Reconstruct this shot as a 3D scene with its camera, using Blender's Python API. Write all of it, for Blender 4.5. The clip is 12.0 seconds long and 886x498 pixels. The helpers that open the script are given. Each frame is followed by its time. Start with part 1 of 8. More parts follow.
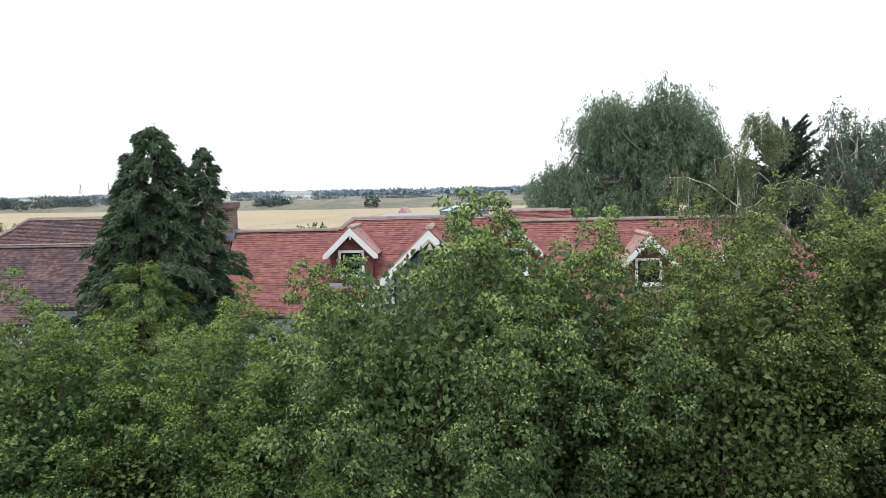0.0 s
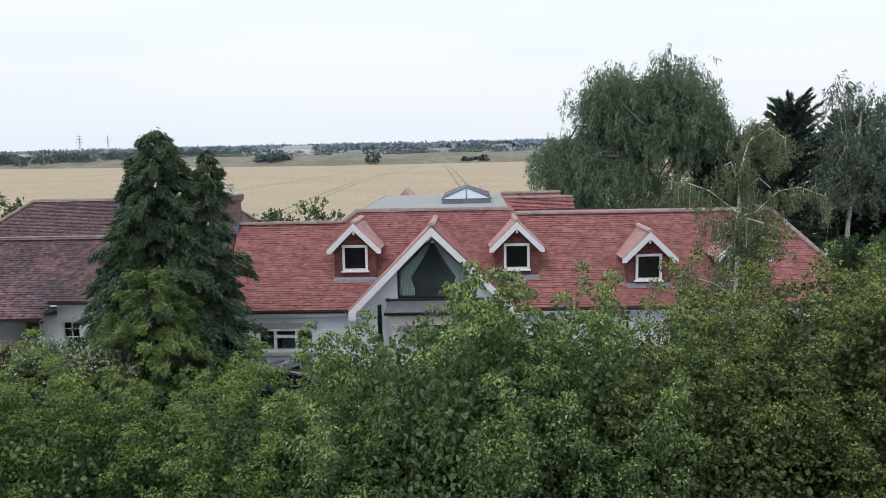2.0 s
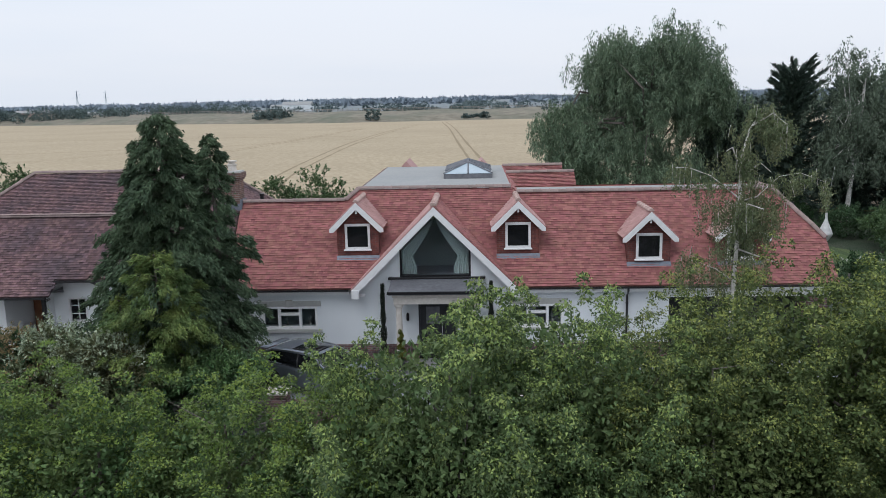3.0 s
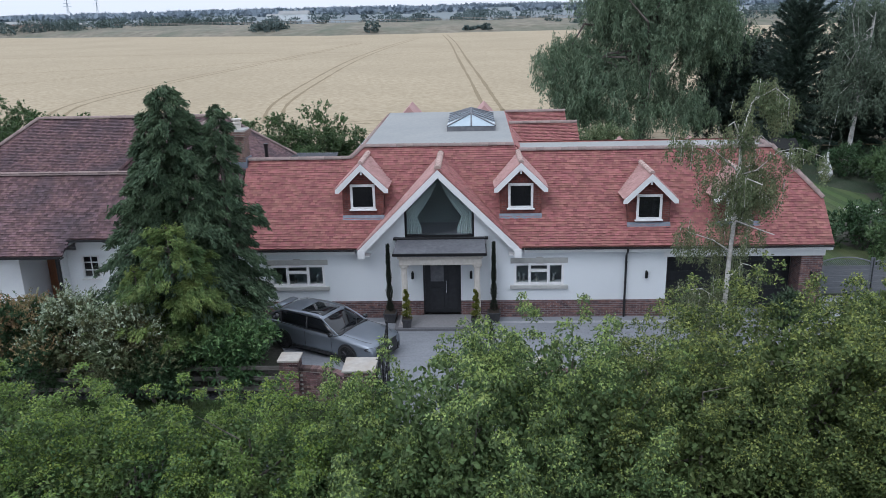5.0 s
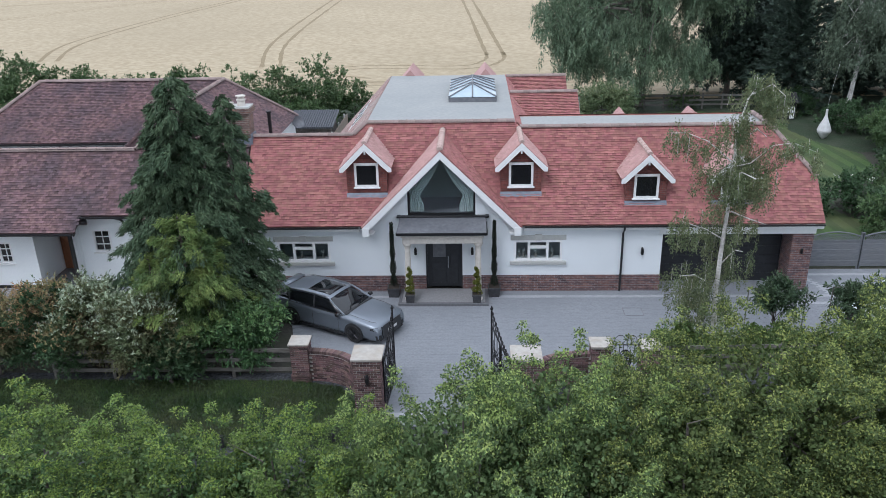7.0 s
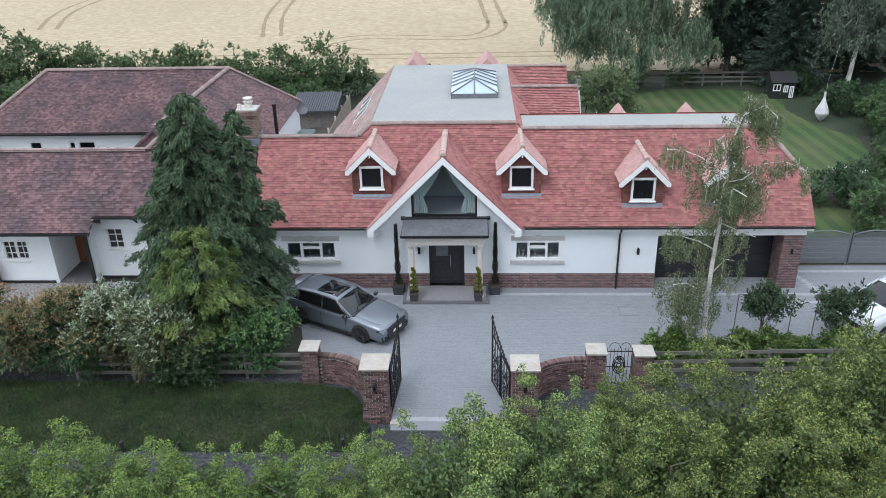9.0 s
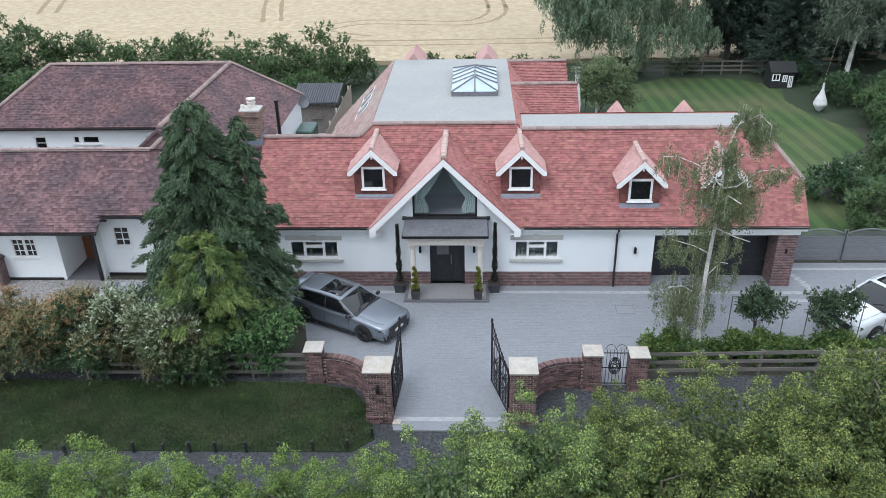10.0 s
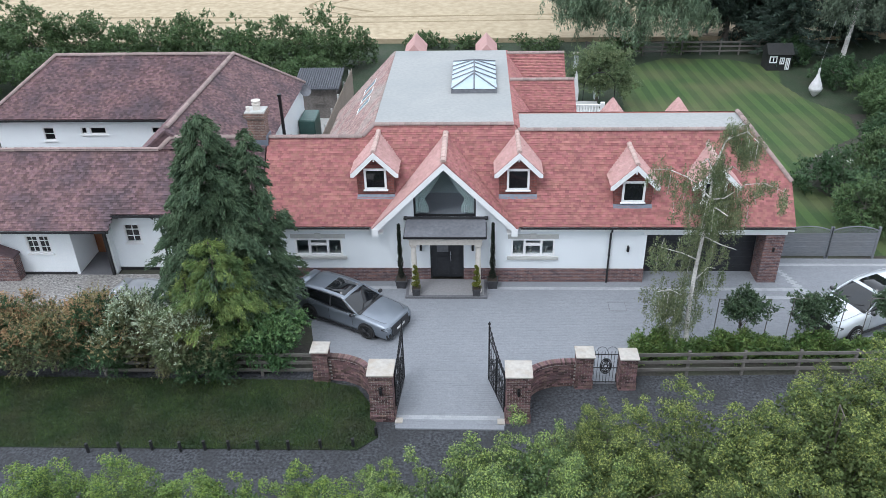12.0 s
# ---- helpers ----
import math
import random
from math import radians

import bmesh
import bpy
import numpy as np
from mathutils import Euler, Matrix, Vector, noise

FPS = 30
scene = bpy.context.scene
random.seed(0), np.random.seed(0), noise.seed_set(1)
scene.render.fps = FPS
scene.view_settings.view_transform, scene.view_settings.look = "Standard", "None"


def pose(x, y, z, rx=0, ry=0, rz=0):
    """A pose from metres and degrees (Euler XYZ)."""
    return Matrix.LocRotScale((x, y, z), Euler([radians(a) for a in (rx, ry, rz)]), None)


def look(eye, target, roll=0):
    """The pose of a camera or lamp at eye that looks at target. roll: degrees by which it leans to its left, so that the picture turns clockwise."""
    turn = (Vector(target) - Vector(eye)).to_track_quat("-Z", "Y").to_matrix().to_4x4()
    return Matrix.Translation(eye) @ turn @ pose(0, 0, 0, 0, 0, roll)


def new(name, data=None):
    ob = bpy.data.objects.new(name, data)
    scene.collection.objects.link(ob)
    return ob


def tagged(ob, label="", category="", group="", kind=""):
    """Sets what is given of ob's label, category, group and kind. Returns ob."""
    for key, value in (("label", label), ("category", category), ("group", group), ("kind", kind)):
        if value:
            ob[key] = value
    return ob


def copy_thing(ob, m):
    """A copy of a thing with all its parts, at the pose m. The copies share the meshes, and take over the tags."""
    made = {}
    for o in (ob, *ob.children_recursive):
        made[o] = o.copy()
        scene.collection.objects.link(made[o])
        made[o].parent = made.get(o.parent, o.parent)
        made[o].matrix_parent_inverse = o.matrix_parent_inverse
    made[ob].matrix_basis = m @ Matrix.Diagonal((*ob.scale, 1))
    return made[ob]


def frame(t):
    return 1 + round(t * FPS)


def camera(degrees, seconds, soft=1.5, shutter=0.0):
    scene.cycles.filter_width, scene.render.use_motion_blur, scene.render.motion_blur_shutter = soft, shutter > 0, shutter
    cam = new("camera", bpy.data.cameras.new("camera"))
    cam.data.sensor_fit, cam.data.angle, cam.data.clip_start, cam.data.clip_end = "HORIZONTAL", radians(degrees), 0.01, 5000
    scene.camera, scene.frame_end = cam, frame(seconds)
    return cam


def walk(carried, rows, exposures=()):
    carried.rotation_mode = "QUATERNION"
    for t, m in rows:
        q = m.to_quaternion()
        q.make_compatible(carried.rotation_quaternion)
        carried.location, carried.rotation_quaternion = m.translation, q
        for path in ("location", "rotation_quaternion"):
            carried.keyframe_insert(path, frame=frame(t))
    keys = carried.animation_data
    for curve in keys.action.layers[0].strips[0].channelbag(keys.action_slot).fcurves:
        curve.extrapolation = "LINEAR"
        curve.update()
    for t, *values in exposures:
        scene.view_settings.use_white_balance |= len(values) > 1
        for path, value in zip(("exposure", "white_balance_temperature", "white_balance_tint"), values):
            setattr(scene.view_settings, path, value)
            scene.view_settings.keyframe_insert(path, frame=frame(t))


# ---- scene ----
cam = camera(59.0, 12.0, soft=0.4)
PATH = [
    (0, (1.498, -27.742, 7.165), (1.425, -25.748, 7.024), -1.2),
    (0.5, (1.501, -27.777, 7.532), (1.427, -25.785, 7.369), -1.2),
    (1, (1.499, -27.814, 7.91), (1.423, -25.824, 7.723), -1.2),
    (1.5, (1.492, -27.851, 8.301), (1.416, -25.864, 8.091), -1.2),
    (2, (1.483, -27.89, 8.704), (1.405, -25.908, 8.445), -1.2),
    (2.5, (1.47, -27.93, 9.121), (1.39, -25.956, 8.81), -1.2),
    (3, (1.454, -27.97, 9.552), (1.373, -26.006, 9.183), -1.2),
    (5, (1.377, -28.142, 11.411), (1.292, -26.232, 10.826), -1.3),
    (5.5, (1.356, -28.188, 11.908), (1.271, -26.294, 11.272), -1.3),
    (6, (1.336, -28.234, 12.417), (1.25, -26.359, 11.728), -1.3),
    (6.5, (1.316, -28.282, 12.936), (1.231, -26.421, 12.207), -1.3),
    (7, (1.298, -28.331, 13.464), (1.215, -26.482, 12.706), -1.3),
    (9, (1.251, -28.535, 15.631), (1.167, -26.736, 14.761), -1.3),
    (9.5, (1.247, -28.589, 16.177), (1.164, -26.804, 15.279), -1.3),
    (10, (1.249, -28.643, 16.719), (1.165, -26.871, 15.795), -1.3),
    (10.5, (1.255, -28.699, 17.255), (1.171, -26.94, 16.306), -1.3),
    (11, (1.267, -28.756, 17.782), (1.183, -27.01, 16.809), -1.3),
    (11.5, (1.284, -28.813, 18.296), (1.2, -27.081, 17.3), -1.3),
    (12, (1.308, -28.872, 18.795), (1.224, -27.153, 17.776), -1.3),
]
walk(cam, [(t, look(eye, target, roll)) for t, eye, target, roll in PATH],
     [(0.0, 0.17, 6280, 8), (1.5, -0.12, 6150, 9), (2.5, -0.34, 6060, 11), (3.4, -0.4, 5930, 11), (4.8, -0.26, 5720, 11), (6.0, -0.12, 5720, 11), (7.5, 0.07, 5790, 10), (9.0, 0.23, 5870, 9), (12.0, 0.34, 5860, 9)])

# ---- world and light ----
world = bpy.data.worlds.new("sky")
scene.world = world
world.use_nodes = True
wn, wl = world.node_tree.nodes, world.node_tree.links
wn.clear()
SUN_EL, SUN_AZ = radians(56), radians(-145)
sky = wn.new("ShaderNodeTexSky")
sky.sky_type = "NISHITA"
sky.sun_disc = False
sky.sun_elevation, sky.sun_rotation = SUN_EL, SUN_AZ
sky.dust_density = 4.0
sky_gain = wn.new("ShaderNodeMix")
sky_gain.data_type, sky_gain.blend_type = "RGBA", "MULTIPLY"
sky_gain.inputs["Factor"].default_value = 1.0
sky_gain.inputs["B"].default_value = (0.10, 0.10, 0.10, 1)
wl.new(sky.outputs[0], sky_gain.inputs["A"])
# a high layer of bright, nearly even cloud
co = wn.new("ShaderNodeTexCoord")
stretch = wn.new("ShaderNodeMapping")
stretch.inputs["Scale"].default_value = (1.0, 1.0, 7.0)
cloud = wn.new("ShaderNodeTexNoise")
cloud.inputs["Scale"].default_value = 1.6
cloud.inputs["Detail"].default_value = 4.0
cloud.inputs["Roughness"].default_value = 0.5
wl.new(co.outputs["Generated"], stretch.inputs["Vector"])
wl.new(stretch.outputs[0], cloud.inputs["Vector"])
ramp = wn.new("ShaderNodeValToRGB")
ramp.color_ramp.elements[0].position, ramp.color_ramp.elements[1].position = 0.36, 0.62
ramp.color_ramp.elements[0].color = (0.91, 0.945, 0.98, 1)
ramp.color_ramp.elements[1].color = (0.985, 0.99, 0.995, 1)
wl.new(cloud.outputs[0], ramp.inputs[0])
veil = wn.new("ShaderNodeMix")
veil.data_type = "RGBA"
veil.inputs["Factor"].default_value = 0.88
wl.new(sky_gain.outputs["Result"], veil.inputs["A"])
wl.new(ramp.outputs[0], veil.inputs["B"])
# an overcast sky is brightest overhead
up = wn.new("ShaderNodeSeparateXYZ")
wl.new(co.outputs["Generated"], up.inputs[0])
rise = wn.new("ShaderNodeMapRange")
rise.inputs["From Min"].default_value, rise.inputs["From Max"].default_value = 0.0, 1.0
rise.inputs["To Min"].default_value, rise.inputs["To Max"].default_value = 1.22, 1.62
wl.new(up.outputs["Z"], rise.inputs[0])
dome = wn.new("ShaderNodeVectorMath")
dome.operation = "SCALE"
wl.new(veil.outputs["Result"], dome.inputs[0])
wl.new(rise.outputs[0], dome.inputs["Scale"])
bg = wn.new("ShaderNodeBackground")
bg.inputs["Strength"].default_value = 1.0
wl.new(dome.outputs[0], bg.inputs["Color"])
wout = wn.new("ShaderNodeOutputWorld")
wl.new(bg.outputs[0], wout.inputs["Surface"])

sun_data = bpy.data.lights.new("sun", "SUN")
sun_data.energy, sun_data.angle, sun_data.color = 1.1, radians(25), (1.0, 0.98, 0.955)
sun = new("sun", sun_data)
sun_from = Vector((math.sin(SUN_AZ) * math.cos(SUN_EL), math.cos(SUN_AZ) * math.cos(SUN_EL), math.sin(SUN_EL)))
sun.matrix_world = look(sun_from * 60, (0, 0, 0))

# ---- materials ----
def material(name, dark, light, scale=3.0, rough=0.85, bump=0.0, bump_scale=40.0, stain=None, stain_scale=0.5, stain_amount=0.5,
             random_by="", spread=0.0, metal=0.0, thin=0.0, specular=0.5, stretch=(1, 1, 1), coat=0.0):
    """A surface of two colours in fine grain, with broad stains, relief, and a spread of tone from piece to piece."""
    m = bpy.data.materials.new(name)
    m.use_nodes = True
    n, l = m.node_tree.nodes, m.node_tree.links
    p = n["Principled BSDF"]
    tc = n.new("ShaderNodeTexCoord")
    mp = n.new("ShaderNodeMapping")
    mp.inputs["Scale"].default_value = stretch
    l.new(tc.outputs["Object"], mp.inputs["Vector"])
    fine = n.new("ShaderNodeTexNoise")
    fine.inputs["Scale"].default_value, fine.inputs["Detail"].default_value = scale, 6
    l.new(mp.outputs[0], fine.inputs["Vector"])
    rp = n.new("ShaderNodeValToRGB")
    rp.color_ramp.elements[0].position, rp.color_ramp.elements[1].position = 0.32, 0.68
    rp.color_ramp.elements[0].color, rp.color_ramp.elements[1].color = (*dark, 1), (*light, 1)
    l.new(fine.outputs[0], rp.inputs[0])
    colour = rp.outputs[0]
    if stain:
        big = n.new("ShaderNodeTexNoise")
        big.inputs["Scale"].default_value, big.inputs["Detail"].default_value = stain_scale, 5
        l.new(tc.outputs["Object"], big.inputs["Vector"])
        sr = n.new("ShaderNodeMapRange")
        sr.inputs["From Min"].default_value, sr.inputs["From Max"].default_value = 0.42, 0.7
        sr.inputs["To Max"].default_value = stain_amount
        l.new(big.outputs[0], sr.inputs[0])
        mx = n.new("ShaderNodeMix")
        mx.data_type = "RGBA"
        mx.inputs["B"].default_value = (*stain, 1)
        l.new(sr.outputs[0], mx.inputs["Factor"])
        l.new(colour, mx.inputs["A"])
        colour = mx.outputs["Result"]
    if random_by:
        if random_by == "island":
            rnd = n.new("ShaderNodeNewGeometry").outputs["Random Per Island"]
        else:
            rnd = n.new("ShaderNodeObjectInfo").outputs["Random"]
        hs = n.new("ShaderNodeHueSaturation")
        mr = n.new("ShaderNodeMapRange")
        mr.inputs["To Min"].default_value, mr.inputs["To Max"].default_value = 1 - spread, 1 + spread
        l.new(rnd, mr.inputs[0])
        l.new(mr.outputs[0], hs.inputs["Value"])
        wob = n.new("ShaderNodeMath")
        wob.operation = "MULTIPLY"
        wob.inputs[1].default_value = 7.31
        fr = n.new("ShaderNodeMath")
        fr.operation = "FRACT"
        l.new(rnd, wob.inputs[0])
        l.new(wob.outputs[0], fr.inputs[0])
        hr = n.new("ShaderNodeMapRange")
        hr.inputs["To Min"].default_value, hr.inputs["To Max"].default_value = 0.5 - 0.05 * spread, 0.5 + 0.05 * spread
        l.new(fr.outputs[0], hr.inputs[0])
        l.new(hr.outputs[0], hs.inputs["Hue"])
        l.new(colour, hs.inputs["Color"])
        colour = hs.outputs[0]
    l.new(colour, p.inputs["Base Color"])
    p.inputs["Roughness"].default_value = rough
    p.inputs["Metallic"].default_value = metal
    p.inputs["Specular IOR Level"].default_value = specular if not thin else 0.22
    p.inputs["Coat Weight"].default_value = coat
    if bump:
        bn = n.new("ShaderNodeTexNoise")
        bn.inputs["Scale"].default_value, bn.inputs["Detail"].default_value = bump_scale, 4
        l.new(mp.outputs[0], bn.inputs["Vector"])
        bp = n.new("ShaderNodeBump")
        bp.inputs["Strength"].default_value, bp.inputs["Distance"].default_value = bump, 0.02
        l.new(bn.outputs[0], bp.inputs["Height"])
        l.new(bp.outputs[0], p.inputs["Normal"])
    if thin:
        # leaves let part of the light through
        tr = n.new("ShaderNodeBsdfTranslucent")
        l.new(colour, tr.inputs["Color"])
        ms = n.new("ShaderNodeMixShader")
        ms.inputs[0].default_value = thin
        l.new(p.outputs[0], ms.inputs[1])
        l.new(tr.outputs[0], ms.inputs[2])
        l.new(ms.outputs[0], n["Material Output"].inputs["Surface"])
    return m


def brick_material(name, a, b, mortar, along="x"):
    """Brickwork in stretcher bond for walls too far off to lay brick by brick."""
    m = material(name, a, b, 9.0, 0.9, 0.3, 60)
    n, l = m.node_tree.nodes, m.node_tree.links
    p = n["Principled BSDF"]
    tc = n.new("ShaderNodeTexCoord")
    sep, com = n.new("ShaderNodeSeparateXYZ"), n.new("ShaderNodeCombineXYZ")
    l.new(tc.outputs["Object"], sep.inputs[0])
    add = n.new("ShaderNodeMath")
    add.operation = "ADD"
    l.new(sep.outputs["X"], add.inputs[0])
    l.new(sep.outputs["Y"], add.inputs[1])
    l.new(add.outputs[0], com.inputs["X"])
    l.new(sep.outputs["Z"], com.inputs["Y"])
    br = n.new("ShaderNodeTexBrick")
    br.inputs["Scale"].default_value = 1.0
    br.inputs["Brick Width"].default_value, br.inputs["Row Height"].default_value = 0.225, 0.075
    br.inputs["Mortar Size"].default_value, br.inputs["Mortar Smooth"].default_value = 0.008, 0.3
    br.inputs["Color1"].default_value, br.inputs["Color2"].default_value = (*a, 1), (*b, 1)
    br.inputs["Mortar"].default_value = (*mortar, 1)
    l.new(com.outputs[0], br.inputs["Vector"])
    mx = n.new("ShaderNodeMix")
    mx.data_type, mx.blend_type = "RGBA", "MULTIPLY"
    mx.inputs["Factor"].default_value = 0.6
    grime = n.new("ShaderNodeTexNoise")
    grime.inputs["Scale"].default_value, grime.inputs["Detail"].default_value = 5.0, 6
    gr = n.new("ShaderNodeValToRGB")
    gr.color_ramp.elements[0].position, gr.color_ramp.elements[0].color = 0.35, (0.45, 0.42, 0.42, 1)
    gr.color_ramp.elements[1].position, gr.color_ramp.elements[1].color = 0.65, (1.2, 1.15, 1.1, 1)
    l.new(tc.outputs["Object"], grime.inputs["Vector"])
    l.new(grime.outputs[0], gr.inputs[0])
    l.new(br.outputs["Color"], mx.inputs["A"])
    l.new(gr.outputs[0], mx.inputs["B"])
    l.new(mx.outputs["Result"], p.inputs["Base Color"])
    bp = n.new("ShaderNodeBump")
    bp.inputs["Strength"].default_value, bp.inputs["Distance"].default_value, bp.invert = 0.6, 0.008, True
    l.new(br.outputs["Fac"], bp.inputs["Height"])
    l.new(bp.outputs[0], p.inputs["Normal"])
    return m


def glass_material(name, tint=(0.9, 0.95, 0.95), rough=0.02):
    m = bpy.data.materials.new(name)
    m.use_nodes = True
    n, l = m.node_tree.nodes, m.node_tree.links
    n.remove(n["Principled BSDF"])
    clear, gloss = n.new("ShaderNodeBsdfTransparent"), n.new("ShaderNodeBsdfGlossy")
    clear.inputs["Color"].default_value = (*tint, 1)
    gloss.inputs["Roughness"].default_value = rough
    fres = n.new("ShaderNodeFresnel")
    fres.inputs["IOR"].default_value = 1.5
    ms = n.new("ShaderNodeMixShader")
    l.new(fres.outputs[0], ms.inputs[0])
    l.new(clear.outputs[0], ms.inputs[1])
    l.new(gloss.outputs[0], ms.inputs[2])
    l.new(ms.outputs[0], n["Material Output"].inputs["Surface"])
    return m


RENDER = material("white_render", (0.71, 0.745, 0.77), (0.785, 0.815, 0.835), 30, 0.9, 0.25, 180, (0.63, 0.66, 0.68), 0.5, 0.35)
LIMEWASH = material("white_limewash", (0.8, 0.835, 0.86), (0.86, 0.885, 0.9), 25, 0.9, 0.35, 90, (0.74, 0.77, 0.78), 0.8, 0.4)
WHITE = material("white_paint", (0.74, 0.75, 0.75), (0.8, 0.8, 0.8), 8, 0.45)
TILE = material("red_clay_tile", (0.28, 0.108, 0.1), (0.345, 0.145, 0.132), 4.0, 0.8, 0.15, 70, (0.235, 0.094, 0.09), 1.1, 0.6, "island", 0.22)
SIDE_TILE = material("lichened_clay_tile", (0.22, 0.135, 0.125), (0.36, 0.24, 0.22), 3.0, 0.9, 0.2, 70, (0.3, 0.28, 0.25), 0.8, 0.8, "island", 0.22)
# lit copy of the red tile, sky glare put into its colour
TILE_LIT = material("lit_red_clay_tile", (0.42, 0.245, 0.225), (0.48, 0.295, 0.275), 2.5, 0.75, 0.12, 70, (0.38, 0.21, 0.19), 0.9, 0.4, "island", 0.1)
RIDGE_PALE = material("pale_ridge_clay", (0.4, 0.29, 0.255), (0.5, 0.37, 0.33), 10, 0.9, 0.3, 60, None, 1, 0, "object", 0.1)
RIDGE = material("ridge_tile_clay", (0.235, 0.175, 0.16), (0.31, 0.235, 0.215), 10, 0.9, 0.3, 60, (0.22, 0.19, 0.18), 1.2, 0.5, "object", 0.15)
OLD_TILE = material("weathered_clay_tile", (0.12, 0.07, 0.074), (0.2, 0.118, 0.12), 7, 0.9, 0.2, 70, (0.075, 0.058, 0.068), 0.6, 0.9, "island", 0.36)
BRICK = brick_material("plinth_brick", (0.22, 0.117, 0.102), (0.0924, 0.0594, 0.0679), (0.264, 0.248, 0.257))
DORMER_BRICK = brick_material("dormer_brick", (0.2, 0.062, 0.052), (0.13, 0.045, 0.042), (0.15, 0.1, 0.09))
FELT = material("grey_flat_roof", (0.28, 0.285, 0.278), (0.32, 0.325, 0.318), 6, 0.85, 0.2, 30, (0.245, 0.26, 0.26), 0.4, 0.6)
LEAD = material("lead_grey", (0.13, 0.135, 0.15), (0.19, 0.195, 0.21), 7, 0.55, 0.15, 20, (0.1, 0.1, 0.115), 1.0, 0.5, metal=0.2)
FLASHING = material("flashing", (0.13, 0.15, 0.185), (0.18, 0.2, 0.24), 6, 0.5, metal=0.2)
STONE = material("sill_stone", (0.42, 0.42, 0.4), (0.5, 0.5, 0.48), 12, 0.85, 0.2, 80, (0.36, 0.36, 0.34), 1.2, 0.5)
CREAM_STONE = material("cream_stone", (0.52, 0.48, 0.43), (0.62, 0.58, 0.53), 10, 0.8, 0.2, 60)
CAP_STONE = material("cap_stone", (0.37, 0.344, 0.311), (0.458, 0.43, 0.39), 7, 0.85, 0.25, 60, (0.352, 0.292, 0.224), 2.0, 0.6)
BLACK = material("black_metal", (0.012, 0.012, 0.014), (0.022, 0.022, 0.024), 12, 0.4, metal=0.3)
BLACK_PLASTIC = material("black_plastic", (0.015, 0.015, 0.017), (0.025, 0.025, 0.027), 12, 0.35)
DOOR = material("anthracite_door", (0.018, 0.02, 0.024), (0.028, 0.03, 0.035), 6, 0.4)
CHROME = material("chrome", (0.7, 0.7, 0.72), (0.8, 0.8, 0.8), 5, 0.15, metal=1.0)
GLASS = glass_material("window_glass", (0.82, 0.86, 0.87))
DARK_GLASS = material("dark_glass", (0.008, 0.009, 0.011), (0.012, 0.013, 0.015), 2, 0.05, specular=0.7)
# pale blue base colour paints in the sky mirrored by the panes
SKY_GLASS = material("sky_painted_glass", (0.34, 0.42, 0.47), (0.42, 0.5, 0.55), 2, 0.06, specular=0.5)
ROOM_DARK = material("room_plaster", (0.5, 0.56, 0.55), (0.56, 0.62, 0.61), 3, 0.9)
CARPET = material("room_carpet", (0.56, 0.55, 0.6), (0.64, 0.63, 0.68), 30, 0.95)
CURTAIN = material("curtain_cloth", (0.84, 0.89, 0.87), (0.9, 0.93, 0.92), 8, 0.85, stretch=(10, 1, 1))
PAVER = material("paving_block", (0.2, 0.21, 0.23), (0.245, 0.255, 0.275), 14, 0.9, 0.1, 90, (0.2, 0.21, 0.23), 0.35, 0.6, "island", 0.035)
PAVER_PALE = material("pale_paving_block", (0.31, 0.32, 0.335), (0.36, 0.37, 0.385), 22, 0.9, 0.2, 90, (0.27, 0.28, 0.3), 0.6, 0.6, "island", 0.08)
JOINT = material("joint_sand", (0.21, 0.215, 0.23), (0.25, 0.255, 0.27), 60, 0.95)
PORCH_STONE = material("porch_stone", (0.22, 0.215, 0.22), (0.28, 0.275, 0.28), 16, 0.7, 0.1, 60)
PORCH_EDGE = material("porch_edge_stone", (0.11, 0.11, 0.12), (0.15, 0.15, 0.16), 16, 0.7)
# dark gravel, its colour lowered further for the roadside trees' shade
GRAVEL = material("shade_dark_gravel", (0.013, 0.0145, 0.017), (0.082, 0.085, 0.095), 11, 0.95, 0.9, 30, (0.03, 0.031, 0.033), 0.9, 0.8)
GRAVEL_PALE = material("pale_gravel", (0.12, 0.115, 0.115), (0.44, 0.42, 0.40), 11, 0.95, 0.9, 45, (0.2, 0.18, 0.16), 0.6, 0.5)
# earth kept dark so that gaps under the trees carry painted shade
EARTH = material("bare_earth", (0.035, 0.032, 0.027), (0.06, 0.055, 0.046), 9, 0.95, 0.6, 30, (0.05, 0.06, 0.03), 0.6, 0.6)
# grass colour darkened to carry the shade that lies on the verge
GRASS = material("rough_shaded_grass", (0.015, 0.03, 0.013), (0.034, 0.055, 0.024), 18, 0.9, 0.8, 60, (0.05, 0.052, 0.034), 0.7, 0.6)

# ---- shapes ----
def thing(name, label, category, at=(0, 0, 0), group="", kind=""):
    ob = new(name)
    ob.location = at
    ob.empty_display_size = 0.2
    return tagged(ob, label, category, group, kind)


def part(name, shape, mat, parent, label="", kind=""):
    """One mesh, drawn in world places, as a part of parent."""
    if isinstance(shape, bmesh.types.BMesh):
        bmesh.ops.recalc_face_normals(shape, faces=shape.faces)
        me = bpy.data.meshes.new(name)
        shape.to_mesh(me)
        shape.free()
    else:
        me = shape
    me.materials.append(mat)
    ob = new(name, me)
    if parent is not None:
        ob.parent = parent
        at = Vector(parent.location) if parent.type == "EMPTY" else Vector((0, 0, 0))
        ob.matrix_parent_inverse = Matrix.Translation(-at)
    if label or kind:
        tagged(ob, label, kind=kind)
    return ob


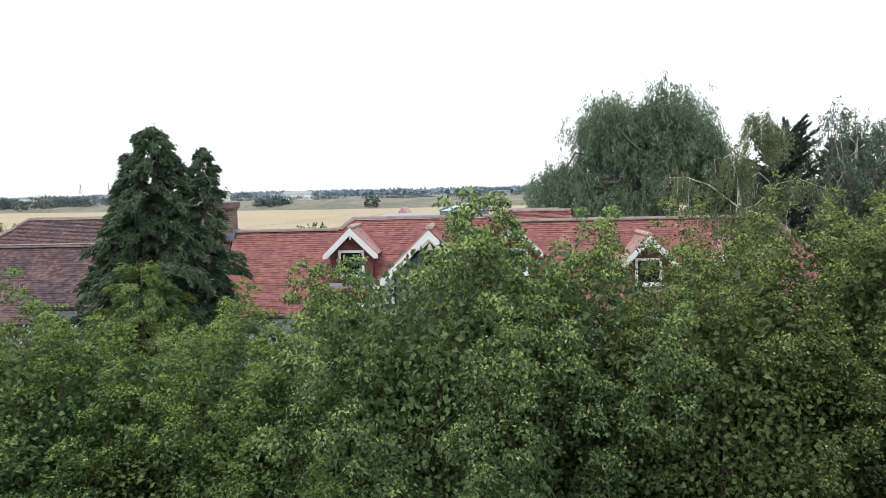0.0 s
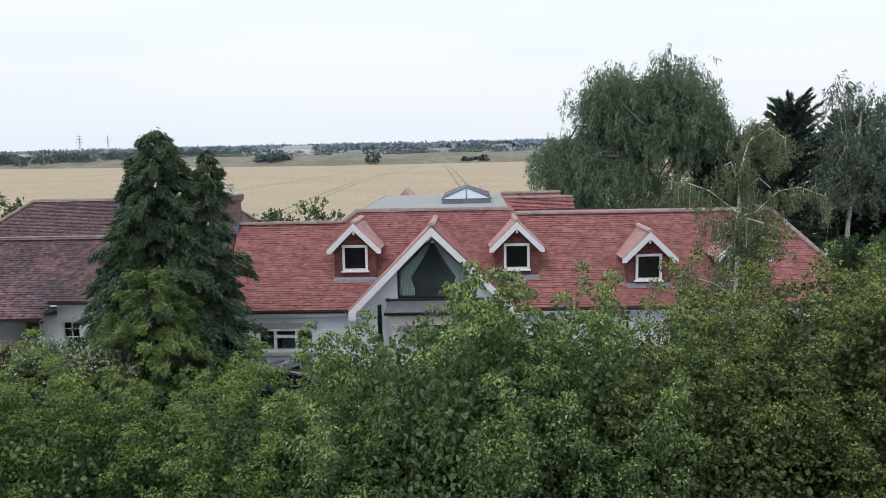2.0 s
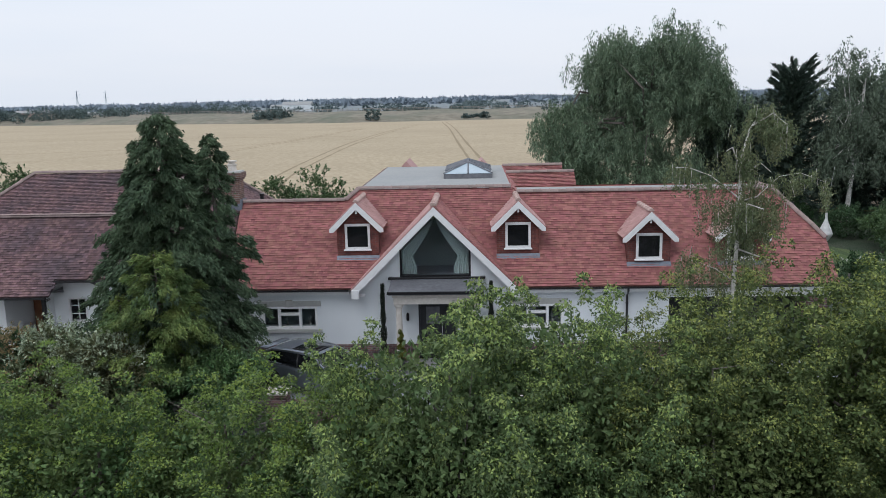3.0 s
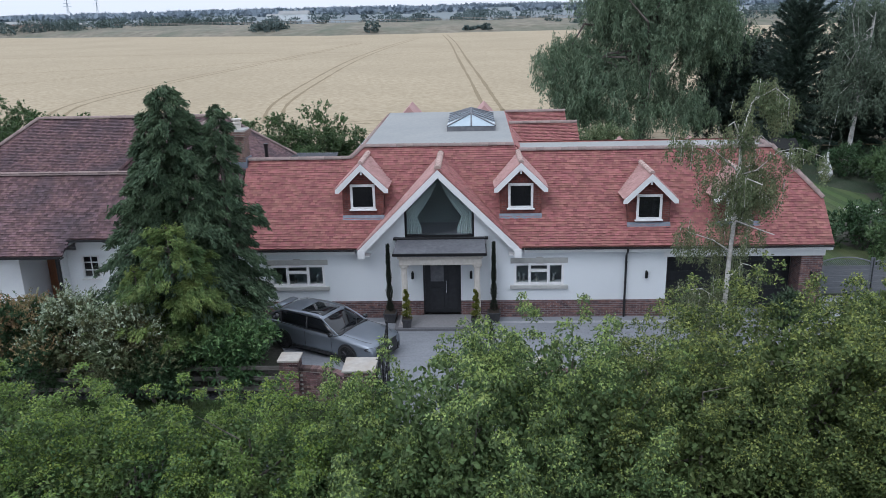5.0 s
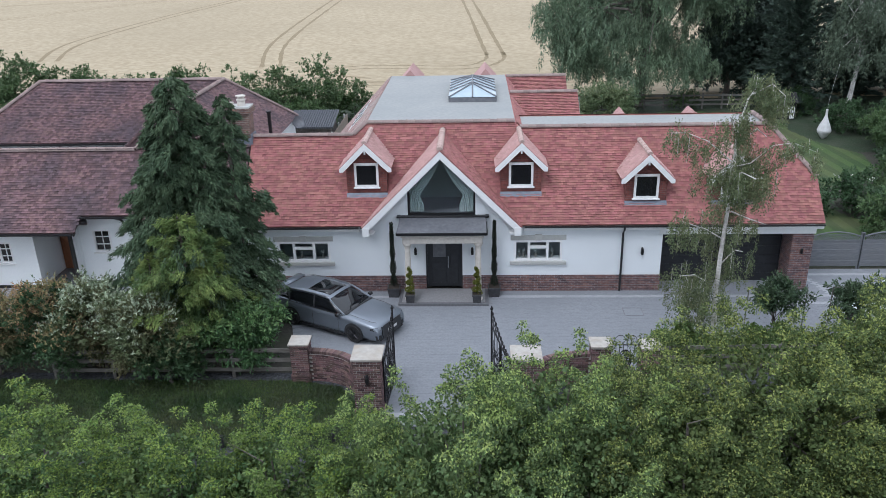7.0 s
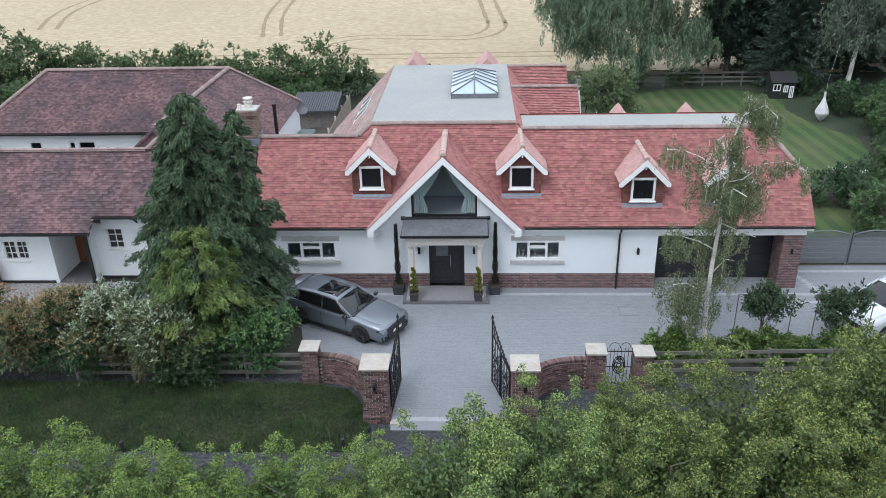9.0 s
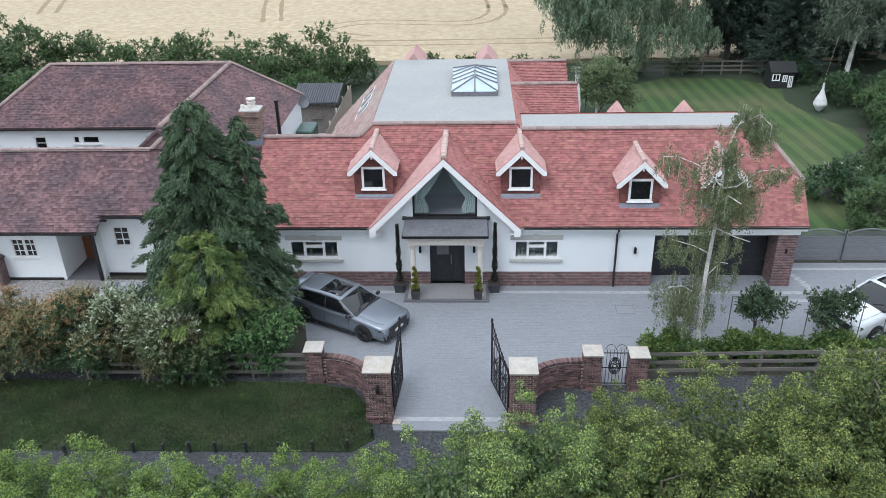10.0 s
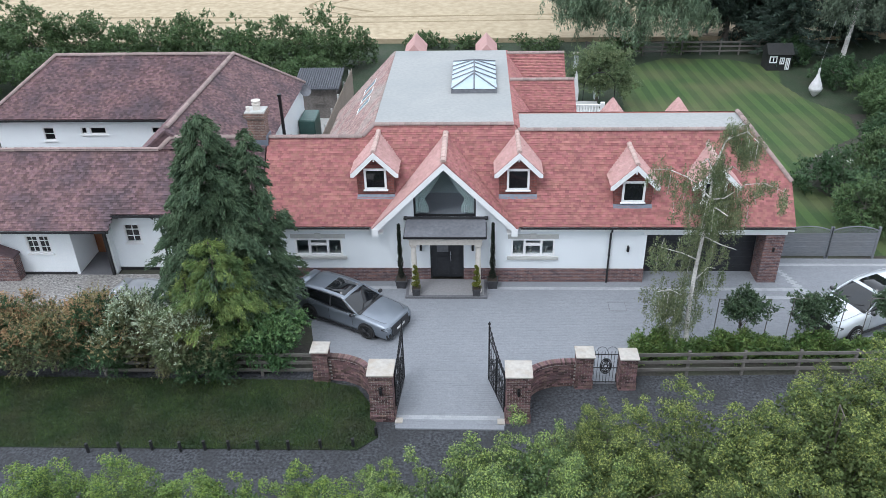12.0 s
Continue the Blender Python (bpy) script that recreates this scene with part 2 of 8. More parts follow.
def box(bm, x0, x1, y0, y1, z0, z1, bevel=0.0):
    made = bmesh.ops.create_cube(bm, size=1.0, matrix=Matrix.Translation(((x0 + x1) / 2, (y0 + y1) / 2, (z0 + z1) / 2))
                                 @ Matrix.Diagonal((x1 - x0, y1 - y0, z1 - z0, 1)))
    if bevel:
        edges = {e for v in made["verts"] for e in v.link_edges}
        bmesh.ops.bevel(bm, geom=list(edges), offset=bevel, segments=1, affect="EDGES")
    return bm


def boxes(*rows, bevel=0.0):
    bm = bmesh.new()
    for r in rows:
        box(bm, *r, bevel=bevel)
    return bm


def grid_plate(xs, zs, solid, y0, y1):
    """One connected upright plate made of the cells of a grid for which solid(i, j) holds."""
    bm = bmesh.new()
    made = {}

    def corner(i, j):
        if (i, j) not in made:
            made[i, j] = bm.verts.new((xs[i], y0, zs[j]))
        return made[i, j]

    faces = [bm.faces.new((corner(i, j), corner(i + 1, j), corner(i + 1, j + 1), corner(i, j + 1))) for i in range(len(xs) - 1) for j in range(len(zs) - 1) if solid(i, j)]
    out = bmesh.ops.extrude_face_region(bm, geom=faces, use_keep_orig=True)
    bmesh.ops.translate(bm, verts=[g for g in out["geom"] if isinstance(g, bmesh.types.BMVert)], vec=(0, y1 - y0, 0))
    return bm


def window_frame(x0, x1, z0, z1, y0, y1, edge, mullions=(), transoms=(), bar=0.08):
    """A frame with full-height mullions at given x, and transoms (z, from bay, to bay), in one piece."""
    xs = sorted({x0, x0 + edge, x1 - edge, x1, *[m - bar / 2 for m in mullions], *[m + bar / 2 for m in mullions]})
    zs = sorted({z0, z0 + edge, z1 - edge, z1, *[t[0] - bar / 2 for t in transoms], *[t[0] + bar / 2 for t in transoms]})

    def solid(i, j):
        x, z = (xs[i] + xs[i + 1]) / 2, (zs[j] + zs[j + 1]) / 2
        if x < x0 + edge or x > x1 - edge or z < z0 + edge or z > z1 - edge or any(abs(x - m) < bar / 2 for m in mullions):
            return True
        bay = sum(x > m for m in mullions)
        return any(abs(z - t) < bar / 2 and a <= bay <= b for t, a, b in transoms)

    return grid_plate(xs, zs, solid, y0, y1)


def slab(points, depth, bm=None):
    """A flat polygon given thickness along depth."""
    bm = bm or bmesh.new()
    d = Vector(depth)
    a = [bm.verts.new(Vector(p)) for p in points]
    b = [bm.verts.new(Vector(p) + d) for p in points]
    bm.faces.new(a)
    bm.faces.new(b[::-1])
    for i in range(len(a)):
        j = (i + 1) % len(a)
        bm.faces.new((a[j], a[i], b[i], b[j]))
    return bm


def tube(bm, points, radii, seg=6):
    """A round tube along points, with a radius for each."""
    pts = [Vector(p) for p in points]
    if not hasattr(radii, "__len__"):
        radii = [radii] * len(pts)
    rings = []
    for i, p in enumerate(pts):
        ahead = (pts[min(i + 1, len(pts) - 1)] - pts[max(i - 1, 0)]).normalized()
        side = ahead.cross(Vector((0, 0, 1)) if abs(ahead.z) < 0.9 else Vector((1, 0, 0))).normalized()
        up = side.cross(ahead)
        rings.append([bm.verts.new(p + radii[i] * (math.cos(a) * side + math.sin(a) * up)) for a in [2 * math.pi * k / seg for k in range(seg)]])
    for r, s in zip(rings, rings[1:]):
        for k in range(seg):
            bm.faces.new((r[k], r[(k + 1) % seg], s[(k + 1) % seg], s[k]))
    bm.faces.new(rings[0][::-1])
    bm.faces.new(rings[-1])
    return bm


def lathe(bm, centre, profile, seg=16):
    """Profile of (radius, height) turned about an upright axis."""
    c = Vector(centre)
    rings = [[bm.verts.new(c + Vector((r * math.cos(2 * math.pi * k / seg), r * math.sin(2 * math.pi * k / seg), h))) for k in range(seg)] for r, h in profile]
    for r, s in zip(rings, rings[1:]):
        for k in range(seg):
            bm.faces.new((r[k], r[(k + 1) % seg], s[(k + 1) % seg], s[k]))
    bm.faces.new(rings[0][::-1])
    bm.faces.new(rings[-1])
    return bm


def mesh_of(name, verts, faces):
    """A mesh from arrays of places and of quads."""
    verts, faces = np.asarray(verts, np.float32), np.asarray(faces, np.int32)
    me = bpy.data.meshes.new(name)
    me.vertices.add(len(verts))
    me.vertices.foreach_set("co", verts.ravel())
    me.loops.add(faces.size)
    me.loops.foreach_set("vertex_index", faces.ravel())
    me.polygons.add(len(faces))
    me.polygons.foreach_set("loop_start", np.arange(0, faces.size, faces.shape[1], dtype=np.int32))
    me.update(calc_edges=True)
    me.shade_flat()
    return me


def inside(poly, u, v):
    hit = np.zeros(len(u), bool)
    n = len(poly)
    for i in range(n):
        (a, b), (c, d) = poly[i], poly[(i + 1) % n]
        cross = (b > v) != (d > v)
        with np.errstate(divide="ignore", invalid="ignore"):
            hit ^= cross & (u < (c - a) * (v - b) / (d - b + 1e-12) + a)
    return hit


def tiled_slope(points, gauge=0.105, wide=0.165, lift=0.043, seed=0, deck=0.07, ragged=0.5):
    """Plain tiles laid in courses over a sloping polygon, whose first edge runs along the eaves, on a solid deck."""
    rng = np.random.default_rng(seed)
    p = [Vector(q) for q in points]
    u = (p[1] - p[0]).normalized()
    nrm = (p[1] - p[0]).cross(p[2] - p[0]).normalized()
    if nrm.z < 0:
        nrm = -nrm
    v = nrm.cross(u)
    flat = [((q - p[0]).dot(u), (q - p[0]).dot(v)) for q in p]
    if max(f[1] for f in flat) <= 1e-3:
        v = -v
        flat = [((q - p[0]).dot(u), (q - p[0]).dot(v)) for q in p]
    us, vs = np.array(flat).T
    rows = np.arange(vs.min(), vs.max(), gauge)
    cu, cv = [], []
    for i, r in enumerate(rows):
        c = np.arange(us.min() + (i % 2) * wide / 2, us.max() + wide, wide)
        cu.append(c)
        cv.append(np.full(len(c), r))
    cu, cv = np.concatenate(cu), np.concatenate(cv)
    ends = {}
    for r in rows:
        m, hits = r + gauge * 0.5, []
        for (a, b), (c, d) in zip(flat, flat[1:] + flat[:1]):
            if (b > m) != (d > m):
                hits.append(a + (c - a) * (m - b) / (d - b))
        ends[float(r)] = (min(hits), max(hits)) if hits else (1e9, -1e9)
    lo, hi = np.array([ends[float(r)] for r in cv]).T
    keep = (inside(flat, cu, cv + gauge * 0.5) | (np.abs(cu - lo) < wide * 0.45) | (np.abs(cu - hi) < wide * 0.45)) & (lo < hi)
    cu, cv, lo, hi = cu[keep], cv[keep], lo[keep], hi[keep]
    n = len(cu)
    h = lift * (1 + 0.16 * rng.random(n) - 0.4 * (rng.random(n) < 0.1))
    tilt = rng.normal(0, 0.0016, n)
    du, long = wide / 2 - 0.0001, gauge * 1.3
    slip = rng.normal(0, 0.005, n) + 0.016 * (rng.random(n) < 0.05)
    base = np.array(p[0])
    U, V, N = np.array(u), np.array(v), np.array(nrm)
    corner = []
    for su, sv, top in ((-1, 0, 1), (1, 0, 1), (1, 1, 1), (-1, 1, 1), (-1, 0, 0), (1, 0, 0), (1, 1, 0), (-1, 1, 0)):
        a = np.clip(cu + su * du, lo, hi)
        b = cv + slip + sv * long + (0.04 if not top and not sv else 0)
        w = (h + su * tilt if not sv else 0.006 + 0 * h) if top else -0.004 + 0 * h
        corner.append(base + a[:, None] * U + b[:, None] * V + (w + 0.0 * a)[:, None] * N)
    verts = np.stack(corner, 1).reshape(-1, 3)
    quad = np.array([[0, 1, 2, 3], [4, 5, 1, 0], [5, 6, 2, 1], [7, 4, 0, 3]])
    faces = (np.arange(n)[:, None, None] * 8 + quad).reshape(-1, 4)
    me = mesh_of("roof_tiles", verts, faces)
    if deck:
        bm = bmesh.new()
        bm.from_mesh(me)
        slab([q - nrm * 0.003 for q in p], -nrm * deck, bm)
        bm.to_mesh(me)
        bm.free()
    return me


RIDGE_MESH = {}


def ridge_line(parent, a, b, mat, radius=0.11, length=0.33, name="ridge_tile", label=""):
    """Half-round ridge tiles end to end from a to b, each a piece of its own on one mesh."""
    a, b = Vector(a), Vector(b)
    n = max(1, round((b - a).length / length))
    key = (mat.name, radius)
    if key not in RIDGE_MESH:
        bm = bmesh.new()
        rings = []
        for k, x in enumerate((-0.5, 0.42, 0.42, 0.5)):
            r = radius * (1.0 if k < 2 else 1.13)
            rings.append([bm.verts.new((x * length, r * math.cos(t), r * math.sin(t) - 0.25 * radius)) for t in [math.pi * (j / 6) for j in range(7)]])
        for r, s in zip(rings, rings[1:]):
            for k in range(6):
                bm.faces.new((r[k], s[k], s[k + 1], r[k + 1]))
        for r in (rings[0], rings[-1]):
            bm.faces.new(r)
        bmesh.ops.recalc_face_normals(bm, faces=bm.faces)
        me = bpy.data.meshes.new(name)
        bm.to_mesh(me)
        bm.free()
        me.materials.append(mat)
        RIDGE_MESH[key] = me
    x = (b - a).normalized()
    y = Vector((0, 0, 1)).cross(x).normalized()
    z = x.cross(y)
    turn = Matrix((x, y, z)).transposed().to_4x4()
    at = Vector(parent.location)
    for i in range(n):
        ob = new(name, RIDGE_MESH[key])
        ob.parent = parent
        jit = random.uniform(-0.006, 0.006)
        ob.matrix_parent_inverse = Matrix.Translation(-at)
        ob.matrix_basis = Matrix.Translation(a + (b - a) * ((i + 0.5) / n) + Vector((0, 0, jit))) @ turn @ Matrix.Diagonal(((b - a).length / n / length, 1, 1, 1))


def leaf_quads(points, heads, length, width, rng, fold=0.25, vary=0.35, flat=0.0):
    """A folded four-cornered leaf at every point, pointing along heads."""
    n = len(points)
    d = heads / (np.linalg.norm(heads, axis=1, keepdims=True) + 1e-9)
    r = rng.normal(size=(n, 3)) * (1 - flat) + np.array([0, 0, 2.0 * flat])
    s = np.cross(d, r)
    s /= np.linalg.norm(s, axis=1, keepdims=True) + 1e-9
    w = np.cross(s, d)
    ln = length * (1 + vary * rng.uniform(-1, 1, n))[:, None]
    wd = width * (1 + vary * rng.uniform(-1, 1, n))[:, None]
    mid = points + d * ln * 0.45 + w * wd * fold
    verts = np.stack([points, mid + s * wd * 0.5, points + d * ln, mid - s * wd * 0.5], 1).reshape(-1, 3)
    faces = np.arange(4 * n).reshape(n, 4)
    return verts, faces


def small_leaves(leaves):
    """The same leaves as plain pointed ones, for plants that stay far off."""
    a = leaves[0].reshape(-1, 4, 3)
    side = (a[:, 1] - a[:, 3]) * 0.5
    v = np.stack([a[:, 0] + side, a[:, 0] - side, a[:, 2]], 1).reshape(-1, 3)
    return v, np.arange(len(v)).reshape(-1, 3)


def crown_mesh(rng, centres, radii, twigs, per_twig, leaf, width, outward, droop=0.0, twig_long=0.35, squash=0.8, flat=0.55):
    """Leaves in sprays about each clump centre; outward: the point that sprays head away from."""
    P, D = [], []
    for c, r in zip(centres, radii):
        k = max(3, int(twigs * (r / np.mean(radii)) ** 2))
        off = rng.normal(size=(k, 3))
        off /= np.linalg.norm(off, axis=1, keepdims=True)
        off[:, 2] *= squash
        start = c + off * (r * rng.uniform(0.35, 1.0, k))[:, None]
        away = off + 0.6 * (c - outward) / (np.linalg.norm(c - outward) + 1e-6) + rng.normal(0, 0.35, (k, 3))
        away[:, 2] -= droop
        away /= np.linalg.norm(away, axis=1, keepdims=True)
        t = rng.random((k, per_twig)) ** 0.8
        long = twig_long * rng.uniform(0.6, 1.3, (k, 1))
        pts = start[:, None, :] + away[:, None, :] * (t * long)[..., None] + rng.normal(0, leaf * 0.28, (k, per_twig, 3))
        pts[..., 2] -= droop * 0.25 * (t * long) ** 2 / max(twig_long, 0.05)
        head = away[:, None, :] * 0.8 + rng.normal(0, 0.75, (k, per_twig, 3))
        head[..., 2] -= droop * 0.6
        P.append(pts.reshape(-1, 3))
        D.append(head.reshape(-1, 3))
    return leaf_quads(np.concatenate(P), np.concatenate(D), leaf, width, rng, flat=flat)


def lumpy_points(rng, n, centre, radii, inner=0.55, low=-0.7):
    """Clump centres spread through the outer part of an uneven crown."""
    out = []
    ph = rng.uniform(0, 6.28, 6)
    while len(out) < n:
        v = rng.normal(size=3)
        v /= np.linalg.norm(v)
        if v[2] < low:
            continue
        a = math.atan2(v[1], v[0])
        lump = 1 + 0.16 * math.sin(2 * a + ph[0] + 2 * v[2]) + 0.12 * math.sin(5 * a + ph[1] + 4 * v[2]) + 0.08 * math.sin(7 * v[2] + ph[2])
        out.append(np.array(centre) + v * np.array(radii) * lump * rng.uniform(inner, 1.0))
    return np.array(out)


def trunk_mesh(rng, base, top, r0, limbs, bend=0.25):
    """A tapered, slightly crooked trunk with limbs out to the given points."""
    bm = bmesh.new()
    base, top = np.array(base, float), np.array(top, float)
    k = 7
    line = [base + (top - base) * (i / (k - 1)) + np.r_[rng.normal(0, bend * 0.25, 2), 0] * (0 < i) for i in range(k)]
    tube(bm, line, [r0 * (1.25 if i == 0 else 1 - 0.8 * i / (k - 1)) for i in range(k)], 8)
    for p in limbs:
        f = rng.uniform(0.35, 0.85)
        a = base + (top - base) * f
        mid = (a + p) / 2 + rng.normal(0, 0.12 * np.linalg.norm(p - a), 3) + np.r_[0, 0, 0.1 * np.linalg.norm(p - a)]
        tube(bm, [a, a * 0.45 + mid * 0.55, mid, p], [r0 * 0.4, r0 * 0.3, r0 * 0.2, r0 * 0.05], 5)
    return bm


def broadleaf(name, label, base, top, centre, radii, leafmat, barkmat, seed, clumps=60, clump_r=0.5, twigs=22, per_twig=9,
              leaf=0.08, width=0.045, droop=0.0, trunk=0.12, limbs=14, group="", category="tree", inner=0.55, low=-0.7, twig_long=0.35, oval=False):
    rng = np.random.default_rng(seed)
    t = thing(name, label, category, base, group)
    cs = lumpy_points(rng, clumps, centre, radii, inner, low)
    rs = clump_r * rng.uniform(0.65, 1.3, len(cs))
    part("trunk", trunk_mesh(rng, base, top, trunk, cs[rng.choice(len(cs), min(limbs, len(cs)), False)]), barkmat, t)
    v, f = crown_mesh(rng, cs, rs, twigs, per_twig, leaf, width, np.array(centre) - np.r_[0, 0, radii[2] * 0.6], droop, twig_long)
    part("crown", mesh_of("crown", *((v, f) if oval else small_leaves((v, f)))), leafmat, t, kind="stuff")
    return t


def spray_crown(rng, centres, radii, shoots, per, leaf, width, outward, long=0.5, lift=0.55, young_low=-9.0, young_range=1.0):
    """Leafy shoots standing out of each clump; gives the older leaves and, apart, the young ones at the tips."""
    P, D, T = [], [], []
    mean = np.mean(radii)
    for c, r in zip(centres, radii):
        k = max(4, int(shoots * (r / mean) ** 2))
        off = rng.normal(size=(k, 3))
        off /= np.linalg.norm(off, axis=1, keepdims=True)
        away = (c - outward) / (np.linalg.norm(c - outward) + 1e-6)
        start = c + off * (r * rng.uniform(0.15, 0.8, k))[:, None]
        go = off * 0.8 + 0.6 * away + rng.normal(0, 0.25, (k, 3))
        go[:, 2] += lift
        go /= np.linalg.norm(go, axis=1, keepdims=True)
        ln = long * rng.uniform(0.45, 1.25, (k, 1)) * (0.7 + 0.3 * r / mean)
        t = (np.arange(per) + rng.random((k, per))) / per
        pts = start[:, None, :] + go[:, None, :] * (t * ln)[..., None] + rng.normal(0, leaf * 0.22, (k, per, 3))
        pts[..., 2] -= 0.18 * (t * ln) ** 2
        head = go[:, None, :] * 0.55 + rng.normal(0, 0.6, (k, per, 3))
        head[..., 2] -= 0.12
        # young leaves increase with height, which also paints in light from above
        high = np.clip((start[:, 2:3] - young_low) / young_range, 0, 1)
        young = (t > 0.5) & (go[:, 2:3] > 0.35) & (rng.random((k, 1)) < 0.85 * high)
        P.append(pts.reshape(-1, 3))
        D.append(head.reshape(-1, 3))
        T.append(young.ravel())
    P, D, T = np.concatenate(P), np.concatenate(D), np.concatenate(T)
    return leaf_quads(P[~T], D[~T], leaf, width, rng, flat=0.45), leaf_quads(P[T], D[T], leaf * 0.95, width, rng, flat=0.45)


def hanging_leaves(rng, starts, falls, per_metre, leaf, width, sway=0.18, loose=0.07):
    """Leaves along strands that hang from the given points by the given lengths."""
    P, D = [], []
    for p, fall in zip(starts, falls):
        n = int(per_metre * fall) + 8
        u = rng.random(n)
        w = rng.normal(0, sway, 2)
        P.append(p + np.stack([w[0] * u, w[1] * u, -fall * u], 1) + rng.normal(0, loose, (n, 3)) * [1, 1, 0.6])
        D.append(np.tile([w[0], w[1], -1.0], (n, 1)) + rng.normal(0, 0.5, (n, 3)))
    return leaf_quads(np.concatenate(P), np.concatenate(D), leaf, width, rng, flat=0.2)


def leafy_bush(name, label, x, y, height, rx, ry, leafmat, youngmat, seed, leaf=0.09, width=0.045, clumps=40, shoots=30, base=0.0, group="", clump_r=0.34, oval=False):
    """A bush of leafy shoots with paler young leaves towards its top."""
    rng = np.random.default_rng(seed)
    t = thing(name, label, "shrub", (x, y, 0), group)
    cs = lumpy_points(rng, clumps, (x, y, base + (height - base) * 0.5), (rx, ry, (height - base) * 0.47), 0.45, -0.95)
    cs[:, 2] = np.maximum(cs[:, 2], base + 0.15)
    rs = clump_r * rng.uniform(0.5, 1.4, len(cs))
    part("trunk", trunk_mesh(rng, (x, y, 0), (x, y, height * 0.6), 0.06, cs[rng.choice(len(cs), min(14, len(cs)), False)]), BARK, t)
    old, tips = spray_crown(rng, cs, rs, shoots, 13, leaf, width, np.array([x, y, height * 0.3]), 0.4, 0.3, height * 0.35, height * 0.4)
    part("crown", mesh_of("crown", *(old if oval else small_leaves(old))), leafmat, t, kind="stuff")
    part("fresh_growth", mesh_of("fresh_growth", *(tips if oval else small_leaves(tips))), youngmat, t, "paler young leaves, kept to the top as painted light", "stuff")
    return t

# ---- ground and distance ----
def sheet(name, pts, z, mat, label, category, thick=0.02):
    ob = part(name, slab([(x, y, z) for x, y in pts], (0, 0, -thick)), mat, None)
    return tagged(ob, label, category, kind="structure")


def land_height(x, y):
    """The far land rises a little, in low swells."""
    f = np.clip((y - 420) / 2600, 0, 1) ** 1.15
    s = np.sin(x * 0.0011 + 0.6) * 0.3 + np.sin(x * 0.0027 + y * 0.0012) * 0.2 + np.sin(x * 0.0068 + 1.7) * 0.06
    return -0.02 + f * 17 * (1 + 0.5 * s)


# far land greyed and blued to paint in the haze
FAR_LAND = material("haze_tinted_farmland", (0.15, 0.18, 0.195), (0.18, 0.21, 0.22), 0.012, 0.95, 0, 1, (0.21, 0.225, 0.22), 0.004, 0.6)
def build_ground():
    xs = np.concatenate([-np.geomspace(4500, 60, 22), np.linspace(-40, 40, 9), np.geomspace(60, 4500, 22)])
    ys = np.concatenate([[-400, -100, -40], np.linspace(-20, 60, 9), np.geomspace(90, 4400, 46)])
    gx, gy = np.meshgrid(xs, ys)
    v = np.stack([gx, gy, land_height(gx, gy)], -1).reshape(-1, 3)
    w = len(xs)
    i = (np.arange(len(ys) - 1)[:, None] * w + np.arange(w - 1)).ravel()
    me = mesh_of("ground", v, np.stack([i, i + 1, i + 1 + w, i + w], 1))
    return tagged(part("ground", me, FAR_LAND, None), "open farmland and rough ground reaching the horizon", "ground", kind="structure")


build_ground()


def field_material():
    m = material("ripe_wheat", (0.31, 0.248, 0.155), (0.44, 0.362, 0.245), 1.6, 0.95, 0.5, 14, (0.29, 0.235, 0.15), 0.03, 0.45)
    return m


WHEAT = field_material()
TRACK = material("wheel_track", (0.2, 0.155, 0.085), (0.27, 0.21, 0.125), 3, 0.95, 0.5, 14)
sheet("field", [(-420, 37), (190, 37), (230, 120), (190, 392), (20, 372), (-70, 362), (-280, 455), (-520, 470)], 0.4, WHEAT, "ripe golden wheat field with wheel tracks", "field", 0.5)


def wheel_track(points, width=0.55, apart=1.9):
    """Two parallel lines pressed into the crop."""
    bm = bmesh.new()
    pts = [Vector((x, y, 0.405)) for x, y in points]
    fine = []
    for i in range(len(pts) - 1):
        p0, p1, p2, p3 = pts[max(i - 1, 0)], pts[i], pts[i + 1], pts[min(i + 2, len(pts) - 1)]
        for k in range(10):
            t = k / 10
            fine.append(0.5 * ((2 * p1) + (p2 - p0) * t + (2 * p0 - 5 * p1 + 4 * p2 - p3) * t * t + (3 * p1 - p0 - 3 * p2 + p3) * t ** 3))
    fine.append(pts[-1])
    for side in (-apart / 2, apart / 2):
        row = []
        for i, p in enumerate(fine):
            d = (fine[min(i + 1, len(fine) - 1)] - fine[max(i - 1, 0)]).normalized()
            n = Vector((-d.y, d.x, 0))
            w = width * random.uniform(0.55, 1.15)
            row.append((bm.verts.new(p + n * (side - w / 2)), bm.verts.new(p + n * (side + w / 2))))
        for a, b in zip(row, row[1:]):
            bm.faces.new((a[0], a[1], b[1], b[0]))
    return tagged(part("wheel_track", bm, TRACK, None), "pair of tractor wheel lines pressed through wheat", "track", "wheel tracks in the field", "structure")


wheel_track([(3.6, 60), (2.6, 80), (1.6, 101), (-1.5, 160), (-6, 250), (-12, 340)])
wheel_track([(-20, 54), (-23.4, 73), (-25.5, 110), (-27, 160), (-26, 224), (-22, 300)])
wheel_track([(-47, 60), (-51.4, 77), (-51, 110), (-48.7, 139), (-44, 200), (-40, 260)])
wheel_track([(-90, 80), (-80, 110), (-60, 150), (-20, 185), (40, 200), (100, 205)], 0.4)
wheel_track([(-60, 45), (-30, 44), (-8, 43.5), (20, 44), (60, 44)], 0.5)
wheel_track([(-9, 45.5), (-14, 49), (-10, 53), (0, 52), (3.2, 56), (3.6, 62)], 0.5)
wheel_track([(-210, 180), (-150, 200), (-90, 205), (-30, 198)], 0.6)
wheel_track([(-180, 120), (-120, 128), (-70, 150)], 0.6)

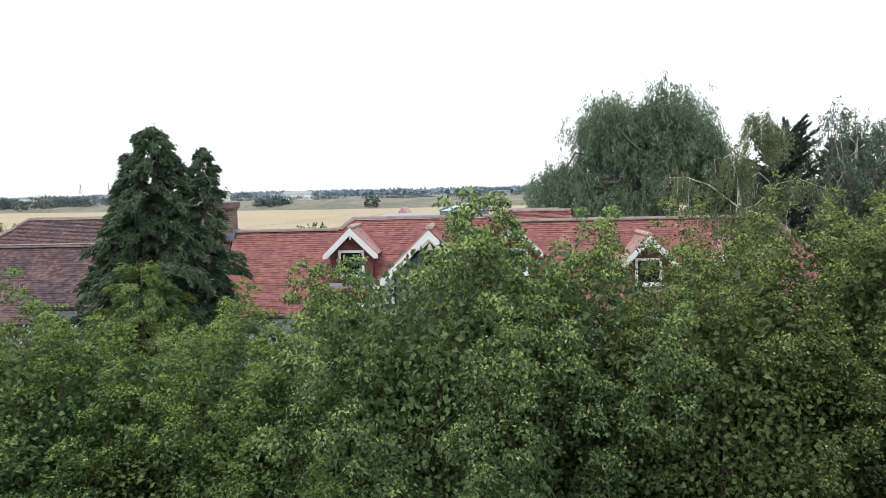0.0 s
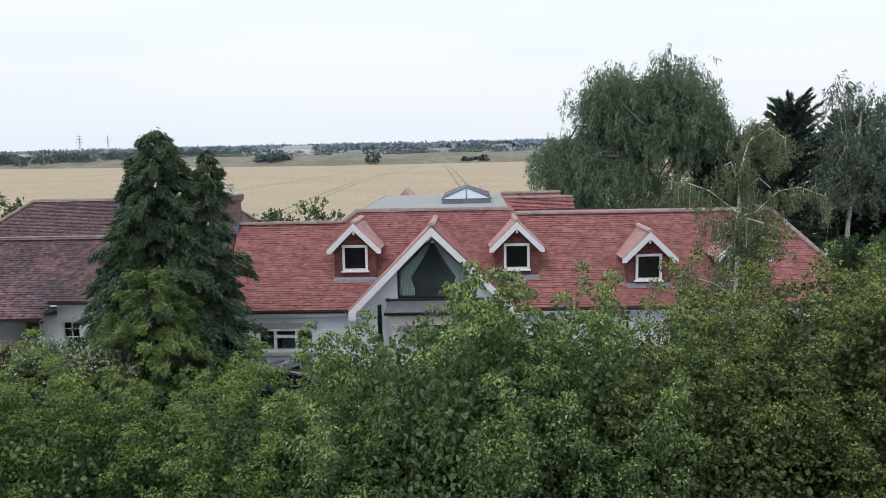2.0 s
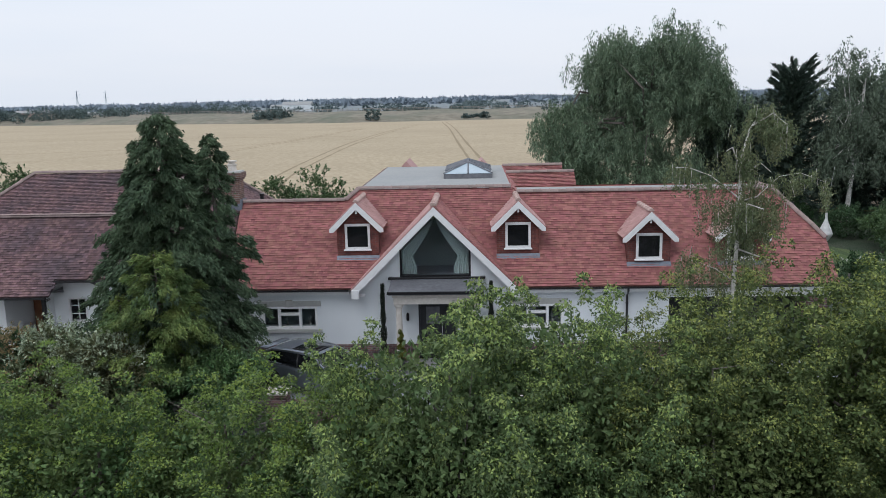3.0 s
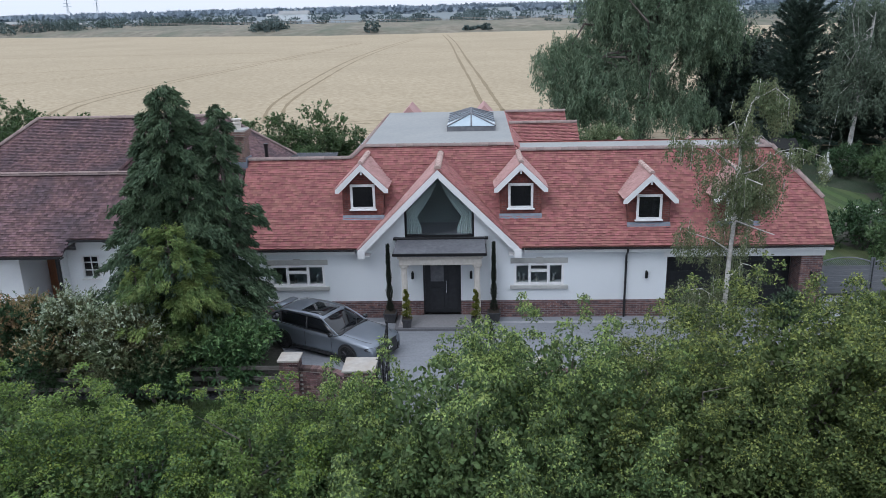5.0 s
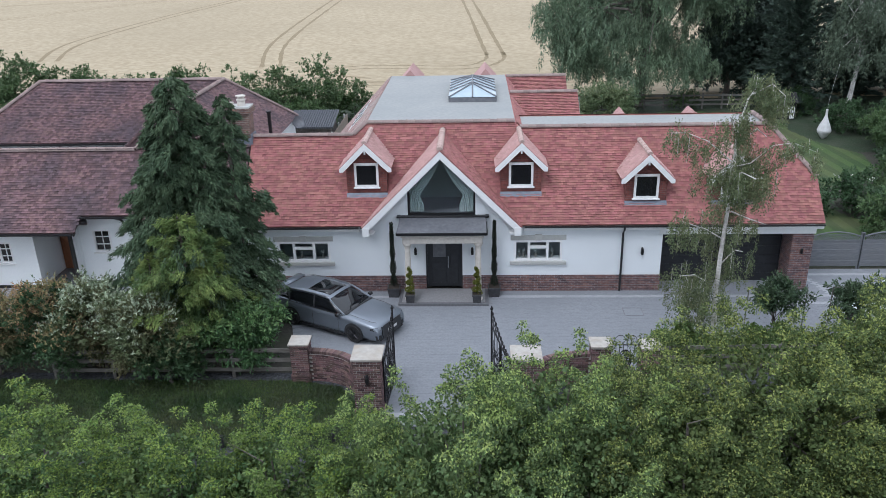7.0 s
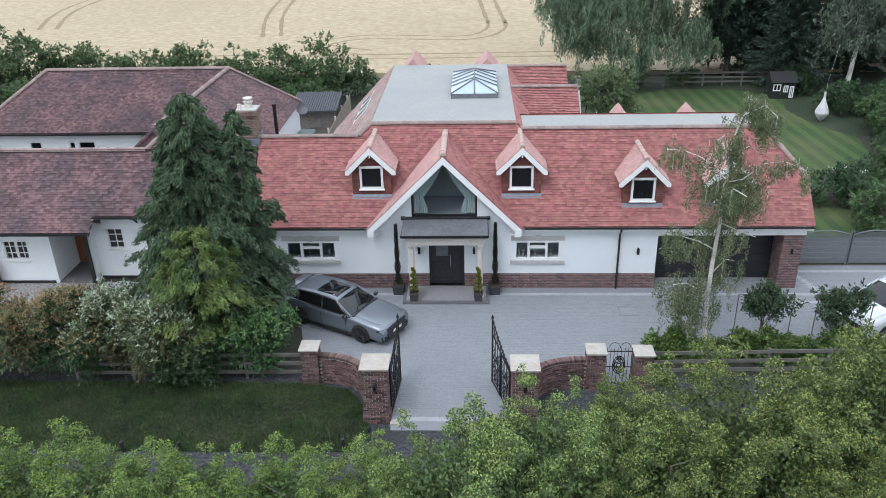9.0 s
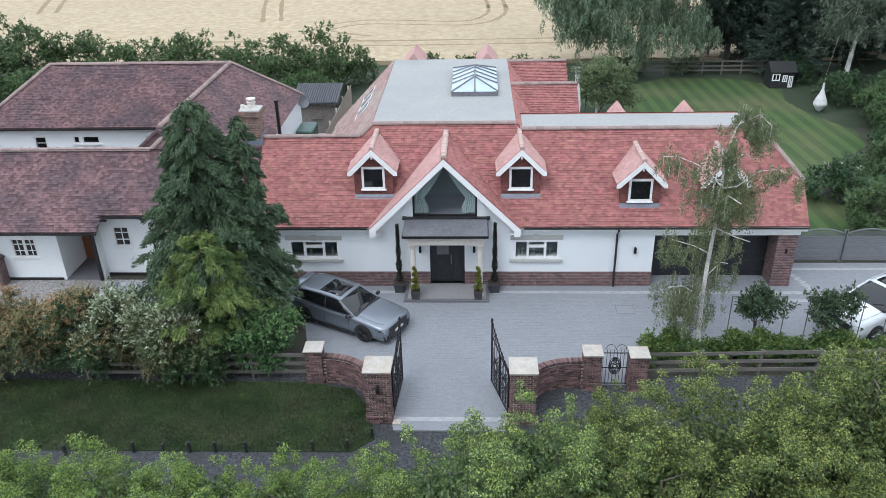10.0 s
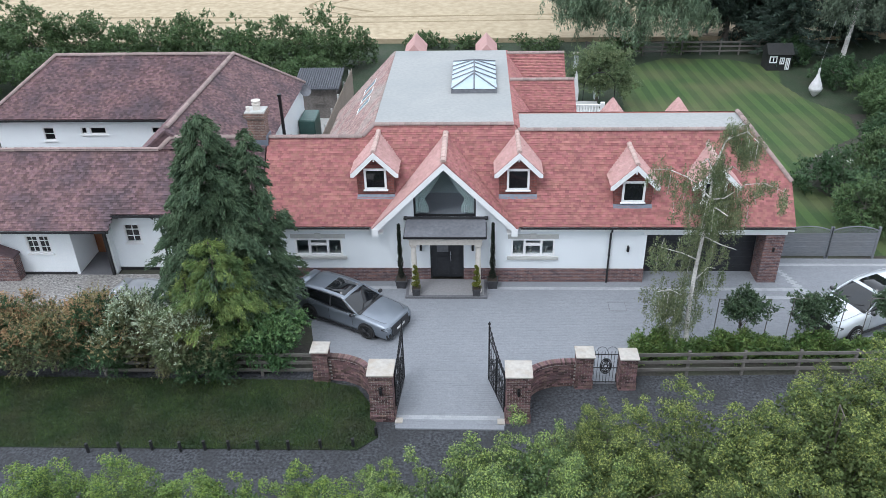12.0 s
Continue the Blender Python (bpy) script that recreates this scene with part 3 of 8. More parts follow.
# embankment behind the field
BANK = material("dry_grass_bank", (0.15, 0.135, 0.10), (0.24, 0.215, 0.165), 0.25, 0.95, 0, 1, (0.09, 0.11, 0.075), 0.05, 0.7)
def bank():
    bm = bmesh.new()
    prev = None
    for i in range(61):
        x = -560 + i * 13.5
        y0 = np.interp(x, [-560, -280, -70, 20, 190, 260], [490, 465, 372, 382, 402, 420])
        ring = [bm.verts.new((x, y0 + d, h + 0.25 * math.sin(i * 1.7 + d))) for d, h in ((0, -0.3), (14, 2.6), (34, 4.2), (46, 5.4), (52, 5.2), (80, 0.5))]
        if prev:
            for k in range(5):
                bm.faces.new((prev[k], ring[k], ring[k + 1], prev[k + 1]))
        prev = ring
    return tagged(part("embankment", bm, BANK, None), "long dry grass embankment behind the wheat field", "bank", kind="structure")


bank()


def bank_fence():
    bm = bmesh.new()
    for i in range(170):
        x = -330 + i * 3.1
        y = np.interp(x, [-560, -280, -70, 20, 190, 260], [490, 465, 372, 382, 402, 420]) + 48
        box(bm, x - 0.12, x + 0.12, y - 0.1, y + 0.1, 5.0, 7.0)
    for z in (5.9, 6.7):
        prev = None
        for i in range(60):
            x = -330 + i * 9
            y = np.interp(x, [-560, -280, -70, 20, 190, 260], [490, 465, 372, 382, 402, 420]) + 48
            if prev:
                tube(bm, [(prev[0], prev[1], z), (x, y, z)], 0.1, 4)
            prev = (x, y)
    t = tagged(part("far_fence", bm, material("weathered_rail", (0.22, 0.2, 0.17), (0.3, 0.28, 0.25), 2, 0.9), None), "pale post and rail fence along the far bank", "fence", kind="stuff")
    return t


bank_fence()

# leaf colours turn paler and bluer with distance, painting in haze
FAR_LEAF = material("haze_tinted_foliage", (0.07, 0.10, 0.095), (0.10, 0.135, 0.125), 0.15, 0.9, 0, 1, (0.06, 0.09, 0.09), 0.02, 0.6, "island", 0.2)
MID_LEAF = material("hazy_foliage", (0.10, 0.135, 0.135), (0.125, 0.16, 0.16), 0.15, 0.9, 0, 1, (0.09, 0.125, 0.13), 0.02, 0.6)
HAZE_LEAF = material("haze_tinted_woodland", (0.19, 0.235, 0.28), (0.215, 0.26, 0.305), 0.03, 0.95, 0, 1, (0.235, 0.28, 0.325), 0.006, 0.7)


def far_wood(name, label, rows, leafmat, seed, size, wide=(0.45, 0.8), dense=46):
    """A belt of far trees, as clumps of leaf masses."""
    rng = np.random.default_rng(seed)
    P, D = [], []
    for x0, x1, y0, y1, count, h0, h1 in rows:
        for _ in range(count):
            x, y, h = rng.uniform(x0, x1), rng.uniform(y0, y1), rng.uniform(h0, h1)
            k = dense
            v = rng.normal(size=(k, 3))
            v /= np.linalg.norm(v, axis=1, keepdims=True)
            z = land_height(x, y)
            P.append(np.array([x, y, z + h * 0.52]) + v * np.array([h * rng.uniform(*wide), h * 0.5, h * 0.5]) * rng.uniform(0.6, 1, (k, 1)))
            D.append(v + rng.normal(0, 0.5, (k, 3)))
    P, D = np.concatenate(P), np.concatenate(D)
    v, f = small_leaves(leaf_quads(P, D, size, size * 0.9, rng))
    return tagged(part(name, mesh_of(name, v, f), leafmat, None), label, "woodland", kind="stuff")


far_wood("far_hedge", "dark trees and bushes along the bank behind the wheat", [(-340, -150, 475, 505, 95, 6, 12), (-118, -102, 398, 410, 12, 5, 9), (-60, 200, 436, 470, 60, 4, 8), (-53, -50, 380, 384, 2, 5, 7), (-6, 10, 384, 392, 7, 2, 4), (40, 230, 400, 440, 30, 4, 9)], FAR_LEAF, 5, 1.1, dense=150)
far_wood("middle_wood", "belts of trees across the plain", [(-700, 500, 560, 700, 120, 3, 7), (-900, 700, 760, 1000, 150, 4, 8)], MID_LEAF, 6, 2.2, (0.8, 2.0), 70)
far_wood("distant_wood", "woodland on the skyline, haze painted into its blue", [(-1500, 1300, 1300, 1800, 220, 4, 8), (-2400, 2000, 2200, 3300, 330, 5, 9), (-2900, 2700, 3500, 4200, 300, 6, 9)], HAZE_LEAF, 7, 9.0, (2.0, 6.0))


def far_buildings():
    wall = material("pale_cladding", (0.62, 0.65, 0.66), (0.72, 0.74, 0.75), 0.3, 0.7)
    dim = material("far_brickwork", (0.22, 0.15, 0.13), (0.3, 0.22, 0.2), 0.3, 0.9)
    for x, y, w, d, h, mt, lab in ((-205, 905, 34, 18, 7, wall, "long pale warehouse far across the plain"), (-235, 930, 16, 12, 5, wall, "small pale warehouse far across the plain"),
                               (-330, 560, 26, 9, 7, dim, "brick building among far trees"), (-395, 590, 30, 9, 6, dim, "low brick building among far trees"), (-300, 585, 12, 8, 5, wall, "white house among far trees")):
        t = thing("far_building", lab, "building", (x, y, float(land_height(x, y))))
        z = float(land_height(x, y))
        part("wall", boxes((x - w / 2, x + w / 2, y - d / 2, y + d / 2, z - 1, z + h)), mt, t)
        part("roof", slab([(x - w / 2 - 0.4, y - d / 2 - 0.4, z + h), (x - w / 2 - 0.4, y + d / 2 + 0.4, z + h), (x - w / 2 - 0.4, y, z + h + d * 0.22)], (w + 0.8, 0, 0)), FELT, t)


far_buildings()


def pylon(x, y, h):
    z = float(land_height(x, y))
    bm = bmesh.new()
    for sx in (-1, 1):
        for sy in (-1, 1):
            tube(bm, [(x + sx * 3, y + sy * 3, z), (x + sx * 0.8, y + sy * 0.8, z + h * 0.6), (x, y, z + h)], 0.28, 4)
    for f, w in ((0.62, 8), (0.76, 7), (0.9, 5)):
        tube(bm, [(x - w, y, z + h * f), (x + w, y, z + h * f)], 0.25, 4)
    # the pylon borrows the haze tint of the far woods
    return tagged(part("pylon", bm, HAZE_LEAF, None), "grey lattice electricity pylon far off, haze in its colour", "pylon", "far pylons")


pylon(-770, 1500, 42)
pylon(-900, 1900, 46)

# near ground
LAWN_A = material("mown_grass_light", (0.044, 0.084, 0.019), (0.062, 0.108, 0.028), 20, 0.9, 0.5, 60, (0.11, 0.108, 0.05), 0.22, 0.8)
LAWN_B = material("mown_grass_dark", (0.026, 0.056, 0.0135), (0.039, 0.076, 0.02), 20, 0.9, 0.5, 60, (0.1, 0.1, 0.047), 0.22, 0.75)
sheet("garden_ground", [(-45, 1), (-45, 38), (60, 38), (60, -6.3), (7.2, -6.3), (-4.6, -6.3), (-45, -6.3)], 0.004, EARTH, "bare earth and leaf litter under shrubs", "ground")
sheet("rear_grass", [(-40, 20), (-40, 37.2), (45, 37.2), (45, 20)], 0.009, GRASS, "rough grass at the end of the garden", "grass")


def lawn():
    """Mown stripes, filling the lawn's curved outline."""
    t = thing("lawn", "neatly mown striped green garden lawn", "lawn", (18, 16, 0), kind="structure")
    edge = [(14.8, 2.3), (24.5, 2.3), (23.5, 6), (19.6, 8.2), (18.8, 11), (21.5, 14), (24.6, 16.5), (25.2, 19.5), (23.6, 22.8), (23, 26), (24, 29.5), (21, 31.8), (16, 32.3), (12.8, 30), (11.4, 25), (11.2, 21.5), (10.4, 14), (10.8, 8.5), (14.6, 8.2)]
    step, lean = 0.13, 0.05
    gu, gy = (q.ravel() for q in np.meshgrid(np.arange(9, 29, step), np.arange(2.3, 32.5, step)))
    keep = inside(edge, gu + step / 2 - lean * gy, gy + step / 2)
    gu, gy = gu[keep], gy[keep]
    stripe = np.floor((gu - 9 + 1e-6) / (4 * step)).astype(int)
    for k in np.unique(stripe):
        su, sy = gu[stripe == k], gy[stripe == k]
        v = np.stack([np.stack([su + dx * step - lean * (sy + dy * step), sy + dy * step, np.full(len(su), 0.016)], 1) for dx, dy in ((0, 0), (1, 0), (1, 1), (0, 1))], 1).reshape(-1, 3)
        part("mown_strip", mesh_of("mown_strip", v, np.arange(len(v)).reshape(-1, 4)), LAWN_A if k % 2 else LAWN_B, t)


lawn()
sheet("lane", [(-60, -6.2), (-4.6, -6.2), (-3.4, -6.5), (-2.3, -7.4), (3.2, -7.4), (4.0, -6.6), (7.0, -6.2), (60, -5.6), (60, -13.2), (-60, -13.2)], 0.01, GRAVEL, "dark loose gravel lane before the gates, deepened for tree shade", "lane")
sheet("roadside_bank", [(-60, -13.2), (60, -13.2), (60, -60), (-60, -60)], 0.006, EARTH, "dark earth under the roadside trees, shade in its colour", "ground")
sheet("verge", [(-40, -10.4), (-2.6, -10.2), (-1.95, -9.6), (-2.4, -8.0), (-3.0, -7.1), (-4.6, -6.75), (-40, -6.6)], 0.05, GRASS, "rough grass verge, shade put into its colour", "grass", 0.06)
sheet("gravel_drive", [(-34, -4.6), (-8.2, -4.6), (-8.2, 0.52), (-34, 0.52)], 0.02, GRAVEL_PALE, "pale gravel parking area before the cottage", "drive")


def verge_grass():
    """Uneven blades over the verge."""
    rng = np.random.default_rng(91)
    n = 95000
    p = np.stack([rng.uniform(-17, -1.9, n), rng.uniform(-10.35, -6.7, n), np.full(n, 0.045)], 1)
    edge = [(-40, -10.4), (-2.6, -10.2), (-1.95, -9.6), (-2.4, -8.0), (-3.0, -7.1), (-4.6, -6.75), (-40, -6.6)]
    p = p[inside(edge, p[:, 0], p[:, 1])]
    d = rng.normal(0, 0.45, (len(p), 3)) + [0, 0, 0.9]
    v, f = small_leaves(leaf_quads(p, d, 0.085, 0.022, rng, 0.1, 0.6))
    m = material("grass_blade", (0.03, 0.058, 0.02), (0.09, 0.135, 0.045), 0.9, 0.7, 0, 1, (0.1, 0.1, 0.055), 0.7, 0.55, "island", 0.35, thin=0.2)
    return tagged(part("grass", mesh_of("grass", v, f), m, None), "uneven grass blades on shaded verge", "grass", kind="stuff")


verge_grass()

# ---- the house ----
PITCH = 1.04
EAVE_Y, EAVE_Z = -0.42, 2.78
def roof_z(y):
    return EAVE_Z + PITCH * (y - EAVE_Y)


def roof_y(z):
    return EAVE_Y + (z - EAVE_Z) / PITCH


RIDGE_L, RIDGE_M, RIDGE_R = 5.80, 6.20, 6.0
yl, ym, yr = roof_y(RIDGE_L), roof_y(RIDGE_M), roof_y(RIDGE_R)
house = thing("house", "wide white rendered house with red clay tile roof", "house", (3, 0, 0))


def wall_with_openings(x0, x1, z0, z1, holes, y0, y1):
    """A wall along x with openings through it, in one piece."""
    xs = sorted({x0, x1, *[v for h in holes for v in h[:2]]})
    zs = sorted({z0, z1, *[v for h in holes for v in h[2:] if z0 <= v <= z1]})

    def solid(i, j):
        x, z = (xs[i] + xs[i + 1]) / 2, (zs[j] + zs[j + 1]) / 2
        return not any(h[0] < x < h[1] and h[2] < z < h[3] for h in holes)

    return grid_plate(xs, zs, solid, y0, y1)


WIN_L, WIN_R = (-6.50, -4.42, 1.34, 2.20), (2.80, 4.67, 1.34, 2.20)
DOOR_HOLE = (-0.66, 0.78, 0.15, 2.32)
PL = 0.72
part("wall", wall_with_openings(-7.6, 8.36, PL, 2.72, [WIN_L, WIN_R, (DOOR_HOLE[0], DOOR_HOLE[1], PL, DOOR_HOLE[3])], 0, 0.3), RENDER, house, "white rendered front wall")
for xa, xb in ((-7.6, DOOR_HOLE[0]), (DOOR_HOLE[1], 8.36)):
    part("plinth", boxes((xa, xb, -0.03, 0.3, 0, PL)), BRICK, house, "red-brown brick plinth")
part("side_wall", boxes((14.0, 14.25, 0.5, 7.85, 0, 2.7)), RENDER, house)
part("rear_wall", boxes((3.2, 14.0, 7.65, 7.85, 0, 2.7)), RENDER, house)
part("rear_wall", boxes((-6.3, 3.2, 14.4, 14.7, 0, 2.7)), RENDER, house)
part("party_wall", boxes((-7.75, -7.6, 0.02, 5.6, 0, 2.6)), RENDER, house)
part("side_wall", boxes((-6.5, -6.3, 5.5, 14.4, 0, 2.6)), RENDER, house)
part("side_wall", slab([(14.15, 0.3, 2.7), (14.15, 5.4, 2.7), (14.15, 5.4, 4.0), (14.15, 1.1, 4.0)], (0.1, 0, 0)), DORMER_BRICK, house, "brick half gable end")
# garage recess: returns, back, beam over the doors, brick pier
part("garage_wall", boxes((8.36, 8.5, 0, 1.1, PL, 2.72), (8.5, 14.0, 1.0, 1.2, 2.3, 2.72)), RENDER, house)
part("plinth", boxes((8.36, 8.52, -0.03, 1.1, 0, PL)), BRICK, house, "red-brown brick plinth")
part("garage_beam", boxes((8.36, 14.25, -0.05, 0.25, 2.42, 2.74)), WHITE, house, "white boarded beam over the garage")
part("garage_pier", boxes((13.42, 14.22, 0.0, 0.95, 0, 2.42), bevel=0.01), BRICK, house, "weathered brick pier")
part("pier_lamp", boxes((13.78, 13.86, -0.1, 0.0, 1.6, 1.8), bevel=0.01), BLACK, house)


def garage_door(x0, x1):
    d = part("garage_door", boxes((x0, x1, 0.92, 0.97, 0.02, 2.3)), DOOR, house, "dark anthracite garage door")
    n = 6
    for i in range(n):
        h = 2.28 / n
        part("door_panel", boxes((x0 + 0.02, x1 - 0.02, 0.895, 0.918, 0.03 + i * h, 0.01 + (i + 1) * h), bevel=0.006), DOOR, d)


garage_door(8.52, 10.95)
garage_door(11.0, 13.4)

# roof slopes
HIP_X, HIP_Y = 12.95, 1.05
HY = -0.28
HZ = roof_z(HY)
e0 = (-7.72, HY, HZ)
GX = 3.02
gable_z = EAVE_Z + PITCH * GX
GPITCH = (gable_z - HZ) / GX
gy = roof_y(gable_z)
part("roof_tiles", tiled_slope([e0, (-GX, HY, HZ), (0, gy, gable_z), (0, ym, RIDGE_M), (-3.15, ym, RIDGE_M), (-3.6, yl, RIDGE_L), (-7.72, yl, RIDGE_L)], seed=1), TILE, house, "front slope of red clay tiles", "stuff")
part("roof_tiles", tiled_slope([(GX, HY, HZ), (14.42, HY, HZ), (14.42, HIP_Y, roof_z(HIP_Y)), (HIP_X, yr, RIDGE_R), (3.1, yr, RIDGE_R), (2.9, ym, RIDGE_M), (0, ym, RIDGE_M), (0, gy, gable_z)], seed=2), TILE, house, "front slope of red clay tiles", "stuff")
part("roof_tiles", tiled_slope([(14.42, HIP_Y, roof_z(HIP_Y)), (14.42, 6.4, roof_z(HIP_Y)), (HIP_X, 4.8, RIDGE_R), (HIP_X, yr, RIDGE_R)], seed=3), TILE, house, "half hip of red clay tiles", "stuff")
part("roof_tiles", tiled_slope([(14.42, 8.0, EAVE_Z), (3.1, 8.0, EAVE_Z), (3.1, 4.8, RIDGE_R), (HIP_X, 4.8, RIDGE_R), (14.42, 6.4, roof_z(HIP_Y))], gauge=0.3, wide=0.33, seed=4), TILE, house, "rear slope of red clay tiles", "stuff")
part("roof_tiles", tiled_slope([(-3.4, 5.7, 2.6), (-7.72, 5.7, 2.6), (-7.72, yl, RIDGE_L), (-3.4, yl, RIDGE_L)], seed=5), TILE, house, "rear slope of red clay tiles", "stuff")
# gable roof, its ridge running back to the main slope
GF = -0.47
# left slope gets the lit tile colour, right slope the plain one
part("roof_tiles", tiled_slope([(-GX - 0.03, -0.3, HZ - 0.03), (-GX - 0.03, GF, HZ - 0.03), (0, GF, gable_z), (0, gy, gable_z)], seed=6), TILE_LIT, house, "left gable slope of red tiles, sky glare painted in", "stuff")
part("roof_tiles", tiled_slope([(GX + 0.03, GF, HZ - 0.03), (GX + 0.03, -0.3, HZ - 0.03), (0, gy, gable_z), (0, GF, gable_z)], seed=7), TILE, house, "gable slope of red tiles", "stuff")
# ridge and hip tiles
ridge_line(house, (-7.7, yl, RIDGE_L + 0.05), (-3.6, yl, RIDGE_L + 0.05), RIDGE)
ridge_line(house, (-3.6, yl, RIDGE_L + 0.05), (-3.12, ym, RIDGE_M + 0.05), RIDGE)
ridge_line(house, (-3.12, ym, RIDGE_M + 0.05), (2.9, ym, RIDGE_M + 0.05), RIDGE)
ridge_line(house, (3.1, yr, RIDGE_R + 0.05), (HIP_X, yr, RIDGE_R + 0.05), RIDGE)
ridge_line(house, (14.42, HIP_Y, roof_z(HIP_Y) + 0.05), (HIP_X, yr, RIDGE_R + 0.05), RIDGE)
ridge_line(house, (HIP_X, 4.8, RIDGE_R + 0.05), (HIP_X, yr, RIDGE_R + 0.05), RIDGE)
ridge_line(house, (0, GF, gable_z + 0.05), (0, gy, gable_z + 0.05), RIDGE_PALE, 0.12)

# flat crown roof, strip, slopes either side of it, rear wing
part("flat_roof", boxes((-3.15, 2.95, ym + 0.08, 13.9, RIDGE_M - 0.3, RIDGE_M - 0.02)), FELT, house, "large grey flat roof")
part("flat_strip", boxes((3.0, HIP_X - 0.05, yr + 0.06, 4.75, RIDGE_R - 0.3, RIDGE_R - 0.02)), FELT, house, "narrow grey flat roof strip")
part("roof_tiles", tiled_slope([(-6.6, 14.0, 2.6), (-6.6, 5.5, 2.6), (-3.15, ym, RIDGE_M), (-3.15, 13.9, RIDGE_M)], seed=8), SIDE_TILE, house, "side slope of lichened tiles", "stuff")
part("roof_tiles", tiled_slope([(6.4, 4.6, 2.6), (6.4, 14, 2.6), (2.95, 13.9, RIDGE_M), (2.95, ym, RIDGE_M)], seed=9), TILE, house, "side slope of red tiles", "stuff")
for xa in (-2.15, 1.88):
    part("rear_hip", slab([(xa - 0.62, 13.95, RIDGE_M - 0.4), (xa + 0.62, 13.95, RIDGE_M - 0.4), (xa, 13.95, RIDGE_M + 0.28)], (0, 2.5, 0)), TILE_LIT, house, "rear dormer roof peak")
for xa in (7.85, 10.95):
    part("roof_tiles", tiled_slope([(xa - 0.95, 7.4, 4.5), (xa - 0.95, 4.9, 4.5), (xa, 4.95, 5.75), (xa, 7.4, 5.75)], seed=30), TILE_LIT, house, "rear dormer slope", "stuff")
    part("roof_tiles", tiled_slope([(xa + 0.95, 4.9, 4.5), (xa + 0.95, 7.4, 4.5), (xa, 7.4, 5.75), (xa, 4.95, 5.75)], seed=31), TILE_LIT, house, "rear dormer slope", "stuff")
    part("rear_dormer_wall", boxes((xa - 0.78, xa + 0.78, 5.2, 7.2, 3, 4.5)), DORMER_BRICK, house)

for yf, zt, xr in ((8.6, 6.25, 6.1), (13.2, 6.2, 6.05)):
    run = 2.0
    part("roof_tiles", tiled_slope([(2.95, yf - run, zt - run * 0.62), (xr, yf - run, zt - run * 0.62), (xr, yf, zt), (2.95, yf, zt)], seed=int(yf)), TILE, house, "rear wing slope of red tiles", "stuff")
    part("roof_tiles", tiled_slope([(xr, yf + run, zt - run * 0.62), (2.95, yf + run, zt - run * 0.62), (2.95, yf, zt), (xr, yf, zt)], seed=int(yf) + 1), TILE, house, "rear wing slope of red tiles", "stuff")
    ridge_line(house, (2.95, yf, zt + 0.04), (xr, yf, zt + 0.04), RIDGE)
    part("rear_wing_wall", boxes((3.2, xr - 0.15, yf - run + 0.3, yf + run - 0.3, 0, zt - run * 0.62 - 0.05)), DORMER_BRICK, house, "brick rear wing wall")
    part("fascia", boxes((3.0, xr + 0.02, yf - run - 0.06, yf - run, zt - run * 0.62 - 0.2, zt - run * 0.62)), BLACK_PLASTIC, house)

# fascia, gutter, soffit and downpipe along the eaves
for xa, xb in ((-7.7, -GX - 0.15), (GX + 0.15, 14.42)):
    part("fascia", boxes((xa, xb, HY + 0.03, HY + 0.07, HZ - 0.24, HZ - 0.07)), WHITE, house)
    part("soffit", boxes((xa, xb, HY + 0.07, 0.0, HZ - 0.24, HZ - 0.22)), WHITE, house)
    bm = bmesh.new()
    prof = [(-0.06, 0.0), (-0.055, -0.035), (-0.03, -0.06), (0.0, -0.06), (0.02, -0.03), (0.02, 0.0)]
    slab([(xa, HY - 0.03 + a, HZ - 0.045 + b) for a, b in prof], (xb - xa, 0, 0), bm)
    part("gutter", bm, BLACK_PLASTIC, house)
bm = bmesh.new()
tube(bm, [(6.97, HY, HZ - 0.1), (6.97, HY, HZ - 0.22), (6.97, -0.06, HZ - 0.42), (6.97, -0.06, 0.02)], 0.042, 8)
for z in (0.6, 1.4, 2.2):
    lathe(bm, (6.97, -0.06, z), [(0.055, 0), (0.055, 0.05)], 8)
part("downpipe", bm, BLACK_PLASTIC, house)


# gable wall with its tall glazed opening, and the room behind
def gable_wall():
    bm = bmesh.new()
    top = lambda x: HZ - 0.1 + GPITCH * (GX - 0.15 - abs(x))
    for xa, xb in ((-2.9, -1.3), (1.3, 2.9)):
        pts = [(xa, 0, 2.72), (xb, 0, 2.72), (xb, 0, top(xb)), (xa, 0, max(top(xa), 2.73))]
        slab(pts, (0, 0.25, 0), bm)
    slab([(-1.3, 0, 2.72), (1.3, 0, 2.72), (1.3, 0, 3.24), (-1.3, 0, 3.24)], (0, 0.25, 0), bm)
    return bm


part("gable_wall", gable_wall(), RENDER, house, "white rendered gable")
apex = HZ - 0.12 + GPITCH * (GX - 0.15)
shoulder = HZ - 0.12 + GPITCH * (GX - 0.15 - 1.28)
gable_window = part("gable_window", boxes((-1.3, 1.3, 0.05, 0.13, 3.24, 3.32)), BLACK, house, "tall glazed gable window with curtains")
for fx in (-1.3, 1.24):
    part("frame", boxes((fx, fx + 0.06, 0.05, 0.13, 3.32, shoulder)), BLACK, gable_window)
part("pane", slab([(-1.24, 0.09, 3.32), (1.24, 0.09, 3.32), (1.24, 0.09, shoulder), (0, 0.09, apex), (-1.24, 0.09, shoulder)], (0, 0.008, 0)), GLASS, gable_window)
for o in gable_window.children:
    o.visible_shadow = o.name.split(".")[0] != "pane"
bm = boxes((-1.45, 1.45, 0.25, 2.35, 3.12, 3.2))
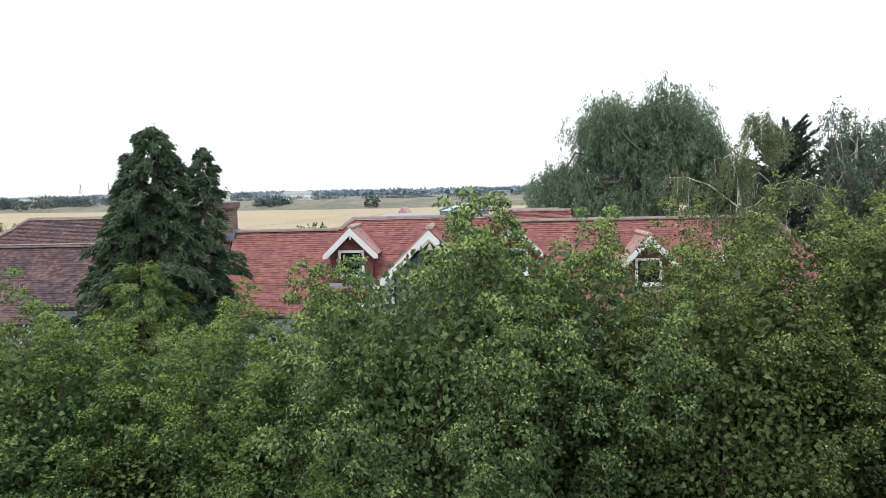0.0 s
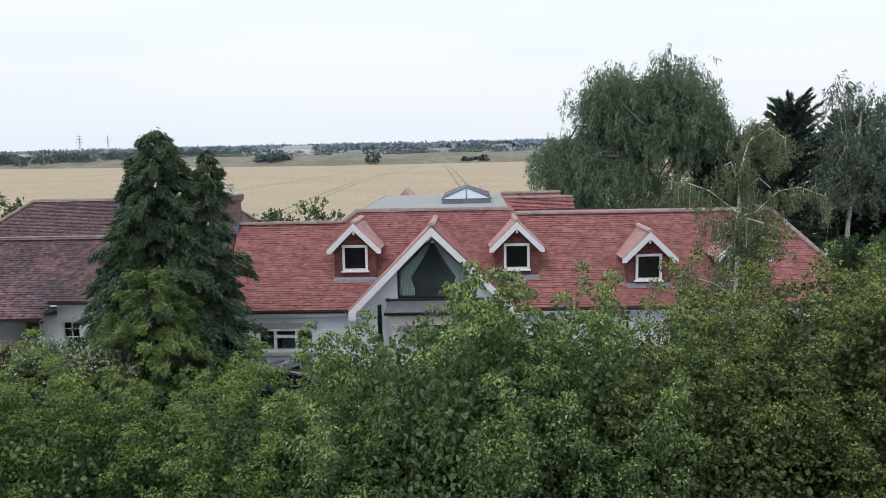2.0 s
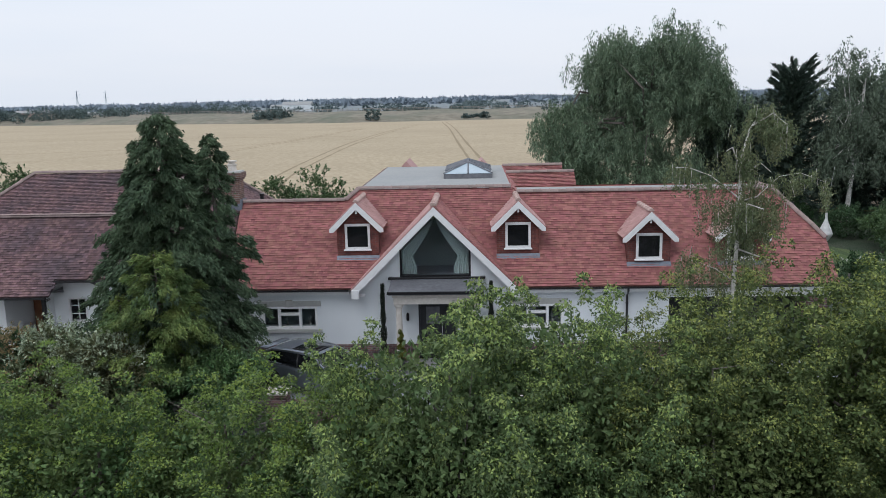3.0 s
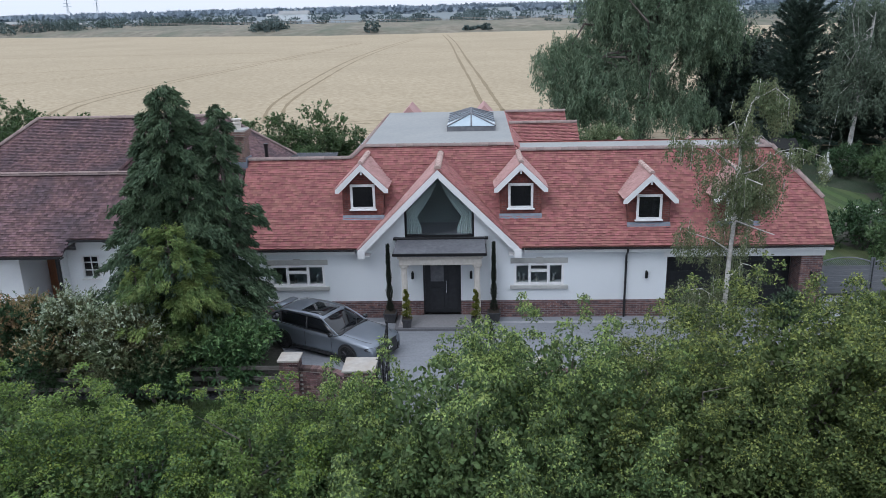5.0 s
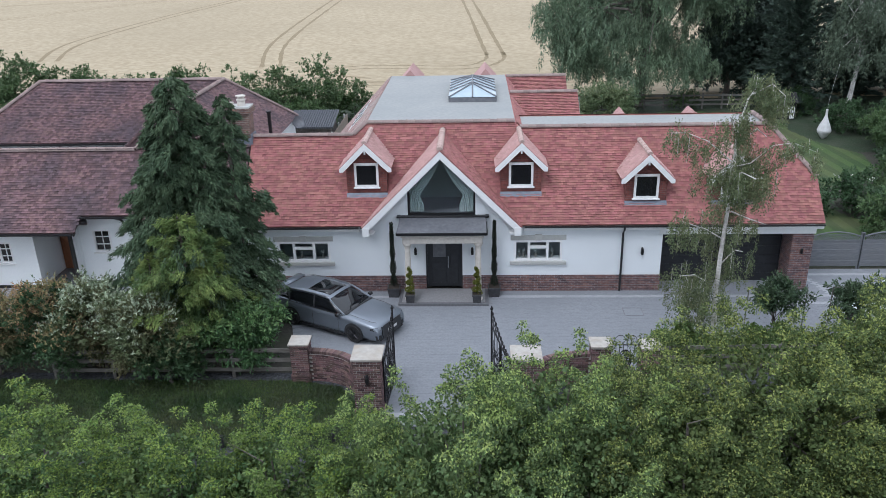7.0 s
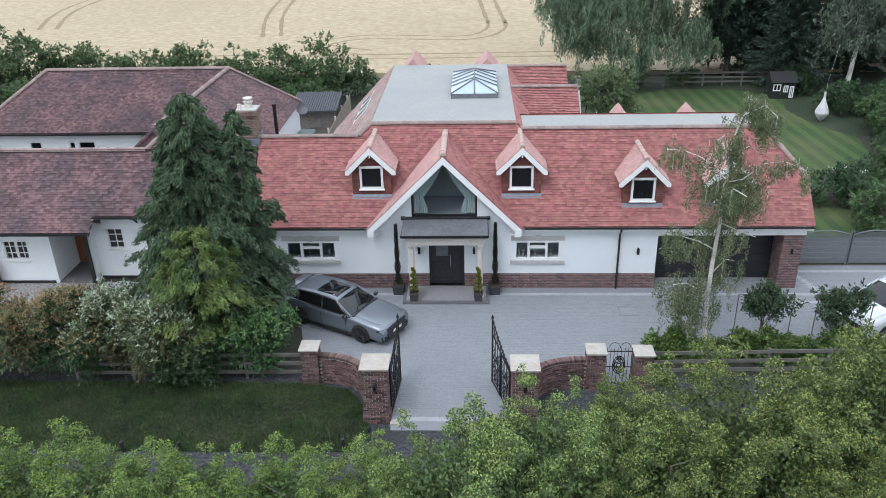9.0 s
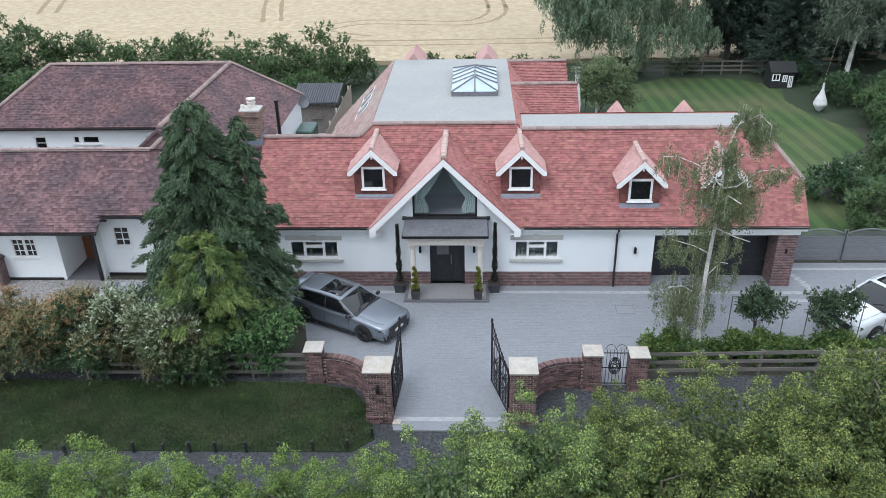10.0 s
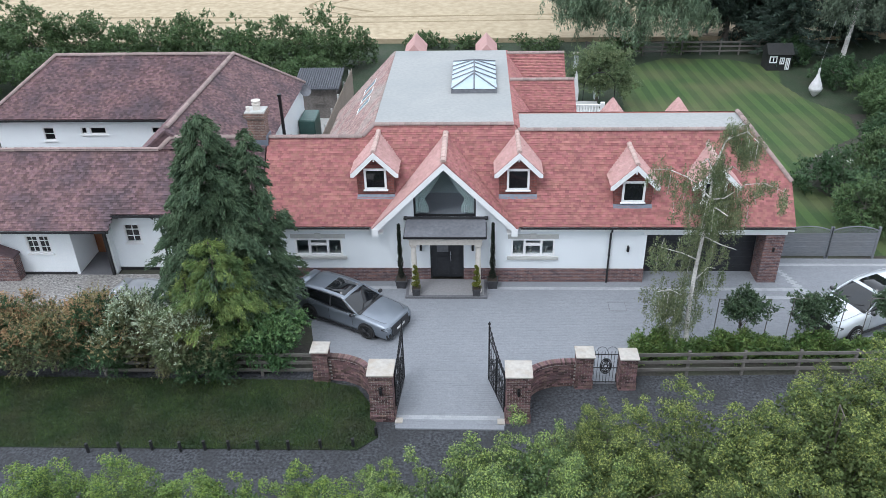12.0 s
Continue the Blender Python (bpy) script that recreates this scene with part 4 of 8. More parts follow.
part("room_floor", bm, CARPET, house, "pale upstairs floor behind the glass")
for r in ((-1.5, -1.45, 0.25, 2.35, 3.2, 4.15), (1.45, 1.5, 0.25, 2.35, 3.2, 4.15), (-1.45, 1.45, 2.35, 2.4, 3.2, 5.0)):
    part("room_wall", boxes(r), ROOM_DARK, house)


def curtain(side):
    """A cloth hung from the top of the window, swept to its side and tied back, with a loose tail below."""
    v, f = [], []
    nu, nv = 34, 30
    for j in range(nv):
        t = j / (nv - 1)
        z = 5.44 - t * (5.44 - 3.34)
        edge = min(1.23, (5.44 - z) / GPITCH + 0.015)
        sweep = 0.03 + 0.8 * min(t / 0.68, 1.0) ** 1.35
        inner = min(sweep, edge - 0.02) if t < 0.68 else 0.83 - 0.16 * min((t - 0.68) / 0.2, 1.0)
        for i in range(nu):
            s = i / (nu - 1)
            x = edge + (inner - edge) * s
            v.append((side * x, 0.2 + 0.04 * math.sin(s * 40 + 3 * t) + 0.02 * math.sin(s * 17 + 5 * t), z))
    for j in range(nv - 1):
        for i in range(nu - 1):
            a = j * nu + i
            f.append((a, a + 1, a + 1 + nu, a + nu))
    return mesh_of("curtain", v, f)


for s in (-1, 1):
    part("curtain", curtain(s), CURTAIN, gable_window, "pale green tied-back curtain")


def barge_boards(parent, half, z_low, x_mid, y, board=0.3, thick=0.06, tail=0.22, pitch=PITCH):
    """Two white boards along a gable's edges, with a square foot at each end."""
    for s in (-1, 1):
        bm = bmesh.new()
        zt = z_low + pitch * half
        pts = [(x_mid, y, zt - 0.02), (x_mid + s * half, y, z_low - 0.02), (x_mid + s * half, y, z_low - tail - 0.02), (x_mid + s * (half - 0.7 * board), y, z_low - tail - 0.02),
               (x_mid, y, zt - board * 1.45)]
        slab(pts, (0, thick, 0), bm)
        part("barge_board", bm, WHITE, parent)


barge_boards(house, GX + 0.03, HZ - 0.03, 0.0, GF - 0.005, 0.22, 0.07, 0.17, GPITCH)
for xa in (-GX - 0.02, GX - 0.24):
    part("barge_foot", boxes((xa, xa + 0.26, GF - 0.015, GF + 0.09, HZ - 0.36, HZ - 0.02), bevel=0.01), WHITE, house)
for xa in (-2.9, 2.6):
    part("soffit", boxes((xa, xa + 0.3, GF + 0.08, 0.0, HZ - 0.3, HZ - 0.27)), WHITE, house)


# windows of the front wall
def front_window(hole, parent):
    x0, x1, z0, z1 = hole
    third = (x1 - x0) / 3
    a, b = x0 + third * 0.93, x1 - third * 0.93
    w = part("window", window_frame(x0, x1, z0, z1, -0.012, 0.12, 0.085, (a, b), ((z1 - 0.3, 1, 1),), 0.095), WHITE, parent, "white three-light casement window")
    for p0, p1, q0, q1 in ((x0 + 0.085, a - 0.048, z0 + 0.085, z1 - 0.085), (b + 0.048, x1 - 0.085, z0 + 0.085, z1 - 0.085), (a + 0.048, b - 0.048, z0 + 0.085, z1 - 0.348), (a + 0.048, b - 0.048, z1 - 0.252, z1 - 0.085)):
        pane = part("pane", boxes((p0, p1, 0.082, 0.09, q0, q1)), GLASS, w)
        pane.visible_shadow = False
    part("window_sill", boxes((x0 - 0.16, x1 + 0.16, -0.09, 0.06, z0 - 0.15, z0 - 0.002), bevel=0.012), STONE, w, "pale stone sill")
    part("lintel", boxes((x0 - 0.14, x1 + 0.14, -0.025, 0.04, z1 + 0.003, z1 + 0.21), ((x0 + x1) / 2 - 0.13, (x0 + x1) / 2 + 0.13, -0.05, 0.04, z1 + 0.003, z1 + 0.25), bevel=0.008), STONE, w, "stone lintel with keystone")
    return w


for h in (WIN_L, WIN_R):
    front_window(h, house)
    part("room_box", boxes((h[0] - 0.2, h[1] + 0.2, 1.6, 1.65, 0.9, 2.6), (h[0] - 0.25, h[0] - 0.2, 0.3, 1.6, 0.9, 2.6), (h[1] + 0.2, h[1] + 0.25, 0.3, 1.6, 0.9, 2.6), (h[0] - 0.2, h[1] + 0.2, 0.3, 1.6, 0.85, 0.9), (h[0] - 0.2, h[1] + 0.2, 0.3, 1.6, 2.6, 2.65)), ROOM_DARK, house)

for xo, zo, ro in ((3.02, 1.43, 0.045), (3.18, 1.43, 0.05), (3.66, 1.43, 0.06), (4.3, 1.43, 0.05), (-5.6, 1.43, 0.05), (-4.75, 1.43, 0.045)):
    vase = thing("vase", "small pale vase on inner window sill", "vase", (xo, 0.2, zo), "window vases")
    bm = bmesh.new()
    lathe(bm, (xo, 0.2, zo), [(ro * 0.7, 0), (ro, 0.06), (ro * 0.9, 0.12), (ro * 0.4, 0.17), (ro * 0.5, 0.2)], 10)
    part("body", bm, CREAM_STONE, vase)
    rng_v = np.random.default_rng(int(abs(xo) * 100))
    v, f = leaf_quads(np.array([xo, 0.2, zo + 0.2]) + rng_v.normal(0, 0.02, (14, 3)), rng_v.normal(0, 0.5, (14, 3)) + [0, 0, 1], 0.13, 0.03, rng_v)
    part("sprig", mesh_of("sprig", v, f), CURTAIN, vase, "pale dried sprig")
for h in (WIN_L, WIN_R):
    part("inner_sill", boxes((h[0], h[1], 0.13, 0.34, h[2] + 0.04, h[2] + 0.085)), WHITE, house)

# front door
front_door = part("front_door", boxes((DOOR_HOLE[0] + 0.06, DOOR_HOLE[1] - 0.06, 0.16, 0.22, 0.17, 2.26)), DOOR, house, "dark panelled front door with frosted pane")
part("frame", boxes((DOOR_HOLE[0], DOOR_HOLE[0] + 0.06, 0.1, 0.24, 0.15, 2.32), (DOOR_HOLE[1] - 0.06, DOOR_HOLE[1], 0.1, 0.24, 0.15, 2.32), (DOOR_HOLE[0] + 0.06, DOOR_HOLE[1] - 0.06, 0.1, 0.24, 2.26, 2.32)), DOOR, front_door)
part("pane", boxes((-0.38, 0.12, 0.148, 0.158, 1.45, 2.1)), LEAD, front_door, "frosted glass pane")
part("door_panel", boxes((-0.42, 0.14, 0.14, 0.158, 0.35, 1.2), bevel=0.01), DOOR, front_door)
part("door_panel", boxes((0.3, 0.62, 0.14, 0.158, 0.35, 2.1), bevel=0.01), DOOR, front_door)
part("door_handle", boxes((0.2, 0.23, 0.09, 0.14, 1.0, 1.5), bevel=0.008), CHROME, front_door, "long chrome pull handle")

# porch: platform, columns, beam and lead-grey canopy
part("porch_platform", boxes((-1.55, 1.66, -1.24, 0.0, 0.0, 0.15)), PORCH_STONE, house, "low grey stone porch platform")
part("platform_edge", boxes((-1.68, 1.79, -1.37, -1.24, 0, 0.145), (-1.68, -1.55, -1.24, 0, 0, 0.145), (1.66, 1.79, -1.24, 0, 0, 0.145), bevel=0.01), PORCH_EDGE, house)
for xc in (-1.28, 1.4):
    bm = bmesh.new()
    lathe(bm, (xc, -0.95, 0.15), [(0.17, 0), (0.17, 0.06), (0.14, 0.1), (0.125, 0.16), (0.115, 1.2), (0.105, 2.14), (0.12, 2.17), (0.12, 2.21), (0.15, 2.26), (0.17, 2.29), (0.17, 2.37)], 20)
    part("column", bm, CREAM_STONE, house, "round cream stone column")
part("porch_beam", boxes((-1.45, 1.56, -1.12, -0.78, 2.52, 2.78), (-1.45, -1.12, -0.78, 0, 2.52, 2.78), (1.23, 1.56, -0.78, 0, 2.52, 2.78), (-1.5, 1.61, -1.18, -0.72, 2.78, 2.9), bevel=0.01), CREAM_STONE, house, "moulded cream stone beam")
bm = bmesh.new()
slab([(-1.62, -1.3, 3.0), (-1.62, -0.1, 3.22), (-1.62, -0.1, 2.9), (-1.62, -1.3, 2.9)], (3.33, 0, 0), bm)
part("canopy", bm, LEAD, house, "lead-grey porch canopy")
part("canopy_edge", boxes((-1.66, 1.75, -1.34, -1.3, 2.93, 3.03), (-1.66, -1.62, -1.3, 0.0, 2.93, 2.99), (1.71, 1.75, -1.3, 0.0, 2.93, 2.99), bevel=0.006), BLACK, house, "dark metal canopy edge")
part("canopy_upstand", boxes((-1.66, 1.76, -0.16, 0.0, 3.2, 3.27), (-1.72, -1.58, -0.22, 0.0, 3.21, 3.29), (1.68, 1.82, -0.22, 0.0, 3.21, 3.29), bevel=0.01), BLACK, house)
for xw, zw in ((-1.05, 1.76), (1.17, 1.76), (7.75, 1.72)):
    part("wall_lamp", boxes((xw - 0.05, xw + 0.05, -0.11, -0.002, zw - 0.12, zw + 0.12), (xw - 0.03, xw + 0.03, -0.03, -0.001, zw - 0.16, zw + 0.16), bevel=0.01), BLACK, house, "small black wall lamp")


# dormers
def dormer(xm, z_eave, yf=0.66, half=0.98):
    """Brick-faced dormer with a pitched tile roof and white boards, standing on the front slope."""
    yb = yf - 0.27
    z_r = z_eave + 0.98 * half * 1.0
    d = part("dormer", slab([(xm - 0.78, yf, z_eave - 1.25), (xm + 0.78, yf, z_eave - 1.25), (xm + 0.78, yf, z_eave + 0.12), (xm, yf, z_eave + 0.85), (xm - 0.78, yf, z_eave + 0.12)], (0, 1.6, 0)), DORMER_BRICK, house, "dormer with brick face")
    yr2 = min(roof_y(z_r), yl + 0.2 if xm < -3.4 else ym)
    yv = roof_y(z_eave)
    part("dormer_tiles", tiled_slope([(xm - half, yv, z_eave), (xm - half, yb, z_eave), (xm, yb, z_r), (xm, yr2, z_r)], seed=int(xm * 10) + 200), TILE_LIT, d, "red tiles paled for sky glare", "stuff")
    part("dormer_tiles", tiled_slope([(xm + half, yb, z_eave), (xm + half, yv, z_eave), (xm, yr2, z_r), (xm, yb, z_r)], seed=int(xm * 10) + 300), TILE_LIT, d, "red tiles paled for sky glare", "stuff")
    for s in (-1, 1):
        pts = [(xm, yb - 0.02, z_r), (xm + s * (half + 0.02), yb - 0.02, z_eave - 0.02), (xm + s * (half + 0.02), yb - 0.02, z_eave - 0.15), (xm + s * (half - 0.12), yb - 0.02, z_eave - 0.15), (xm, yb - 0.02, z_r - 0.26)]
        part("barge_board", slab(pts, (0, 0.05, 0)), WHITE, d)
    part("finial", boxes((xm - 0.03, xm + 0.03, yb + 0.03, yb + 0.09, z_r - 0.42, z_r - 0.2)), WHITE, d)
    w0, w1, q0, q1 = xm - 0.47, xm + 0.47, z_eave - 0.82, z_eave + 0.14
    part("frame", window_frame(w0, w1, q0, q1, yf - 0.05, yf + 0.03, 0.09), WHITE, d, "white window frame")
    part("pane", boxes((w0 + 0.09, w1 - 0.09, yf - 0.02, yf - 0.012, q0 + 0.09, q1 - 0.09)), DARK_GLASS, d)
    part("window_sill", boxes((w0 - 0.05, w1 + 0.05, yf - 0.1, yf + 0.02, q0 - 0.05, q0 - 0.002), bevel=0.006), WHITE, d)
    part("apron", slab([(xm - 0.8, yf - 0.012, roof_z(yf) + 0.07), (xm + 0.8, yf - 0.012, roof_z(yf) + 0.07), (xm + 0.8, yf - 0.13, roof_z(yf - 0.13) + 0.04), (xm - 0.8, yf - 0.13, roof_z(yf - 0.13) + 0.04)], (0, 0, -0.02)), FLASHING, d, "blue-grey lead apron")
    ridge_pts = ((xm, yb, z_r + 0.04), (xm, yr2, z_r + 0.04))
    ridge_line(house, *ridge_pts, RIDGE_PALE, 0.1)
    return d


dormer(-2.90, 5.03)
dormer(3.06, 5.0)
dormer(7.8, 4.58, 0.36)
dormer(11.08, 4.56, 0.36)

# roof lantern on the flat roof
lantern = thing("roof_lantern", "glazed roof lantern with grey bars on flat roof", "skylight", (1.2, 8.8, RIDGE_M))
LX0, LX1, LY0, LY1, LZ = 0.12, 2.28, 6.9, 11.2, RIDGE_M
part("kerb", boxes((LX0, LX1, LY0, LY1, LZ - 0.02, LZ + 0.2)), LEAD, lantern)
zt, zb = LZ + 0.62, LZ + 0.2
ra, rb = (1.2, LY0 + 1.1, zt), (1.2, LY1 - 1.1, zt)
c = [(LX0, LY0, zb), (LX1, LY0, zb), (LX1, LY1, zb), (LX0, LY1, zb)]
for pts in ((c[0], c[1], ra), (c[1], c[2], rb, ra), (c[2], c[3], rb), (c[3], c[0], ra, rb)):
    part("pane", slab(pts, (0, 0, -0.02)), SKY_GLASS, lantern)
for a, b in ((c[0], ra), (c[1], ra), (c[2], rb), (c[3], rb), (ra, rb)) + tuple(((x, LY0 + k * 0.7, zb), (1.2, min(max(LY0 + k * 0.7, ra[1]), rb[1]), zt)) for k in range(2, 6) for x in (LX0, LX1)) + (((1.2, LY0, zb), ra),):
    bm = bmesh.new()
    tube(bm, [Vector(a) + Vector((0, 0, 0.02)), Vector(b) + Vector((0, 0, 0.02))], 0.035, 5)
    part("glazing_bar", bm, LEAD, lantern)

# three roof windows on the side slope
for k, yy in enumerate((8.2, 9.6, 11.0)):
    f = 0.45
    x_a, z_a = -3.15 - 3.45 * f, RIDGE_M - 3.6 * f
    x_b, z_b = -3.15 - 3.45 * (f - 0.2), RIDGE_M - 3.6 * (f - 0.2)
    t = part("roof_window", slab([(x_a, yy, z_a + 0.08), (x_a, yy + 0.75, z_a + 0.08), (x_b, yy + 0.75, z_b + 0.08), (x_b, yy, z_b + 0.08)], (-0.04, 0, -0.08)), WHITE, house, "small roof window")
    part("pane", slab([(x_a + 0.06, yy + 0.07, z_a + 0.152), (x_a + 0.06, yy + 0.68, z_a + 0.152), (x_b - 0.06, yy + 0.68, z_b + 0.03), (x_b - 0.06, yy + 0.07, z_b + 0.03)], (0, 0, -0.01)), SKY_GLASS, t)

# ---- the cottage next door ----
cottage = thing("cottage", "white cottage with weathered brown tile roofs and chimney", "house", (-16, 2, 0))
LOW_Z = 5.40
yc = roof_y(LOW_Z)
CUT = (3.3, roof_y(3.3))
part("roof_tiles", tiled_slope([(-34, EAVE_Y, EAVE_Z), (-14.35, EAVE_Y, EAVE_Z), (-14.2, CUT[1], CUT[0]), (-11.9, CUT[1], CUT[0]), (-11.8, EAVE_Y, EAVE_Z), (-7.78, EAVE_Y, EAVE_Z), (-7.78, yl, RIDGE_L), (-12.0, yl, RIDGE_L), (-12.45, yc, LOW_Z), (-34, yc, LOW_Z)], seed=50), OLD_TILE, cottage, "front slope of weathered brown tiles", "stuff")
part("roof_tiles", tiled_slope([(-7.78, 5.6, 2.7), (-34, 5.6, 2.7), (-34, yc, LOW_Z), (-7.78, yc, LOW_Z)], gauge=0.3, wide=0.33, seed=51), OLD_TILE, cottage, "rear slope of weathered tiles", "stuff")
RX, RY, RZ = -12.15, 13.5, 6.2
part("roof_tiles", tiled_slope([(-25.5, 10.4, 3.62), (RX, 10.4, 3.62), (RX, RY, RZ), (-22.2, RY, RZ)], seed=52), OLD_TILE, cottage, "main slope of weathered tiles", "stuff")
part("roof_tiles", tiled_slope([(-25.5, 16.6, 3.62), (-25.5, 10.4, 3.62), (-22.2, RY, RZ)], seed=53), OLD_TILE, cottage, "hip of weathered tiles", "stuff")
part("roof_tiles", tiled_slope([(-9.0, 3.2, 3.55), (-9.0, 16.4, 3.55), (RX, RY, RZ), (RX, 2.3, RZ)], seed=54), OLD_TILE, cottage, "link roof slope of weathered tiles", "stuff")
part("roof_tiles", tiled_slope([(-15.2, 13.4, 3.65), (-15.2, 2.6, 3.65), (RX, 2.3, RZ - 0.01), (RX, RY, RZ - 0.01)], seed=55), OLD_TILE, cottage, "link roof slope of weathered tiles", "stuff")
part("roof_tiles", tiled_slope([(-9.0, 16.4, 3.55), (-25.5, 16.6, 3.55), (-22.2, RY, RZ), (RX, RY, RZ)], gauge=0.3, wide=0.33, seed=56), OLD_TILE, cottage, "rear slope of weathered tiles", "stuff")
for a, b in (((-34, yc, LOW_Z), (-12.45, yc, LOW_Z)), ((-12.45, yc, LOW_Z), (-12.0, yl, RIDGE_L)), ((-12.0, yl, RIDGE_L), (-7.8, yl, RIDGE_L)), ((-22.2, RY, RZ), (RX, RY, RZ)), ((-25.5, 10.4, 3.62), (-22.2, RY, RZ)), ((RX, 2.6, RZ), (RX, RY, RZ)), ((-9.0, 16.4, 3.55), (RX, RY, RZ))):
    ridge_line(cottage, Vector(a) + Vector((0, 0, 0.05)), Vector(b) + Vector((0, 0, 0.05)), RIDGE, 0.12, 0.4)
part("link_gable", slab([(-15.1, 2.4, 3.6), (-9.05, 2.4, 3.5), (RX, 2.4, RZ - 0.06)], (0, 0.15, 0)), OLD_TILE, cottage, "tile-hung link gable")
C_WIN = (-18.68, -17.58, 1.12, 2.04)
S_WIN = (-14.34, -13.6, 1.42, 2.4)
part("wall", wall_with_openings(-34, -16.75, 0, 2.62, [C_WIN], 0.5, 0.75), LIMEWASH, cottage, "white rendered cottage wall")
part("wall", wall_with_openings(-15.0, -7.78, 0, 2.6, [S_WIN], 0.95, 1.2), LIMEWASH, cottage, "white rendered cottage wall")
part("wall", boxes((-14.35, -11.8, 0.72, 0.95, 2.45, 3.25)), LIMEWASH, cottage)
part("porch_return", boxes((-16.75, -16.6, 0.5, 2.6, 0, 2.62), (-15.05, -14.9, 0.55, 2.6, 0, 2.62), (-16.6, -15.05, 2.45, 2.6, 0, 2.62)), LIMEWASH, cottage, "white recessed porch wall")
part("porch_post", boxes((-15.1, -14.98, 0.42, 0.54, 0.0, 2.6)), BLACK_PLASTIC, cottage)
WOOD_DOOR = material("brown_door", (0.16, 0.06, 0.025), (0.24, 0.095, 0.04), 12, 0.5, stretch=(6, 6, 0.6))
part("door", boxes((-16.58, -15.7, 2.4, 2.45, 0.02, 2.05), bevel=0.005), WOOD_DOOR, cottage, "brown wooden door in porch")
part("porch_floor", boxes((-16.6, -15.05, 0.45, 2.45, 0.0, 0.06)), PORCH_EDGE, cottage)
part("wall", wall_with_openings(-25.2, -9.2, 0, 3.6, [(-22.6, -21.9, 2.24, 3.05), (-20.45, -20.05, 2.6, 3.06), (-19.95, -18.98, 2.6, 3.06), (-16.5, -15.5, 2.6, 3.06)], 10.75, 11.0), LIMEWASH, cottage, "white rear cottage wall")
part("wall", boxes((-9.35, -9.15, 3.6, 16.2, 0, 3.5)), LIMEWASH, cottage, "white cottage end wall")
part("wall", boxes((-25.2, -25.0, 11.0, 16.3, 0, 3.5), (-25.2, -9.2, 16.1, 16.3, 0, 3.5)), LIMEWASH, cottage)




def small_window(parent, x0, x1, z0, z1, y, bars_x=1, bars_z=1):
    w = part("window", window_frame(x0, x1, z0, z1, y - 0.05, y + 0.06, 0.075), WHITE, parent, "white cottage window with glazing bars")
    for i in range(1, bars_x):
        x = x0 + (x1 - x0) * i / bars_x
        k = 0.06 if i * 2 == bars_x and bars_x > 2 else 0.018
        part("glazing_bar", boxes((x - k, x + k, y + 0.005, y + 0.05, z0 + 0.05, z1 - 0.05)), WHITE, w)
    for i in range(1, bars_z):
        z = z0 + (z1 - z0) * i / bars_z
        part("glazing_bar", boxes((x0 + 0.05, x1 - 0.05, y + 0.007, y + 0.05, z - 0.018, z + 0.018)), WHITE, w)
    part("pane", boxes((x0 + 0.05, x1 - 0.05, y + 0.03, y + 0.038, z0 + 0.05, z1 - 0.05)), DARK_GLASS, w)
    part("window_sill", boxes((x0 - 0.05, x1 + 0.05, y - 0.12, y + 0.05, z0 - 0.06, z0 - 0.002)), WHITE, w)


small_window(cottage, *C_WIN, 0.56, 4, 3)
small_window(cottage, *S_WIN, 1.0, 2, 3)
for q in ((-22.6, -21.9, 2.24, 3.05), (-20.45, -20.05, 2.6, 3.06), (-19.95, -18.98, 2.6, 3.06), (-16.5, -15.5, 2.6, 3.06)):
    small_window(cottage, *q, 10.8, 1, 2 if q[3] - q[2] > 0.6 else 1)
small_window(cottage, -12.4, -11.4, 1.3, 2.2, 1.0, 4, 3)
for r in ((-34, -14.4, EAVE_Y - 0.1, EAVE_Y, EAVE_Z - 0.1, EAVE_Z - 0.03), (-11.75, -7.8, EAVE_Y - 0.1, EAVE_Y, EAVE_Z - 0.1, EAVE_Z - 0.03), (-14.3, -11.85, CUT[1] - 0.1, CUT[1], CUT[0] - 0.1, CUT[0] - 0.03), (-25.4, -12.2, 10.3, 10.4, 3.5, 3.57)):
    part("gutter", boxes(r), BLACK_PLASTIC, cottage)
bm = bmesh.new()
tube(bm, [(-14.35, EAVE_Y - 0.03, EAVE_Z - 0.1), (-14.7, 0.3, 2.5), (-15.0, 0.45, 2.3), (-15.0, 0.45, 0.0)], 0.04, 8)
tube(bm, [(-12.95, CUT[1], CUT[0] - 0.08), (-12.9, 0.6, 2.95), (-12.75, 0.84, 2.6), (-12.6, 0.9, 2.2), (-12.6, 0.9, 0)], 0.045, 8)
part("downpipe", bm, BLACK_PLASTIC, cottage)
part("damp_course", boxes((-34, -16.75, 0.46, 0.5, 0, 0.14), (-14.9, -7.8, 0.91, 0.95, 0, 0.14)), BLACK_PLASTIC, cottage, "black painted wall base")

CHIM = brick_material("chimney_brick", (0.2, 0.115, 0.09), (0.14, 0.09, 0.08), (0.27, 0.25, 0.23))
chimney = part("chimney", boxes((-8.45, -7.72, 2.25, 2.9, 5.0, 6.72), (-8.5, -7.67, 2.2, 2.95, 6.72, 6.8), (-8.55, -7.62, 2.15, 3.0, 6.8, 7.0)), CHIM, cottage, "tall weathered brick chimney")
part("flaunching", boxes((-8.5, -7.67, 2.2, 2.95, 7.0, 7.06)), STONE, chimney)
bm = bmesh.new()
